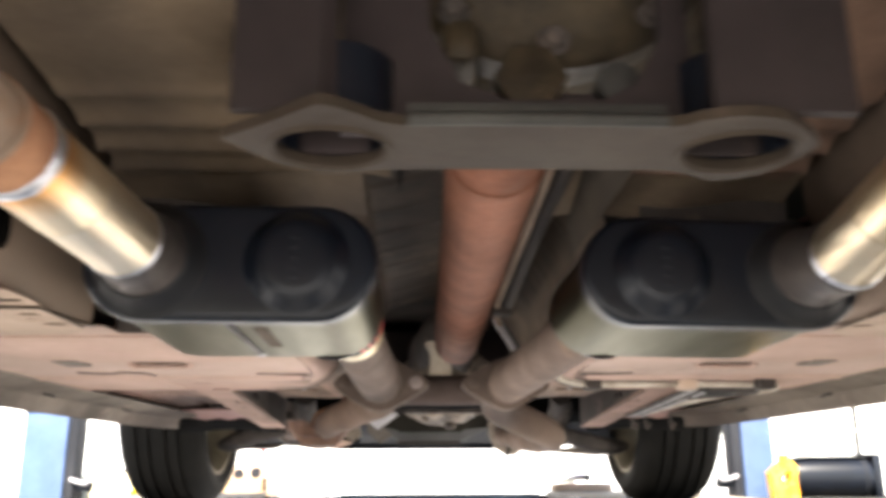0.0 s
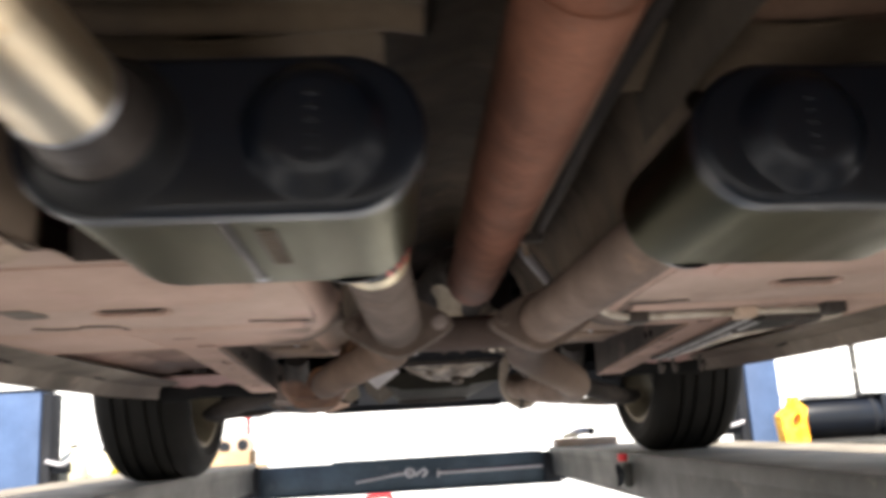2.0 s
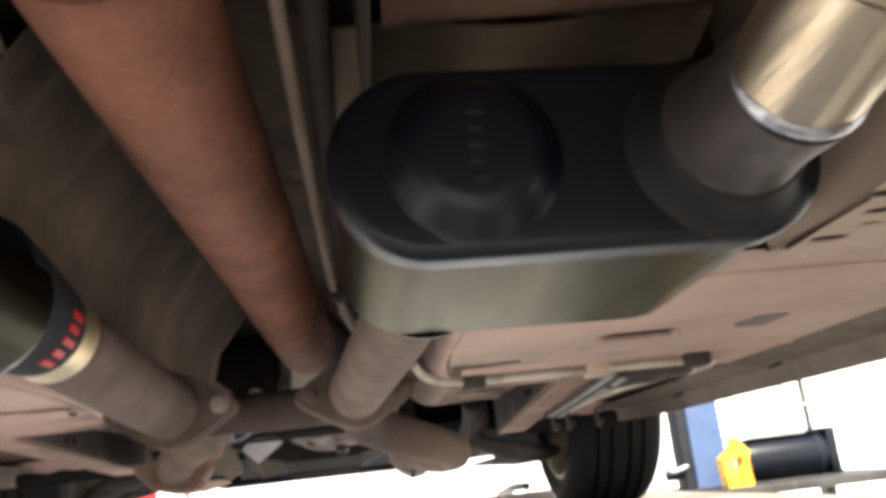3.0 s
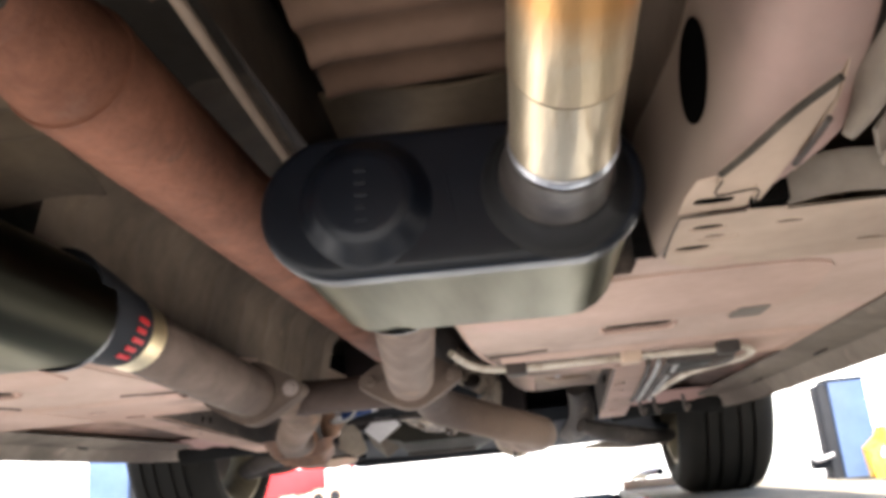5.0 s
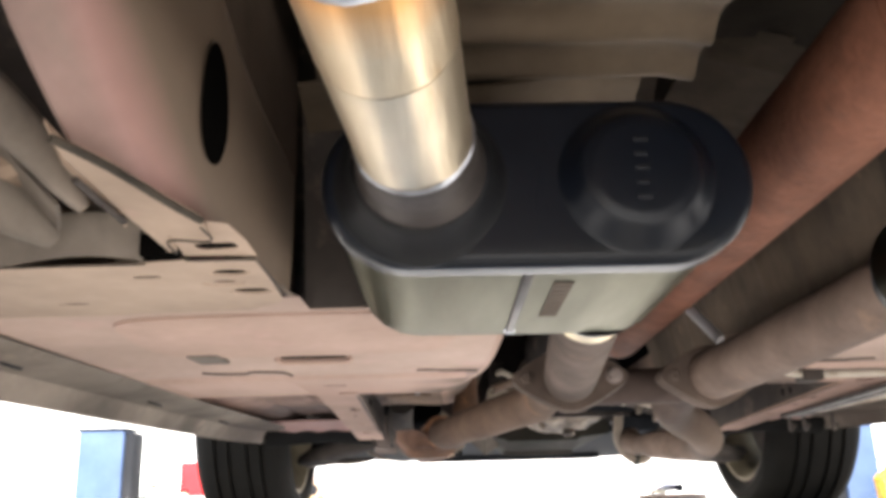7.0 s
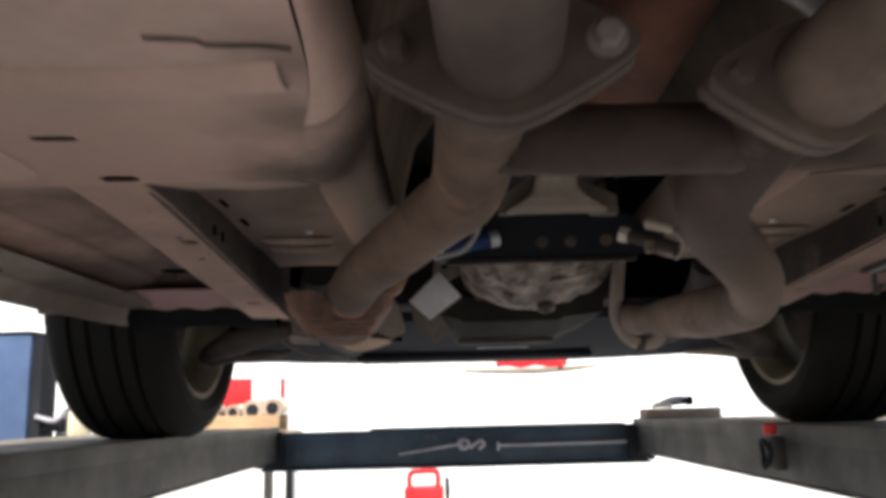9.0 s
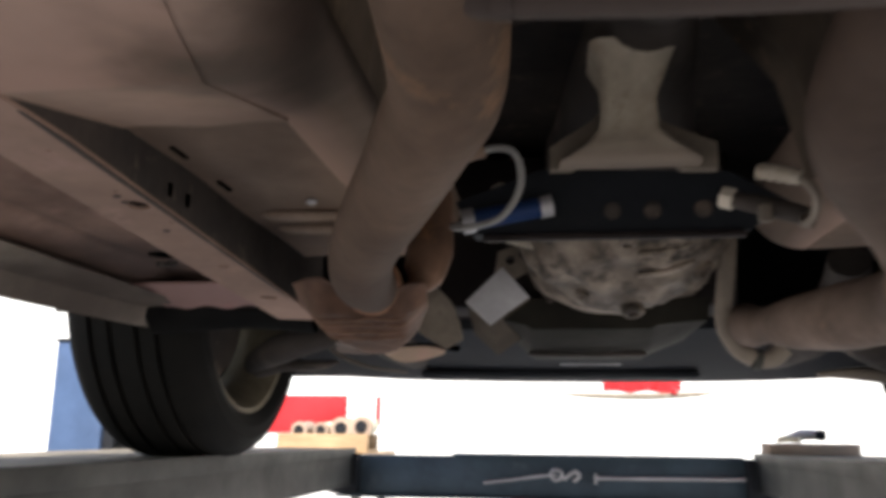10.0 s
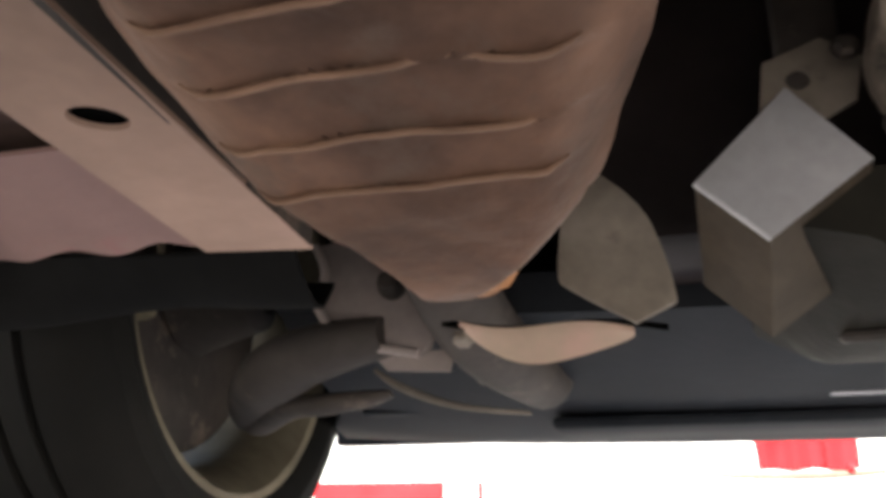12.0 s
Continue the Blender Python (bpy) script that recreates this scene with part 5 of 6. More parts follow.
def cat_shield(u, v):
    """u across the pressed shield, v from its raised rear lip forwards to the tip."""
    a = -1 + 2 * u
    y0 = smooth(a, [-1, -0.65, -0.32, 0.12, 0.6, 1], [3.078, 3.048, 3.034, 3.058, 3.052, 3.088])
    y = y0 + (3.40 - y0) * v
    xl, xr = smooth(y, CAT_Y, CAT_L), smooth(y, CAT_Y, CAT_R)
    x = xl + (xr - xl) * u
    low = smooth(y, [3.03, 3.075, 3.12, 3.18, 3.25, 3.29, 3.35, 3.40], [0.184, 0.1765, 0.1715, 0.162, 0.1535, 0.157, 0.178, 0.192])
    rim = smooth(y, [3.03, 3.08, 3.13, 3.185, 3.22, 3.26, 3.30, 3.40], [0.212, 0.203, 0.196, 0.190, 0.180, 0.170, 0.166, 0.200])
    k = abs(a)
    side = max(0.0, (k - 0.58) / 0.42)
    z = low + (rim - low) * (side ** 1.4 if side < 0.72 else 0.63 + 0.37 * ((side - 0.72) / 0.28) ** 0.5)
    lip = 0.2125 - 0.033 * math.exp(-((x + 0.262) / 0.029) ** 2)
    q = min(1.0, (y - y0) / 0.036)
    z = lip + (z - lip) * q * q * (3 - 2 * q)
    ridge = min(1.0, max(0.0, (0.80 - k) * 6)) * q
    for c in (3.088, 3.115, 3.143, 3.170):
        d = y - c - 0.010 * a * a + 0.002 * noise.noise(Vector((x * 40, c * 90, 0)))
        z -= 0.0022 * math.exp(-(d / 0.0014) ** 2) * ridge
        if 0 < d < 0.024:
            z += 0.0028 * min(1.0, d / 0.002) * (1 - d / 0.024) * ridge
    z += 0.0022 * noise.noise(Vector((x, y, 0)) * 22) + 0.0008 * noise.noise(Vector((x, y, 3)) * 70)
    return (x, y, z)


part("heat_shield", sheet(cat_shield, [i / 32 for i in range(33)], [j / 240 for j in range(241)], 0.002), CAT_HOT, cl, "ribbed brown heat shield", 60)
# Thin paler tubes follow the shield's pressed ridges.
for c in (3.088, 3.115, 3.143, 3.170):
    ridge_ = []
    for k_ in range(15):
        u_ = 0.14 + 0.72 * k_ / 14
        a_ = -1 + 2 * u_
        y0_ = smooth(a_, [-1, -0.65, -0.32, 0.12, 0.6, 1], [3.078, 3.048, 3.034, 3.058, 3.052, 3.088])
        x_, y_, z_ = cat_shield(u_, (c + 0.010 * a_ * a_ - y0_) / (3.40 - y0_))
        ridge_.append((x_, y_ - 0.001, z_ + 0.0003))
    part("ridge", tube(ridge_, [0.0003] + [0.0011] * 13 + [0.0003], 6, 2), RIDGE, cl, "paler ridge")
part("side_shell", tube([(-0.196, 3.14, 0.335), (-0.203, 3.135, 0.30), (-0.206, 3.13, 0.262), (-0.214, 3.125, 0.230), (-0.224, 3.12, 0.215)], [0.016, 0.024, 0.028, 0.024, 0.008], 20, 6), CAT, cl, "rounded brown side shell")
part("converter_core", tube([(-0.264, 3.08, 0.206), (-0.286, 3.16, 0.205), (-0.30, 3.36, 0.20)], [0.027, 0.026, 0.010], 24, 6), CAT, cl)
part("outlet_pipe", tube([(-0.305, 3.34, 0.206), (-0.314, 3.39, 0.206), (-0.322, 3.44, 0.216)], [0.018, 0.018, 0.018], 24, 5), ORANGE_RUST, cl)
part("pipe_flare", tube([(-0.2555, 3.035, 0.2105), (-0.2580, 3.050, 0.2105), (-0.2600, 3.062, 0.2100), (-0.2620, 3.072, 0.2095)], [0.0290, 0.0300, 0.0320, 0.0340], 28, 4), ORANGE_RUST, cl, "flared weld collar")
cr = thing("catalytic_converter", "brown catalytic converter shell beside a curved hose", "catalytic converter", "converters")
part("shell", tube([(0.246, 2.905, 0.175), (0.257, 2.950, 0.171), (0.255, 2.99, 0.170), (0.234, 3.05, 0.170), (0.205, 3.13, 0.173), (0.184, 3.175, 0.176)], [0.0315, 0.033, 0.034, 0.034, 0.030, 0.020], 28, 6), PIPE, cr)
part("cone", tube([(0.186, 3.172, 0.176), (0.178, 3.22, 0.180), (0.186, 3.30, 0.19)], [0.020, 0.024, 0.030], 20, 5), PIPE, cr)
part("shell_seam", tube([(0.252, 2.965, 0.1415), (0.240, 3.04, 0.1370), (0.215, 3.12, 0.1440), (0.196, 3.16, 0.1540)], 0.0022, 8, 6), ARM, cr, "pale rolled seam")
hs = thing("curved_hose", "pale dusty curved hose beside the converter", "hose")
part("hose", tube([(0.1650, 3.27, 0.315), (0.1614, 3.27, 0.280), (0.1574, 3.27, 0.247), (0.1521, 3.27, 0.193), (0.1653, 3.27, 0.160), (0.1860, 3.27, 0.145)], 0.0110, 18, 6), ARM, hs)
part("hose_end", tube([(0.186, 3.270, 0.145), (0.194, 3.271, 0.1435)], 0.0135, 16, 1), LIFT_GREY, hs, "grey clamp")
part("hose_elbow", tube([(0.194, 3.271, 0.1435), (0.210, 3.270, 0.146), (0.222, 3.27, 0.158)], 0.0110, 16, 5), ARM, hs)

# plates round the converter's front
sp = thing("splash_plate", "grey bent sheet-metal plate beside the converter", "sheet plate")
part("upright_plate", plate([(p.x, p.y) for p in spline([(-0.270, 0.240, 0), (-0.273, 0.210, 0), (-0.268, 0.200, 0), (-0.232, 0.178, 0), (-0.226, 0.177, 0), (-0.206, 0.189, 0), (-0.204, 0.197, 0), (-0.211, 0.227, 0), (-0.222, 0.250, 0), (-0.248, 0.275, 0), (-0.262, 0.278, 0), (-0.270, 0.240, 0)], 3)[:-1]], (), 0.006, lambda u, v, w: (u, 3.437 + w + 9.0 * max(0.0, u + 0.232) ** 2 * 2, v)), PLATEGREY, sp, "grey dusty upright plate")
part("curled_plate", sheet(lambda u, v: (-0.338 + 0.108 * u, 3.452 - 0.006 * v, 0.1815 - 0.010 * u - 0.003 * math.sin(u * 6.2) - (0.020 * math.sin(u * 3.1) ** 0.8) * (1 - v)), [i / 20 for i in range(21)], [j / 5 for j in range(6)], 0.003), PRIMER, sp, "pale yellowed curled strip")
# Black sheet put in as the shade of the gap.
part("gap_shade_sheet", sheet(lambda u, v: (-0.350 + 0.140 * u, 3.448 + 0.03 * v, 0.1905 - 0.011 * u - 0.003 * math.sin(u * 6.2) - 0.008 * (1 - v)), [i / 14 for i in range(15)], [j / 4 for j in range(5)], 0.003), SHADE_BLACK, sp, "black sheet as the gap's shade above the strip")

# ---- drive train ----
ds = thing("drive_shaft", "thick rust-brown drive shaft running along the tunnel", "drive shaft")
part("shaft_tube", tube([(0.0215, 1.655, 0.3532), (0.024, 2.0, 0.346), (0.029, 2.60, 0.333)], 0.0412, 36, 6), RUST, ds, "rust-brown tube")
part("shaft_neck", tube([(0.029, 2.60, 0.333), (0.029, 2.63, 0.3325), (0.029, 2.66, 0.332)], [0.0405, 0.034, 0.026], 30, 4), RUST, ds)
part("shaft_taper", tube([(0.0205, 1.575, 0.3550), (0.0208, 1.60, 0.3545), (0.0211, 1.63, 0.3538), (0.0215, 1.657, 0.3532)], [0.0325, 0.0335, 0.0385, 0.0412], 36, 5), RUST, ds)
part("weld_collar", tube([(0.0215, 1.650, 0.3533), (0.0215, 1.660, 0.3531)], 0.0421, 36, 1), RUST, ds)
part("yoke", tube([(0.020, 1.50, 0.3566), (0.020, 1.53, 0.356), (0.0203, 1.558, 0.3554), (0.0205, 1.578, 0.3550)], [0.030, 0.0365, 0.0365, 0.0325], 20, 5), RUST, ds, "grimy yoke of the joint")
for a_ in (-1, 1):
    part("joint_cap", lathe([(0.0005, 0), (0.011, 0.0), (0.012, 0.003), (0.012, 0.008), (0.0005, 0.008)], pose(0.020 + a_ * 0.037, 1.535, 0.356, 0, 0, 0 if a_ < 0 else 180), 16), CHASSIS, ds)
part("joint_cup", tube([(0.026, 2.64, 0.335), (0.022, 2.73, 0.365)], 0.028, 20, 1), CHASSIS, ds)

bl = thing("brake_cable", "pale steel line clipped along the tunnel", "cable")
part("line", tube([(0.088, 1.40, 0.42), (0.086, 1.62, 0.396), (0.084, 1.85, 0.376), (0.082, 2.10, 0.362), (0.082, 2.30, 0.355), (0.088, 2.40, 0.350), (0.100, 2.42, 0.328), (0.122, 2.39, 0.285)], 0.0048, 12, 6), PRIMER, bl)
part("ferrule", tube([(0.090, 2.434, 0.348), (0.097, 2.424, 0.334), (0.110, 2.406, 0.309), (0.123, 2.389, 0.284)], 0.0074, 12, 3), SILVER, bl, "bright line end")
part("clip", boxed((0.078, 2.335, 0.340), (0.108, 2.36, 0.362), 0.004), CHASSIS, bl)
part("sleeve", tube([(0.105, 1.45, 0.42), (0.104, 1.75, 0.392), (0.100, 1.95, 0.380), (0.100, 2.34, 0.356)], 0.009, 12, 6), CHASSIS, bl, "dark sleeve")

# rear crossmember with two round holes, and the differential above
sf = thing("rear_crossmember", "dusty brown rear crossmember with two round holes", "crossmember")
out = [(-0.130, 1.366), (-0.104, 1.347), (-0.090, 1.335), (-0.080, 1.329), (-0.068, 1.338), (-0.050, 1.350), (0.0, 1.350), (0.066, 1.350), (0.080, 1.343), (0.096, 1.338), (0.117, 1.343), (0.139, 1.366), (0.142, 1.378), (0.132, 1.408), (0.110, 1.421), (0.092, 1.410), (0.070, 1.405), (0.0, 1.405), (-0.050, 1.406), (-0.084, 1.410), (-0.107, 1.400), (-0.122, 1.380)]
sm = spline([(*p, 0) for p in out + out[:1]], 3)[:-1]
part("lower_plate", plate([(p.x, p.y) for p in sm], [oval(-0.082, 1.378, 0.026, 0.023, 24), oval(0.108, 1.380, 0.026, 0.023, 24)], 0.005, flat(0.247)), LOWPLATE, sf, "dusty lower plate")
for cx, cy in ((-0.082, 1.378), (0.108, 1.380)):
    part("bushing_cup", lathe([(0.026, -0.001), (0.029, -0.001), (0.029, 0.034), (0.0005, 0.034), (0.0005, 0.030), (0.026, 0.030), (0.026, -0.001)], pose(cx, cy, 0.253, 0, -90, 0), 28), BLACK, sf)
for cx, cy in ((-0.082, 1.378), (0.108, 1.380)):
    part("hole_lip", lathe([(0.0255, 0.0), (0.0275, -0.0015), (0.0295, 0.0)], pose(cx, cy, 0.247, 0, -90, 0) @ Matrix.Diagonal((1, 0.91, 1, 1)), 32), LOWPLATE, sf)
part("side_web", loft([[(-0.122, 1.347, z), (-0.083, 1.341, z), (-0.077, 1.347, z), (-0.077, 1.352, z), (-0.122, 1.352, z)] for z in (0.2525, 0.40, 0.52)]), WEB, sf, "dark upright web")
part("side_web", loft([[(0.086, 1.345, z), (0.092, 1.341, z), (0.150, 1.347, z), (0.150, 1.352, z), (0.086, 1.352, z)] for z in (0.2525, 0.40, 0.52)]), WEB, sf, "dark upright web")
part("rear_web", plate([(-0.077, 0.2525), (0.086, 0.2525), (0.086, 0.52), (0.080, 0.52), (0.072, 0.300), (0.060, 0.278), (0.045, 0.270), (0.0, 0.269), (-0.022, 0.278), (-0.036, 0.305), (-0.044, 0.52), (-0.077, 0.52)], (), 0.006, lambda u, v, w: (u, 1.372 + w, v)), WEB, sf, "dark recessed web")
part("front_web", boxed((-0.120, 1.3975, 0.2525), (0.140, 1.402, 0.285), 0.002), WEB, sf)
part("raised_lip", tube([(-0.046, 1.348, 0.2490), (-0.02, 1.347, 0.2490), (0.015, 1.347, 0.2490), (0.066, 1.348, 0.2490)], 0.0032, 10, 4), LIFT_GREY, sf, "worn grey lip")
part("lip_fold", boxed((-0.046, 1.350, 0.2525), (0.066, 1.356, 0.258), 0.001), LIFT_GREY, sf)
df = thing("differential", "oily cast differential housing above the rear crossmember", "differential")
part("housing", lathe([(0.02, -0.13), (0.05, -0.12), (0.075, -0.08), (0.095, -0.03), (0.098, 0.03), (0.075, 0.08), (0.05, 0.12), (0.02, 0.13)], pose(0.02, 1.470, 0.398), 36), DIFF, df, "golden-brown cast housing")
part("pinion_nose", tube([(0.02, 1.45, 0.37), (0.02, 1.52, 0.36), (0.02, 1.56, 0.356)], [0.06, 0.045, 0.036], 24, 4), DIFF, df)
part("cover", lathe([(0.0005, -0.012), (0.05, -0.010), (0.078, 0.0), (0.092, 0.010), (0.096, 0.014), (0.096, 0.035)], pose(0.025, 1.385, 0.394, 0, 0, 90), 40), DIFF, df, "oily cast cover")
for k in range(9):
    a = radians(-140 + 35 * k)
    bm = bmesh.new()
    bolt(bm, (0.025 + 0.086 * math.sin(a), 1.388, 0.394 - 0.086 * math.cos(a)), (0, -1, 0), 0.006, 0.007)
    part("cover_bolt", bm, CHASSIS, df)
part("drain_plug", lathe([(0.0005, 0), (0.016, 0), (0.018, 0.004), (0.018, 0.016), (0.0005, 0.018)], pose(0.013, 1.402, 0.288, 0, 0, -90), 6), DIFF, df, "oily drain plug")
part("side_fitting", lathe([(0.0005, 0), (0.010, 0), (0.011, 0.004), (0.011, 0.018), (0.0005, 0.02)], pose(0.056, 1.405, 0.286, 0, 0, -90), 10), LIFT_GREY, df)
part("underside_rib", boxed((-0.030, 1.385, 0.296), (-0.012, 1.47, 0.32), 0.006), DIFF, df)

# transmission tail, crossmember and housings
tm = thing("transmission", "grimy cast transmission housing with bolted crossmember", "transmission")
rg = []
for z, x0, x1, y0, y1 in ((0.2715, -0.054, 0.064, 2.845, 2.865), (0.2745, -0.052, 0.062, 2.84, 2.868), (0.280, -0.043, 0.053, 2.838, 2.87), (0.287, -0.031, 0.041, 2.837, 2.87), (0.298, -0.021, 0.029, 2.835, 2.87), (0.322, -0.017, 0.027, 2.83, 2.87), (0.348, -0.018, 0.034, 2.82, 2.88), (0.366, -0.028, 0.045, 2.81, 2.88)):
    rg.append([(x0, y1, z), (x0, y0 + 0.006, z), (x0 + 0.006, y0, z), (x1 - 0.006, y0, z), (x1, y0 + 0.006, z), (x1, y1, z)])
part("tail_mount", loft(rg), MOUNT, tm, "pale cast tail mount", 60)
for wing in ([(0.026, 0.326), (0.037, 0.3136), (0.080, 0.2945), (0.080, 0.2713), (0.050, 0.272), (0.024, 0.300)], [(-0.013, 0.331), (-0.025, 0.3177), (-0.062, 0.2945), (-0.062, 0.2745), (-0.042, 0.2745), (-0.012, 0.300)]):
    part("mount_wing", plate(wing, (), 0.012, lambda u, v, w: (u, 2.8712 + w, v)), PLATEGREY, tm, "grey wing of the mount")
part("tail_housing", tube([(0.02, 2.72, 0.375), (0.02, 2.80, 0.395), (0.02, 2.95, 0.40), (0.02, 3.15, 0.38)], [0.028, 0.04, 0.06, 0.09], 24, 5), CHASSIS, tm)
def knobbly(p, amp):
    p = Vector(p)
    k = noise.noise(p * 10) * 0.8 + (0.20 - abs(noise.noise(p * 13 + Vector((5, 2, 1))))) * 1.2 + noise.noise(p * 45 + Vector((3, 1, 2))) * 0.22
    c = Vector((0.024, p.y, 0.33))
    return p + (p - c).normalized() * amp * k


bell = []
for y in np.linspace(3.08, 3.40, 34):
    k = (y - 3.08) / 0.32
    cx, rx, zc, rz = 0.026 + 0.006 * k, smooth(k, [0, 0.3, 0.6, 1], [0.078, 0.113, 0.134, 0.130]), smooth(k, [0, 0.4, 0.7, 1], [0.365, 0.335, 0.32, 0.315]), smooth(k, [0, 0.3, 0.6, 1], [0.05, 0.082, 0.098, 0.090])
    bell.append([knobbly((cx + rx * math.copysign(abs(math.cos(a)) ** 0.8, math.cos(a)), y, zc + rz * math.sin(a) * (1 if math.sin(a) < 0 else 0.5)), 0.020) for a in (2 * math.pi * k2 / 72 for k2 in range(72))])
part("bell_housing", loft(bell), CAST, tm, "mottled grimy cast bell housing", 70)
part("ear", plate([(-0.153, 0.303), (-0.148, 0.314), (-0.128, 0.311), (-0.098, 0.306), (-0.080, 0.296), (-0.080, 0.280), (-0.108, 0.287), (-0.124, 0.292), (-0.146, 0.292)], [oval(-0.140, 0.303, 0.0055, 0.0055, 14)], 0.006, lambda u, v, w: (u, 3.222 + w, v)), CASTDULL, tm, "drilled pale bracket ear")
part("lever", tube([(-0.134, 3.150, 0.335), (-0.124, 3.148, 0.341), (-0.108, 3.152, 0.335), (-0.094, 3.160, 0.327), (-0.084, 3.175, 0.316)], [0.0065, 0.0095, 0.0085, 0.008, 0.006], 14, 5, True, 0.7), CASTDULL, tm, "curved pale selector lever")


def on_bell(a, y):
    """Place and outward direction on the bell housing's skin."""
    k = (y - 3.08) / 0.32
    rx, zc, rz = smooth(k, [0, 0.3, 0.6, 1], [0.085, 0.122, 0.142, 0.135]), smooth(k, [0, 0.4, 0.7, 1], [0.365, 0.335, 0.32, 0.315]), smooth(k, [0, 0.3, 0.6, 1], [0.05, 0.085, 0.108, 0.100])
    return Vector((0.028 + 0.93 * rx * math.cos(a), y, zc + rz * math.sin(a))), Vector((math.cos(a) * 0.8, -0.35, math.sin(a))).normalized()


for k, (deg, y) in enumerate(((212, 3.16), (226, 3.20), (238, 3.13), (246, 3.26), (268, 3.15), (276, 3.30), (296, 3.18), (322, 3.14), (318, 3.25))):
    c, d = on_bell(radians(deg), y)
    m = Matrix.Translation(c + d * 0.002) @ d.to_track_quat('X', 'Z').to_matrix().to_4x4() @ Matrix.Scale(0.8 + 0.25 * (k % 3), 4)
    lug = part("cast_lug", lathe([(0.012, -0.018), (0.0115, 0.002), (0.0095, 0.004), (0.0055, 0.004), (0.0045, -0.002), (0.0005, -0.002)], m, 14), CAST, tm)
    part("lug_hole", lathe([(0.0005, -0.0015), (0.0046, -0.0015), (0.0046, -0.0008), (0.0005, -0.0006)], m, 10), CHASSIS, lug)
for k in range(3):
    y = 3.135 + 0.035 * k
    part("cast_rib", tube([on_bell(radians(a), y + 0.0003 * (a - 280))[0] for a in (276, 288, 300, 312)], 0.0065, 8, 5, True, 0.7), CAST, tm, "raised casting rib")
part("starter_recess", lathe([(0.0005, 0), (0.016, 0), (0.019, -0.004), (0.021, 0.004), (0.0005, 0.004)], pose(0.118, 3.12, 0.305, 0, -40, -90), 20), CHASSIS, tm, "dark recess in the casting")
xm = thing("gearbox_crossmember", "black pressed crossmember plate with two bolts", "crossmember")
part("plate", loft([[(-0.150, 2.925, 0.262), (-0.135, 2.925, 0.230), (0.115, 2.925, 0.230), (0.150, 2.925, 0.256), (0.10, 2.925, 0.285), (-0.07, 2.925, 0.292)], [(-0.150, 2.975, 0.262), (-0.135, 2.975, 0.236), (0.115, 2.975, 0.236), (0.150, 2.975, 0.256), (0.10, 2.975, 0.285), (-0.07, 2.975, 0.292)]]), DARK, xm)
part("lower_lip", boxed((-0.125, 2.918, 0.2225), (0.110, 2.926, 0.2290), 0.002), WEB, xm)
for x in (-0.006, 0.03, 0.075):
    bm = bmesh.new()
    bolt(bm, (x, 2.925, 0.250), (0, -1, 0), 0.006, 0.006)
    part("bolt", bm, CHASSIS, xm)
op = thing("oil_pan", "oily dark olive engine oil pan with a rolled lip", "oil pan")
part("pan", loft([[(-0.145, y, 0.245), (-0.14, y, 0.215), (-0.105, y, zb + 0.006), (-0.095, y, zb), (0.075, y, zb), (0.085, y, zb + 0.006), (0.155, y, 0.212), (0.16, y, 0.245)] for y, zb in ((3.40, 0.200), (3.46, 0.182), (3.52, 0.174), (3.60, 0.173), (3.68, 0.190), (3.74, 0.22))]), OILPAN, op)
part("lip", tube([(-0.10, 3.52, 0.176), (-0.09, 3.50, 0.173), (0.0, 3.495, 0.172), (0.066, 3.50, 0.173), (0.076, 3.52, 0.176)], 0.004, 8, 5), CHASSIS, op)
part("block_skirt", boxed((-0.26, 3.50, 0.246), (0.22, 3.85, 0.50), 0.012), WEB, op)
sb = thing("silver_bracket_box", "bare silver sheet-metal box on a drilled bracket", "metal box")
face = [(-0.1905, 3.388, 0.240), (-0.154, 3.392, 0.206), (-0.0985, 3.393, 0.246), (-0.138, 3.402, 0.291)]
pn_ = (Vector(face[1]) - Vector(face[0])).cross(Vector(face[2]) - Vector(face[0])).normalized()
ft_ = Vector(face[3])
ft_.y -= pn_.dot(ft_ - Vector(face[0])) / pn_.y
face[3] = tuple(ft_)
back = [(x + 0.004, y + 0.075, z - 0.038) for x, y, z in face]
part("box", loft([face, back]), BOXSIDE, sb, "olive box sides")
n_ = (Vector(face[1]) - Vector(face[0])).cross(Vector(face[2]) - Vector(face[0])).normalized()
part("face_plate", loft([[Vector(p) - n_ * 0.0005 * q for p in face] for q in (1, 5)] if n_.y > 0 else [[Vector(p) + n_ * 0.0005 * q for p in face] for q in (1, 5)]), SILVER, sb, "bare silver face")
part("bright_edge", tube([face[0], face[1]], 0.0018, 8, 1), SILVER, sb)
part("bracket", plate([(-0.150, 0.284), (-0.128, 0.272), (-0.098, 0.288), (-0.092, 0.315), (-0.112, 0.330), (-0.145, 0.318)], [oval(-0.127, 0.305, 0.007, 0.007, 14)], 0.004, lambda u, v, w: (u, 3.405 + w, v)), PLATEGREY, sb, "drilled grey bracket")
part("hanger", boxed((-0.135, 3.409, 0.31), (-0.10, 3.43, 0.40), 0.003), CHASSIS, sb)
for (x, z) in ((-0.105, 0.31), (-0.068, 0.243), (-0.085, 0.262)):
    bm = bmesh.new()
    bolt(bm, (x, 3.385, z), (0, -1, 0), 0.006, 0.007)
    part("bolt", bm, CHASSIS, sb)

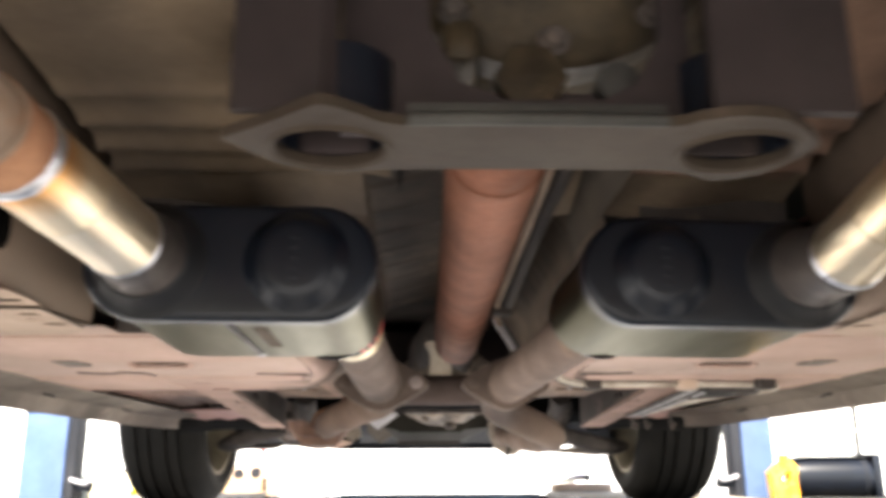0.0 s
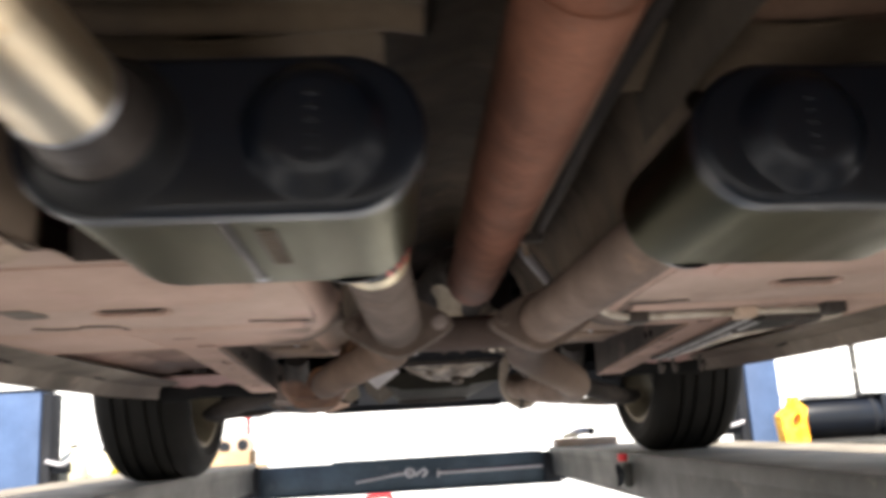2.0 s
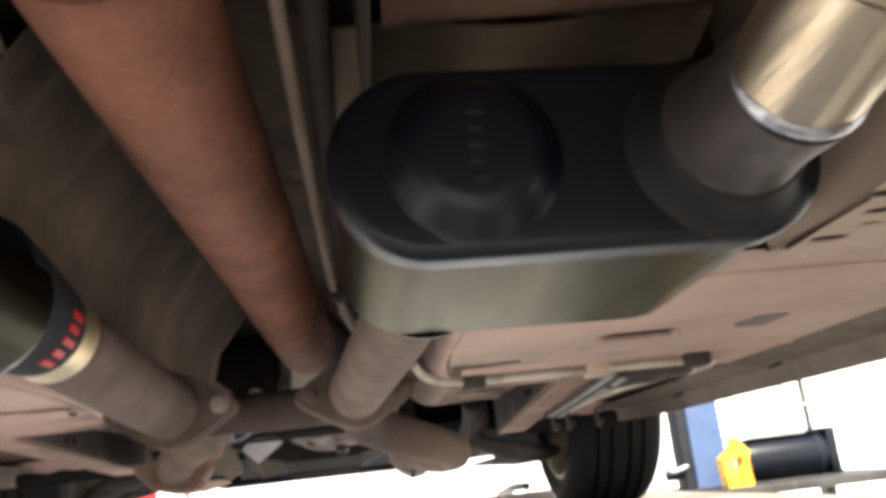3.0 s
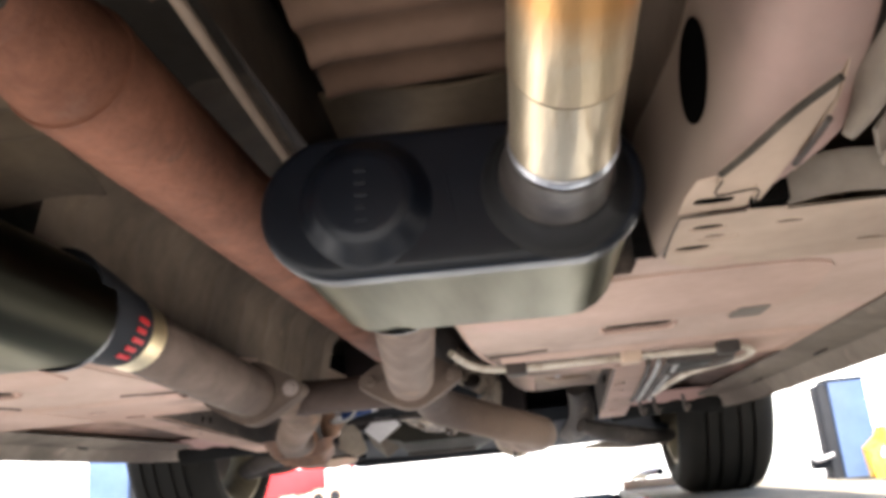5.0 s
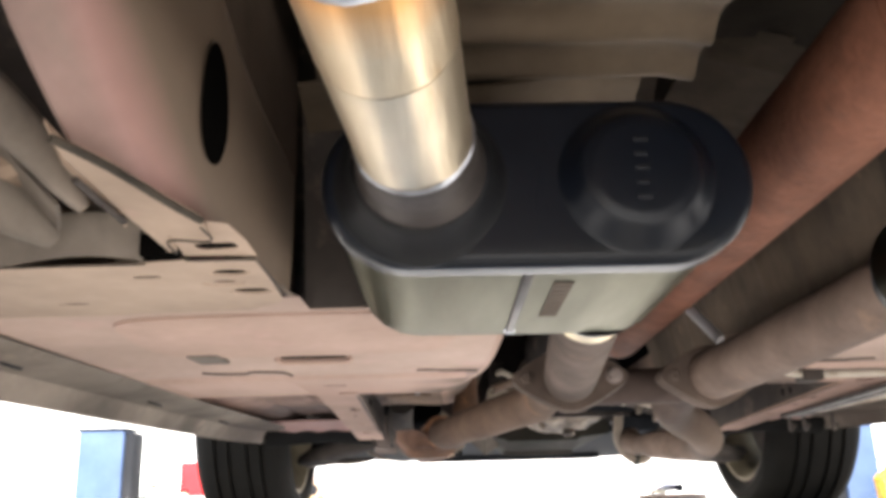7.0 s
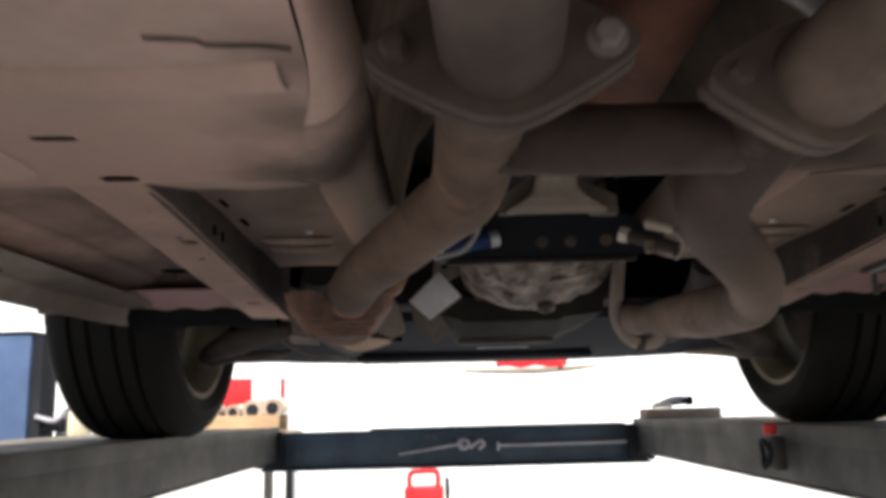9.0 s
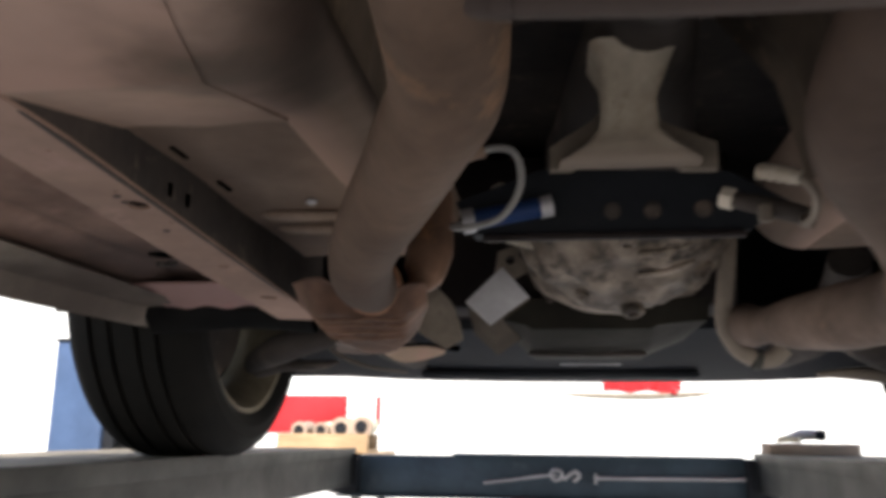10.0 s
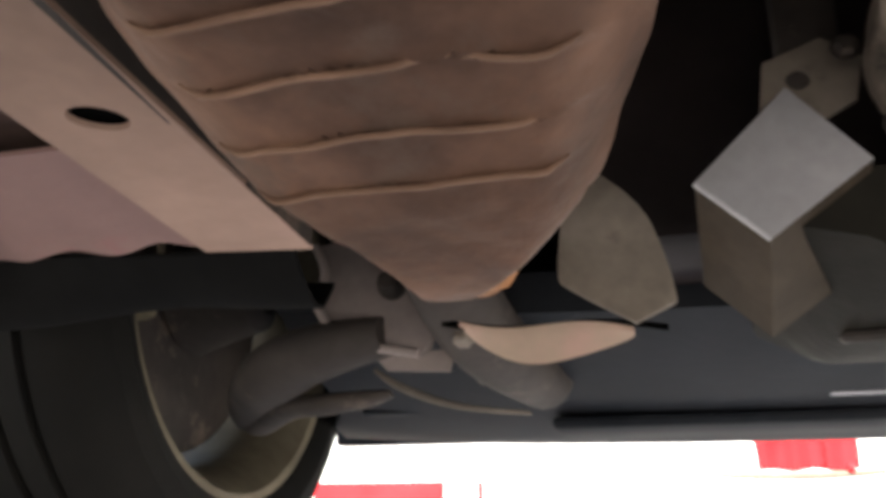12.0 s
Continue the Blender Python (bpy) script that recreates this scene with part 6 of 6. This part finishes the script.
bs = thing("sensor_connector", "blue sleeved sensor plug with a grey looped cable", "sensor plug")
part("sleeve", tube([(-0.132, 2.906, 0.2395), (-0.10, 2.91, 0.246), (-0.071, 2.914, 0.252)], 0.0095, 16, 4), BLUE, bs, "blue sleeve")
part("end", tube([(-0.142, 2.905, 0.2375), (-0.131, 2.906, 0.2397)], 0.0115, 16, 1), SILVER, bs)
part("end", tube([(-0.072, 2.914, 0.2518), (-0.061, 2.9155, 0.2540)], 0.0105, 16, 1), SILVER, bs)
part("cable", tube([(-0.141, 2.904, 0.236), (-0.150, 2.895, 0.231), (-0.135, 2.88, 0.226), (-0.105, 2.87, 0.232), (-0.088, 2.862, 0.255), (-0.088, 2.855, 0.278), (-0.100, 2.85, 0.288), (-0.125, 2.845, 0.284), (-0.15, 2.84, 0.276)], 0.0031, 10, 6), GREYCABLE, bs, "grey looped cable")
part("sensor", tube([(-0.118, 2.846, 0.287), (-0.16, 2.838, 0.272)], 0.008, 14, 1), PIPE, bs)
ox = thing("oxygen_sensor", "dusty metal oxygen sensor with coiled lead", "sensor")
part("sensor_body", tube([(0.088, 2.882, 0.2475), (0.108, 2.874, 0.240), (0.128, 2.866, 0.232), (0.147, 2.857, 0.223)], [0.0062, 0.0080, 0.0085, 0.0078], 16, 4), CHASSIS, ox)
part("nut", tube([(0.0835, 2.884, 0.249), (0.0925, 2.880, 0.2457)], 0.0098, 6, 1), CASTDULL, ox, "pale hexagonal nut")
part("end_ring", tube([(0.1450, 2.858, 0.2238), (0.1500, 2.856, 0.2216)], 0.0095, 16, 1), ARM, ox)
part("lug", boxed((0.108, 2.858, 0.221), (0.118, 2.868, 0.236), 0.002), ARM, ox)
part("coil", tube([(0.0885, 2.7745, 0.2376), (0.100, 2.768, 0.234), (0.114, 2.762, 0.228)], 0.0055, 12, 5), CASTDULL, ox, "pale ribbed boot")
for k in range(4):
    part("coil_ring", tube([(0.0905 + 0.0055 * k, 2.7735 - 0.0027 * k, 0.2370 - 0.0020 * k), (0.0925 + 0.0055 * k, 2.7725 - 0.0027 * k, 0.2363 - 0.0020 * k)], 0.0064, 12, 1), CASTDULL, ox)
part("lead", tube([(0.114, 2.762, 0.228), (0.124, 2.765, 0.217), (0.130, 2.79, 0.208), (0.128, 2.81, 0.206), (0.140, 2.850, 0.221)], 0.0030, 10, 6), ARM, ox, "thin dusty lead")

# ---- suspension ----
ca = thing("control_arm", "dark dusty front control arm with bushing bracket", "control arm", "front suspension")
part("arm", tube([(-0.440, 3.605, 0.214), (-0.50, 3.615, 0.207), (-0.56, 3.65, 0.196), (-0.63, 3.75, 0.186), (-0.67, 3.83, 0.180)], [0.022, 0.032, 0.036, 0.030, 0.024], 20, 6, True, 0.75), CHASSIS, ca)
part("lower_link", tube([(-0.452, 3.66, 0.174), (-0.475, 3.66, 0.170), (-0.52, 3.67, 0.168), (-0.57, 3.70, 0.170), (-0.65, 3.80, 0.166)], [0.006, 0.013, 0.017, 0.018, 0.018], 18, 5, True, 0.6), CHASSIS, ca, "spoon-shaped dark link")
cup_ = [(p.x, p.y) for p in spline([(a, b, 0) for a, b in ((-0.503, 0.300), (-0.494, 0.272), (-0.499, 0.244), (-0.481, 0.219), (-0.455, 0.207), (-0.408, 0.198), (-0.398, 0.235), (-0.412, 0.285), (-0.45, 0.305), (-0.503, 0.300))], 4)[:-1]]
part("bush_bracket", plate(cup_, (), 0.012, lambda u, v, w: (u, 3.602 + w + 0.25 * abs(u + 0.44) ** 1.5, v)), MAUVE, ca, "dusty bushing bracket")
part("bush", lathe([(0.0005, -0.010), (0.006, -0.010), (0.009, -0.007), (0.0095, 0.0), (0.0115, 0.002), (0.0125, 0.006), (0.0125, 0.014), (0.0005, 0.014)], pose(-0.434, 3.594, 0.257, 0, 0, 90), 24), CHASSIS, ca)
part("bracket_edge", tube([(-0.505, 3.598, 0.298), (-0.495, 3.597, 0.272), (-0.500, 3.596, 0.244), (-0.482, 3.596, 0.217), (-0.455, 3.596, 0.205), (-0.408, 3.596, 0.196)], 0.0042, 10, 6), MAUVE, ca, "pale rolled edge of the bracket")
part("bracket_tab", plate([(-0.451, 0.197), (-0.440, 0.186), (-0.386, 0.183), (-0.381, 0.203), (-0.416, 0.200)], (), 0.003, lambda u, v, w: (u, 3.612 + w, v)), MAUVE, ca)
part("guard_lip", tube([(-0.488, 3.715, 0.206), (-0.468, 3.72, 0.192), (-0.433, 3.72, 0.177), (-0.395, 3.72, 0.167), (-0.336, 3.72, 0.160)], [0.002, 0.004, 0.004, 0.003, 0.0015], 8, 6), ARM, ca, "thin pale curved lip")
ca2 = thing("control_arm", "dark front control arm behind the converter", "control arm", "front suspension")
part("arm", tube([(0.36, 3.505, 0.205), (0.42, 3.54, 0.185), (0.50, 3.62, 0.168), (0.57, 3.74, 0.165), (0.62, 3.83, 0.170)], [0.024, 0.032, 0.036, 0.030, 0.024], 20, 6, True, 0.75), CHASSIS, ca2)
part("lower_link", tube([(0.36, 3.62, 0.150), (0.42, 3.62, 0.152), (0.49, 3.66, 0.15), (0.60, 3.80, 0.155)], [0.006, 0.018, 0.022, 0.02], 16, 5, True, 0.6), ARM, ca2)
for s in (-1, 1):
    g = thing("front_subframe_leg", "dark painted front subframe leg", "subframe", "front subframe")
    part("leg", tube([(s * 0.36, 3.42, 0.30), (s * 0.37, 3.50, 0.262), (s * 0.36, 3.62, 0.215), (s * 0.33, 3.78, 0.20)], [0.03, 0.034, 0.034, 0.03], 14, 5), CHASSIS, g)
    part("leg_flange", tube([(s * 0.395, 3.49, 0.262), (s * 0.395, 3.58, 0.222), (s * 0.375, 3.70, 0.190)], 0.006, 8, 5), ARM, g, "dusty welded flange edge")
    bm = bmesh.new()
    bolt(bm, (s * 0.362, 3.56, 0.201), (0, -0.4, -0.9), 0.008, 0.008)
    part("leg_bolt", bm, ARM, g)
    # rear arms beside the kick-up rail
    dx = 0.0 if s < 0 else 0.015
    ra = thing("rear_trailing_arm", "dusty curved rear trailing arm of pressed steel", "trailing arm", "rear suspension")
    part("upper_arm", tube([(s * (0.520 + dx), 1.40, 0.300), (s * (0.504 + dx), 1.48, 0.303), (s * (0.4926 + dx), 1.54, 0.3042), (s * (0.4775 + dx), 1.58, 0.2974), (s * (0.4633 + dx), 1.615, 0.2857), (s * (0.4509 + dx), 1.64, 0.2713), (s * (0.4446 + dx), 1.652, 0.2594), (s * (0.4373 + dx), 1.662, 0.249)], [0.0150, 0.0145, 0.0135, 0.0125, 0.0115, 0.0095, 0.0065, 0.0030], 20, 6, True, 1.25), ARM, ra)
    part("lower_arm", tube([(s * (0.580 + dx), 1.49, 0.318), (s * (0.5418 + dx), 1.56, 0.3055), (s * (0.5266 + dx), 1.59, 0.2988), (s * (0.5156 + dx), 1.615, 0.2908), (s * (0.5078 + dx), 1.64, 0.2811), (s * (0.4984 + dx), 1.665, 0.2679), (s * (0.485 + dx), 1.69, 0.2559), (s * (0.4746 + dx), 1.71, 0.2469)], [0.020, 0.0180, 0.0170, 0.0165, 0.0160, 0.0150, 0.0120, 0.0050], 20, 6, True, 1.15), ARM, ra)
    part("bush", lathe([(0.0005, -0.003), (0.009, -0.002), (0.0135, 0.003), (0.0135, 0.02), (0.0005, 0.02)], pose(s * (0.4805 + dx), 1.660, 0.280, 0, 0, 90), 20), DUSTPIPE, ra, "brown rubber bush")
    part("arm_web", loft([[(s * (0.455 + dx), 1.668, 0.252), (s * (0.470 + dx), 1.705, 0.250), (s * (0.56 + dx), 1.66, 0.335), (s * (0.52 + dx), 1.60, 0.335)], [(s * (0.455 + dx), 1.672, 0.255), (s * (0.470 + dx), 1.709, 0.253), (s * (0.56 + dx), 1.664, 0.338), (s * (0.52 + dx), 1.604, 0.338)]]), ARM, ra, "pressed web between the arms")
    part("wheel_arch", sheet(lambda u, v, s=s: (s * (0.440 + 0.30 * u), 1.74 - 0.10 * v - 0.06 * u, 0.30 + 0.235 * v), [i / 6 for i in range(7)], [j / 6 for j in range(7)], 0.003), CHASSIS, car, "dark inner wheel arch")

# brake and fuel lines along the far rail
fl = thing("fuel_lines", "bundle of pale metal lines clipped under the floor", "fuel lines")
part("cross_line", tube([(0.165, 2.30, 0.252), (0.185, 2.36, 0.241), (0.23, 2.395, 0.236), (0.33, 2.405, 0.236), (0.45, 2.41, 0.236), (0.535, 2.42, 0.236), (0.565, 2.445, 0.236), (0.583, 2.50, 0.236), (0.580, 2.57, 0.236), (0.555, 2.63, 0.236), (0.515, 2.72, 0.233), (0.49, 2.95, 0.225)], 0.005, 10, 6), CASTDULL, fl, "pale bent line")
for k in range(4):
    part("line", tube([(0.435 + 0.016 * k, 2.50 + 0.01 * k, 0.238), (0.445 + 0.014 * k, 2.62, 0.236), (0.452 + 0.012 * k, 2.85, 0.228), (0.455 + 0.012 * k, 3.05, 0.222)], 0.004, 8, 5), GREYCABLE if k % 2 else CHASSIS, fl)
for x in (0.243, 0.40, 0.53):
    part("clip", boxed((x - 0.014, 2.385, 0.226), (x + 0.014, 2.42, 0.2445), 0.004), CHASSIS if x != 0.40 else PRIMER, fl)
part("hose_loop", tube([(0.462, 2.475, 0.2375), (0.50, 2.458, 0.235), (0.538, 2.468, 0.234), (0.552, 2.51, 0.234), (0.542, 2.56, 0.234), (0.508, 2.60, 0.235), (0.485, 2.66, 0.236)], 0.0075, 12, 6), CHASSIS, fl, "dark looped rubber hose")
part("hose_loop", tube([(0.470, 2.52, 0.237), (0.50, 2.50, 0.235), (0.522, 2.515, 0.235), (0.520, 2.55, 0.235), (0.49, 2.585, 0.236)], 0.006, 12, 6), LIFT_GREY, fl, "grey looped hose")
for x in (0.47, 0.50, 0.56):
    part("dangling_clip", tube([(x, 3.05, 0.225), (x + 0.004, 3.06, 0.195), (x + 0.010, 3.065, 0.196), (x + 0.014, 3.06, 0.205)], 0.004, 8, 4), CHASSIS, fl)

# ---- things round the lift ----
def table(name, x0, x1, y0, y1, top, label, mat_):
    t = thing(name, label, "table")
    part("top", boxed((x0, y0, top - 0.035), (x1, y1, top), 0.004), mat_, t)
    for x in (x0 + 0.04, x1 - 0.08):
        for y in (y0 + 0.04, y1 - 0.08):
            part("leg", boxed((x, y, GZ), (x + 0.04, y + 0.04, top - 0.036), 0.003), LIFT_GREY, t)
    part("shelf", boxed((x0 + 0.05, y0 + 0.05, GZ + 0.4), (x1 - 0.05, y1 - 0.05, GZ + 0.42), 0.003), mat_, t)
    return t


table("work_bench", -2.4, -0.96, 6.15, 6.85, -0.045, "pale timber work bench in full sun", WOOD)
cr_ = thing("timber_tray", "raw timber tray holding metal fittings", "tray")
part("front_board", boxed((-1.42, 6.20, -0.045), (-0.97, 6.225, 0.045), 0.003), WOOD, cr_)
part("back_board", boxed((-1.42, 6.42, -0.045), (-0.97, 6.445, 0.045), 0.003), WOOD, cr_)
part("floor_board", boxed((-1.42, 6.227, -0.045), (-0.97, 6.418, -0.03), 0.002), WOOD, cr_)
for k, (x, r, z) in enumerate(((-1.32, 0.035, 0.06), (-1.21, 0.032, 0.062), (-1.11, 0.045, 0.07), (-1.01, 0.045, 0.078))):
    f = thing("pipe_fitting", "weathered metal pipe fitting lying in the tray", "fitting", "fittings in the tray")
    part("barrel", tube([(x, 6.24, z), (x + 0.01, 6.38, z + 0.01)], r, 18, 1), CREAM if k % 2 else PRIMER, f)
    part("collar", tube([(x - 0.001, 6.232, z), (x, 6.25, z)], r * 1.2, 18, 1), PRIMER, f)
    part("bore", tube([(x - 0.001, 6.2285, z), (x - 0.001, 6.2315, z)], r * 0.7, 18, 1), DARK, f)
for x, y, z, sx in ((-1.78, 5.25, 0.03, 0.12), (-1.62, 5.32, 0.045, 0.13), (-1.45, 5.25, 0.02, 0.11)):
    j = thing("plastic_jug", "cream plastic jug standing on a stand", "jug", "cream jugs")
    part("body", loft([[(x + sx * 0.5 * math.cos(a) * q, y + 0.07 * math.sin(a) * q, zz) for a in (2 * math.pi * k / 20 for k in range(20))] for zz, q in ((-0.06, 0.9), (-0.055, 1), (z, 1), (z + 0.03, 0.8), (z + 0.05, 0.35), (z + 0.065, 0.32))]), CREAM, j)
    part("cap", lathe([(0.0005, 0), (0.022, 0), (0.022, 0.015), (0.0005, 0.016)], pose(x, y, z + 0.066, 0, -90, 0), 16), DARK, j)
st = table("steel_stand", -1.95, -1.28, 5.1, 5.45, -0.0605, "grey steel stand beside the lift", LIFT_GREY)
yl = thing("yellow_strap", "bright yellow folded strap on the stand", "strap")
part("strap", tube([(-1.40, 5.15, -0.055), (-1.37, 5.14, 0.0), (-1.34, 5.15, 0.03), (-1.315, 5.16, -0.02), (-1.30, 5.15, -0.055)], 0.014, 8, 5), mat("yellow_web", (0.8, 0.6, 0.02), None, 0.6), yl)

sg = thing("red_white_cabinet", "red and white painted cabinet in bright sun", "cabinet")
part("cabinet_body", boxed((-2.2, 7.5, GZ), (-1.18, 8.0, 0.30), 0.01), WHITE, sg)
part("red_panel", boxed((-2.15, 7.49, 0.05), (-1.40, 7.498, 0.285), 0.003), RED, sg, "red front panel")
part("red_edge", boxed((-1.215, 7.49, 0.10), (-1.185, 7.498, 0.28), 0.003), RED, sg)
hb = thing("hanging_red_sheet", "bright red sheet over a white bar", "cloth")
part("sheet", sheet(lambda u, v: (0.19 + 0.02 * (1 - v) + (0.50 - 0.03 * (1 - v)) * u, 7.5 + 0.02 * math.sin(u * 20), 0.315 + 0.33 * v + 0.006 * math.sin(u * 14)), [i / 24 for i in range(25)], [j / 6 for j in range(7)], 0.004), RED, hb)
part("knot", lathe([(0.0005, -0.02), (0.022, -0.01), (0.025, 0.01), (0.0005, 0.025)], pose(0.63, 7.48, 0.32), 12), RED, hb)
wb = thing("white_wing_bar", "long thin white bar on two stands", "bar")
part("bar", tube([(-0.05, 7.5, 0.302), (0.12, 7.5, 0.292), (0.45, 7.5, 0.288), (0.75, 7.5, 0.302), (0.90, 7.5, 0.322)], [0.006, 0.016, 0.020, 0.016, 0.004], 12, 6), DECK, wb)
for x in (0.16, 0.72):
    part("stand", boxed((x, 7.49, GZ), (x + 0.02, 7.51, 0.285), 0.003), WHITE, wb)

bd = thing("grey_board", "short grey timber board on the runway end", "board")
part("plank", boxed((0.545, 4.79, 0.0), (0.80, 4.90, 0.034), 0.004), PRIMER, bd)
vf = thing("brass_valve", "tangle of weathered pipe fittings on a board", "fitting")
part("barrel", tube([(0.60, 4.83, 0.046), (0.645, 4.83, 0.058), (0.69, 4.83, 0.060)], [0.009, 0.016, 0.015], 14, 5), SILVER, vf)
part("barrel", tube([(0.575, 4.82, 0.041), (0.60, 4.82, 0.047), (0.64, 4.815, 0.042)], [0.006, 0.010, 0.007], 12, 5), CREAM, vf)
part("knob", lathe([(0.0005, -0.014), (0.014, -0.012), (0.017, 0.0), (0.014, 0.012), (0.0005, 0.014)], pose(0.695, 4.80, 0.058), 14), DARK, vf, "dark knob")
part("elbow", tube([(0.65, 4.85, 0.05), (0.68, 4.86, 0.066), (0.70, 4.85, 0.06)], 0.010, 12, 5), PRIMER, vf)

table("side_bench", 1.42, 2.20, 4.60, 5.25, -0.035, "grey steel side bench behind the lift post", LIFT_GREY)
og = thing("orange_jug", "orange and yellow plastic jug with a handle hole", "jug")
part("body", plate([(1.47, -0.035), (1.57, -0.035), (1.565, 0.06), (1.575, 0.10), (1.545, 0.125), (1.54, 0.15), (1.525, 0.15), (1.51, 0.115), (1.46, 0.075)], [oval(1.525, 0.055, 0.018, 0.03, 16, -0.4)], 0.07, lambda u, v, w: (u, 4.68 + w, v)), ORANGE, og)
bn = thing("black_drum", "black oil drum lying on the side bench", "drum")
part("drum", tube([(1.66, 4.95, 0.055), (1.70, 4.95, 0.055), (1.97, 4.95, 0.055), (2.0, 4.95, 0.055)], [0.085, 0.089, 0.089, 0.085], 28, 1), BLACK, bn)
part("hoop", tube([(1.96, 4.95, 0.055), (1.975, 4.95, 0.055)], 0.0905, 28, 1), DARK, bn)
part("frame", boxed((2.01, 4.88, -0.035), (2.05, 5.02, 0.15), 0.004), BLACK, bn)
part("frame", boxed((1.60, 4.88, 0.147), (2.05, 5.02, 0.155), 0.002), BLACK, bn)
cb = thing("hanging_cable", "thin grey cable drooping from a pole", "cable")
part("pole", boxed((2.52, 6.0, GZ), (2.545, 6.03, 1.5), 0.003), LIFT_GREY, cb)
part("droop", tube([(2.40, 6.0, 0.8), (2.40, 6.0, 0.45), (2.47, 6.0, 0.33), (2.60, 6.0, 0.28), (2.80, 6.0, 0.24), (3.1, 6.0, 0.26)], 0.007, 8, 6), GREYCABLE, cb)
tb = thing("red_tool_case", "red tool case with open handle on a stand", "tool case")
part("case", boxed((-0.44, 8.0, -0.66), (-0.16, 8.2, -0.48), 0.02), RED, tb)
part("handle", tube([(-0.40, 8.05, -0.48), (-0.395, 8.05, -0.39), (-0.33, 8.05, -0.375), (-0.22, 8.05, -0.375), (-0.20, 8.05, -0.40), (-0.20, 8.05, -0.48)], 0.02, 10, 4), RED, tb)
part("side_wheel", lathe([(0.0005, 0), (0.07, 0.0), (0.08, 0.01), (0.08, 0.03), (0.0005, 0.035)], pose(-0.15, 8.1, -0.50), 20), DARK, tb)
table("low_cart", -0.6, 0.0, 7.9, 8.4, -0.66, "low grey cart in the sunlit yard", LIFT_GREY)
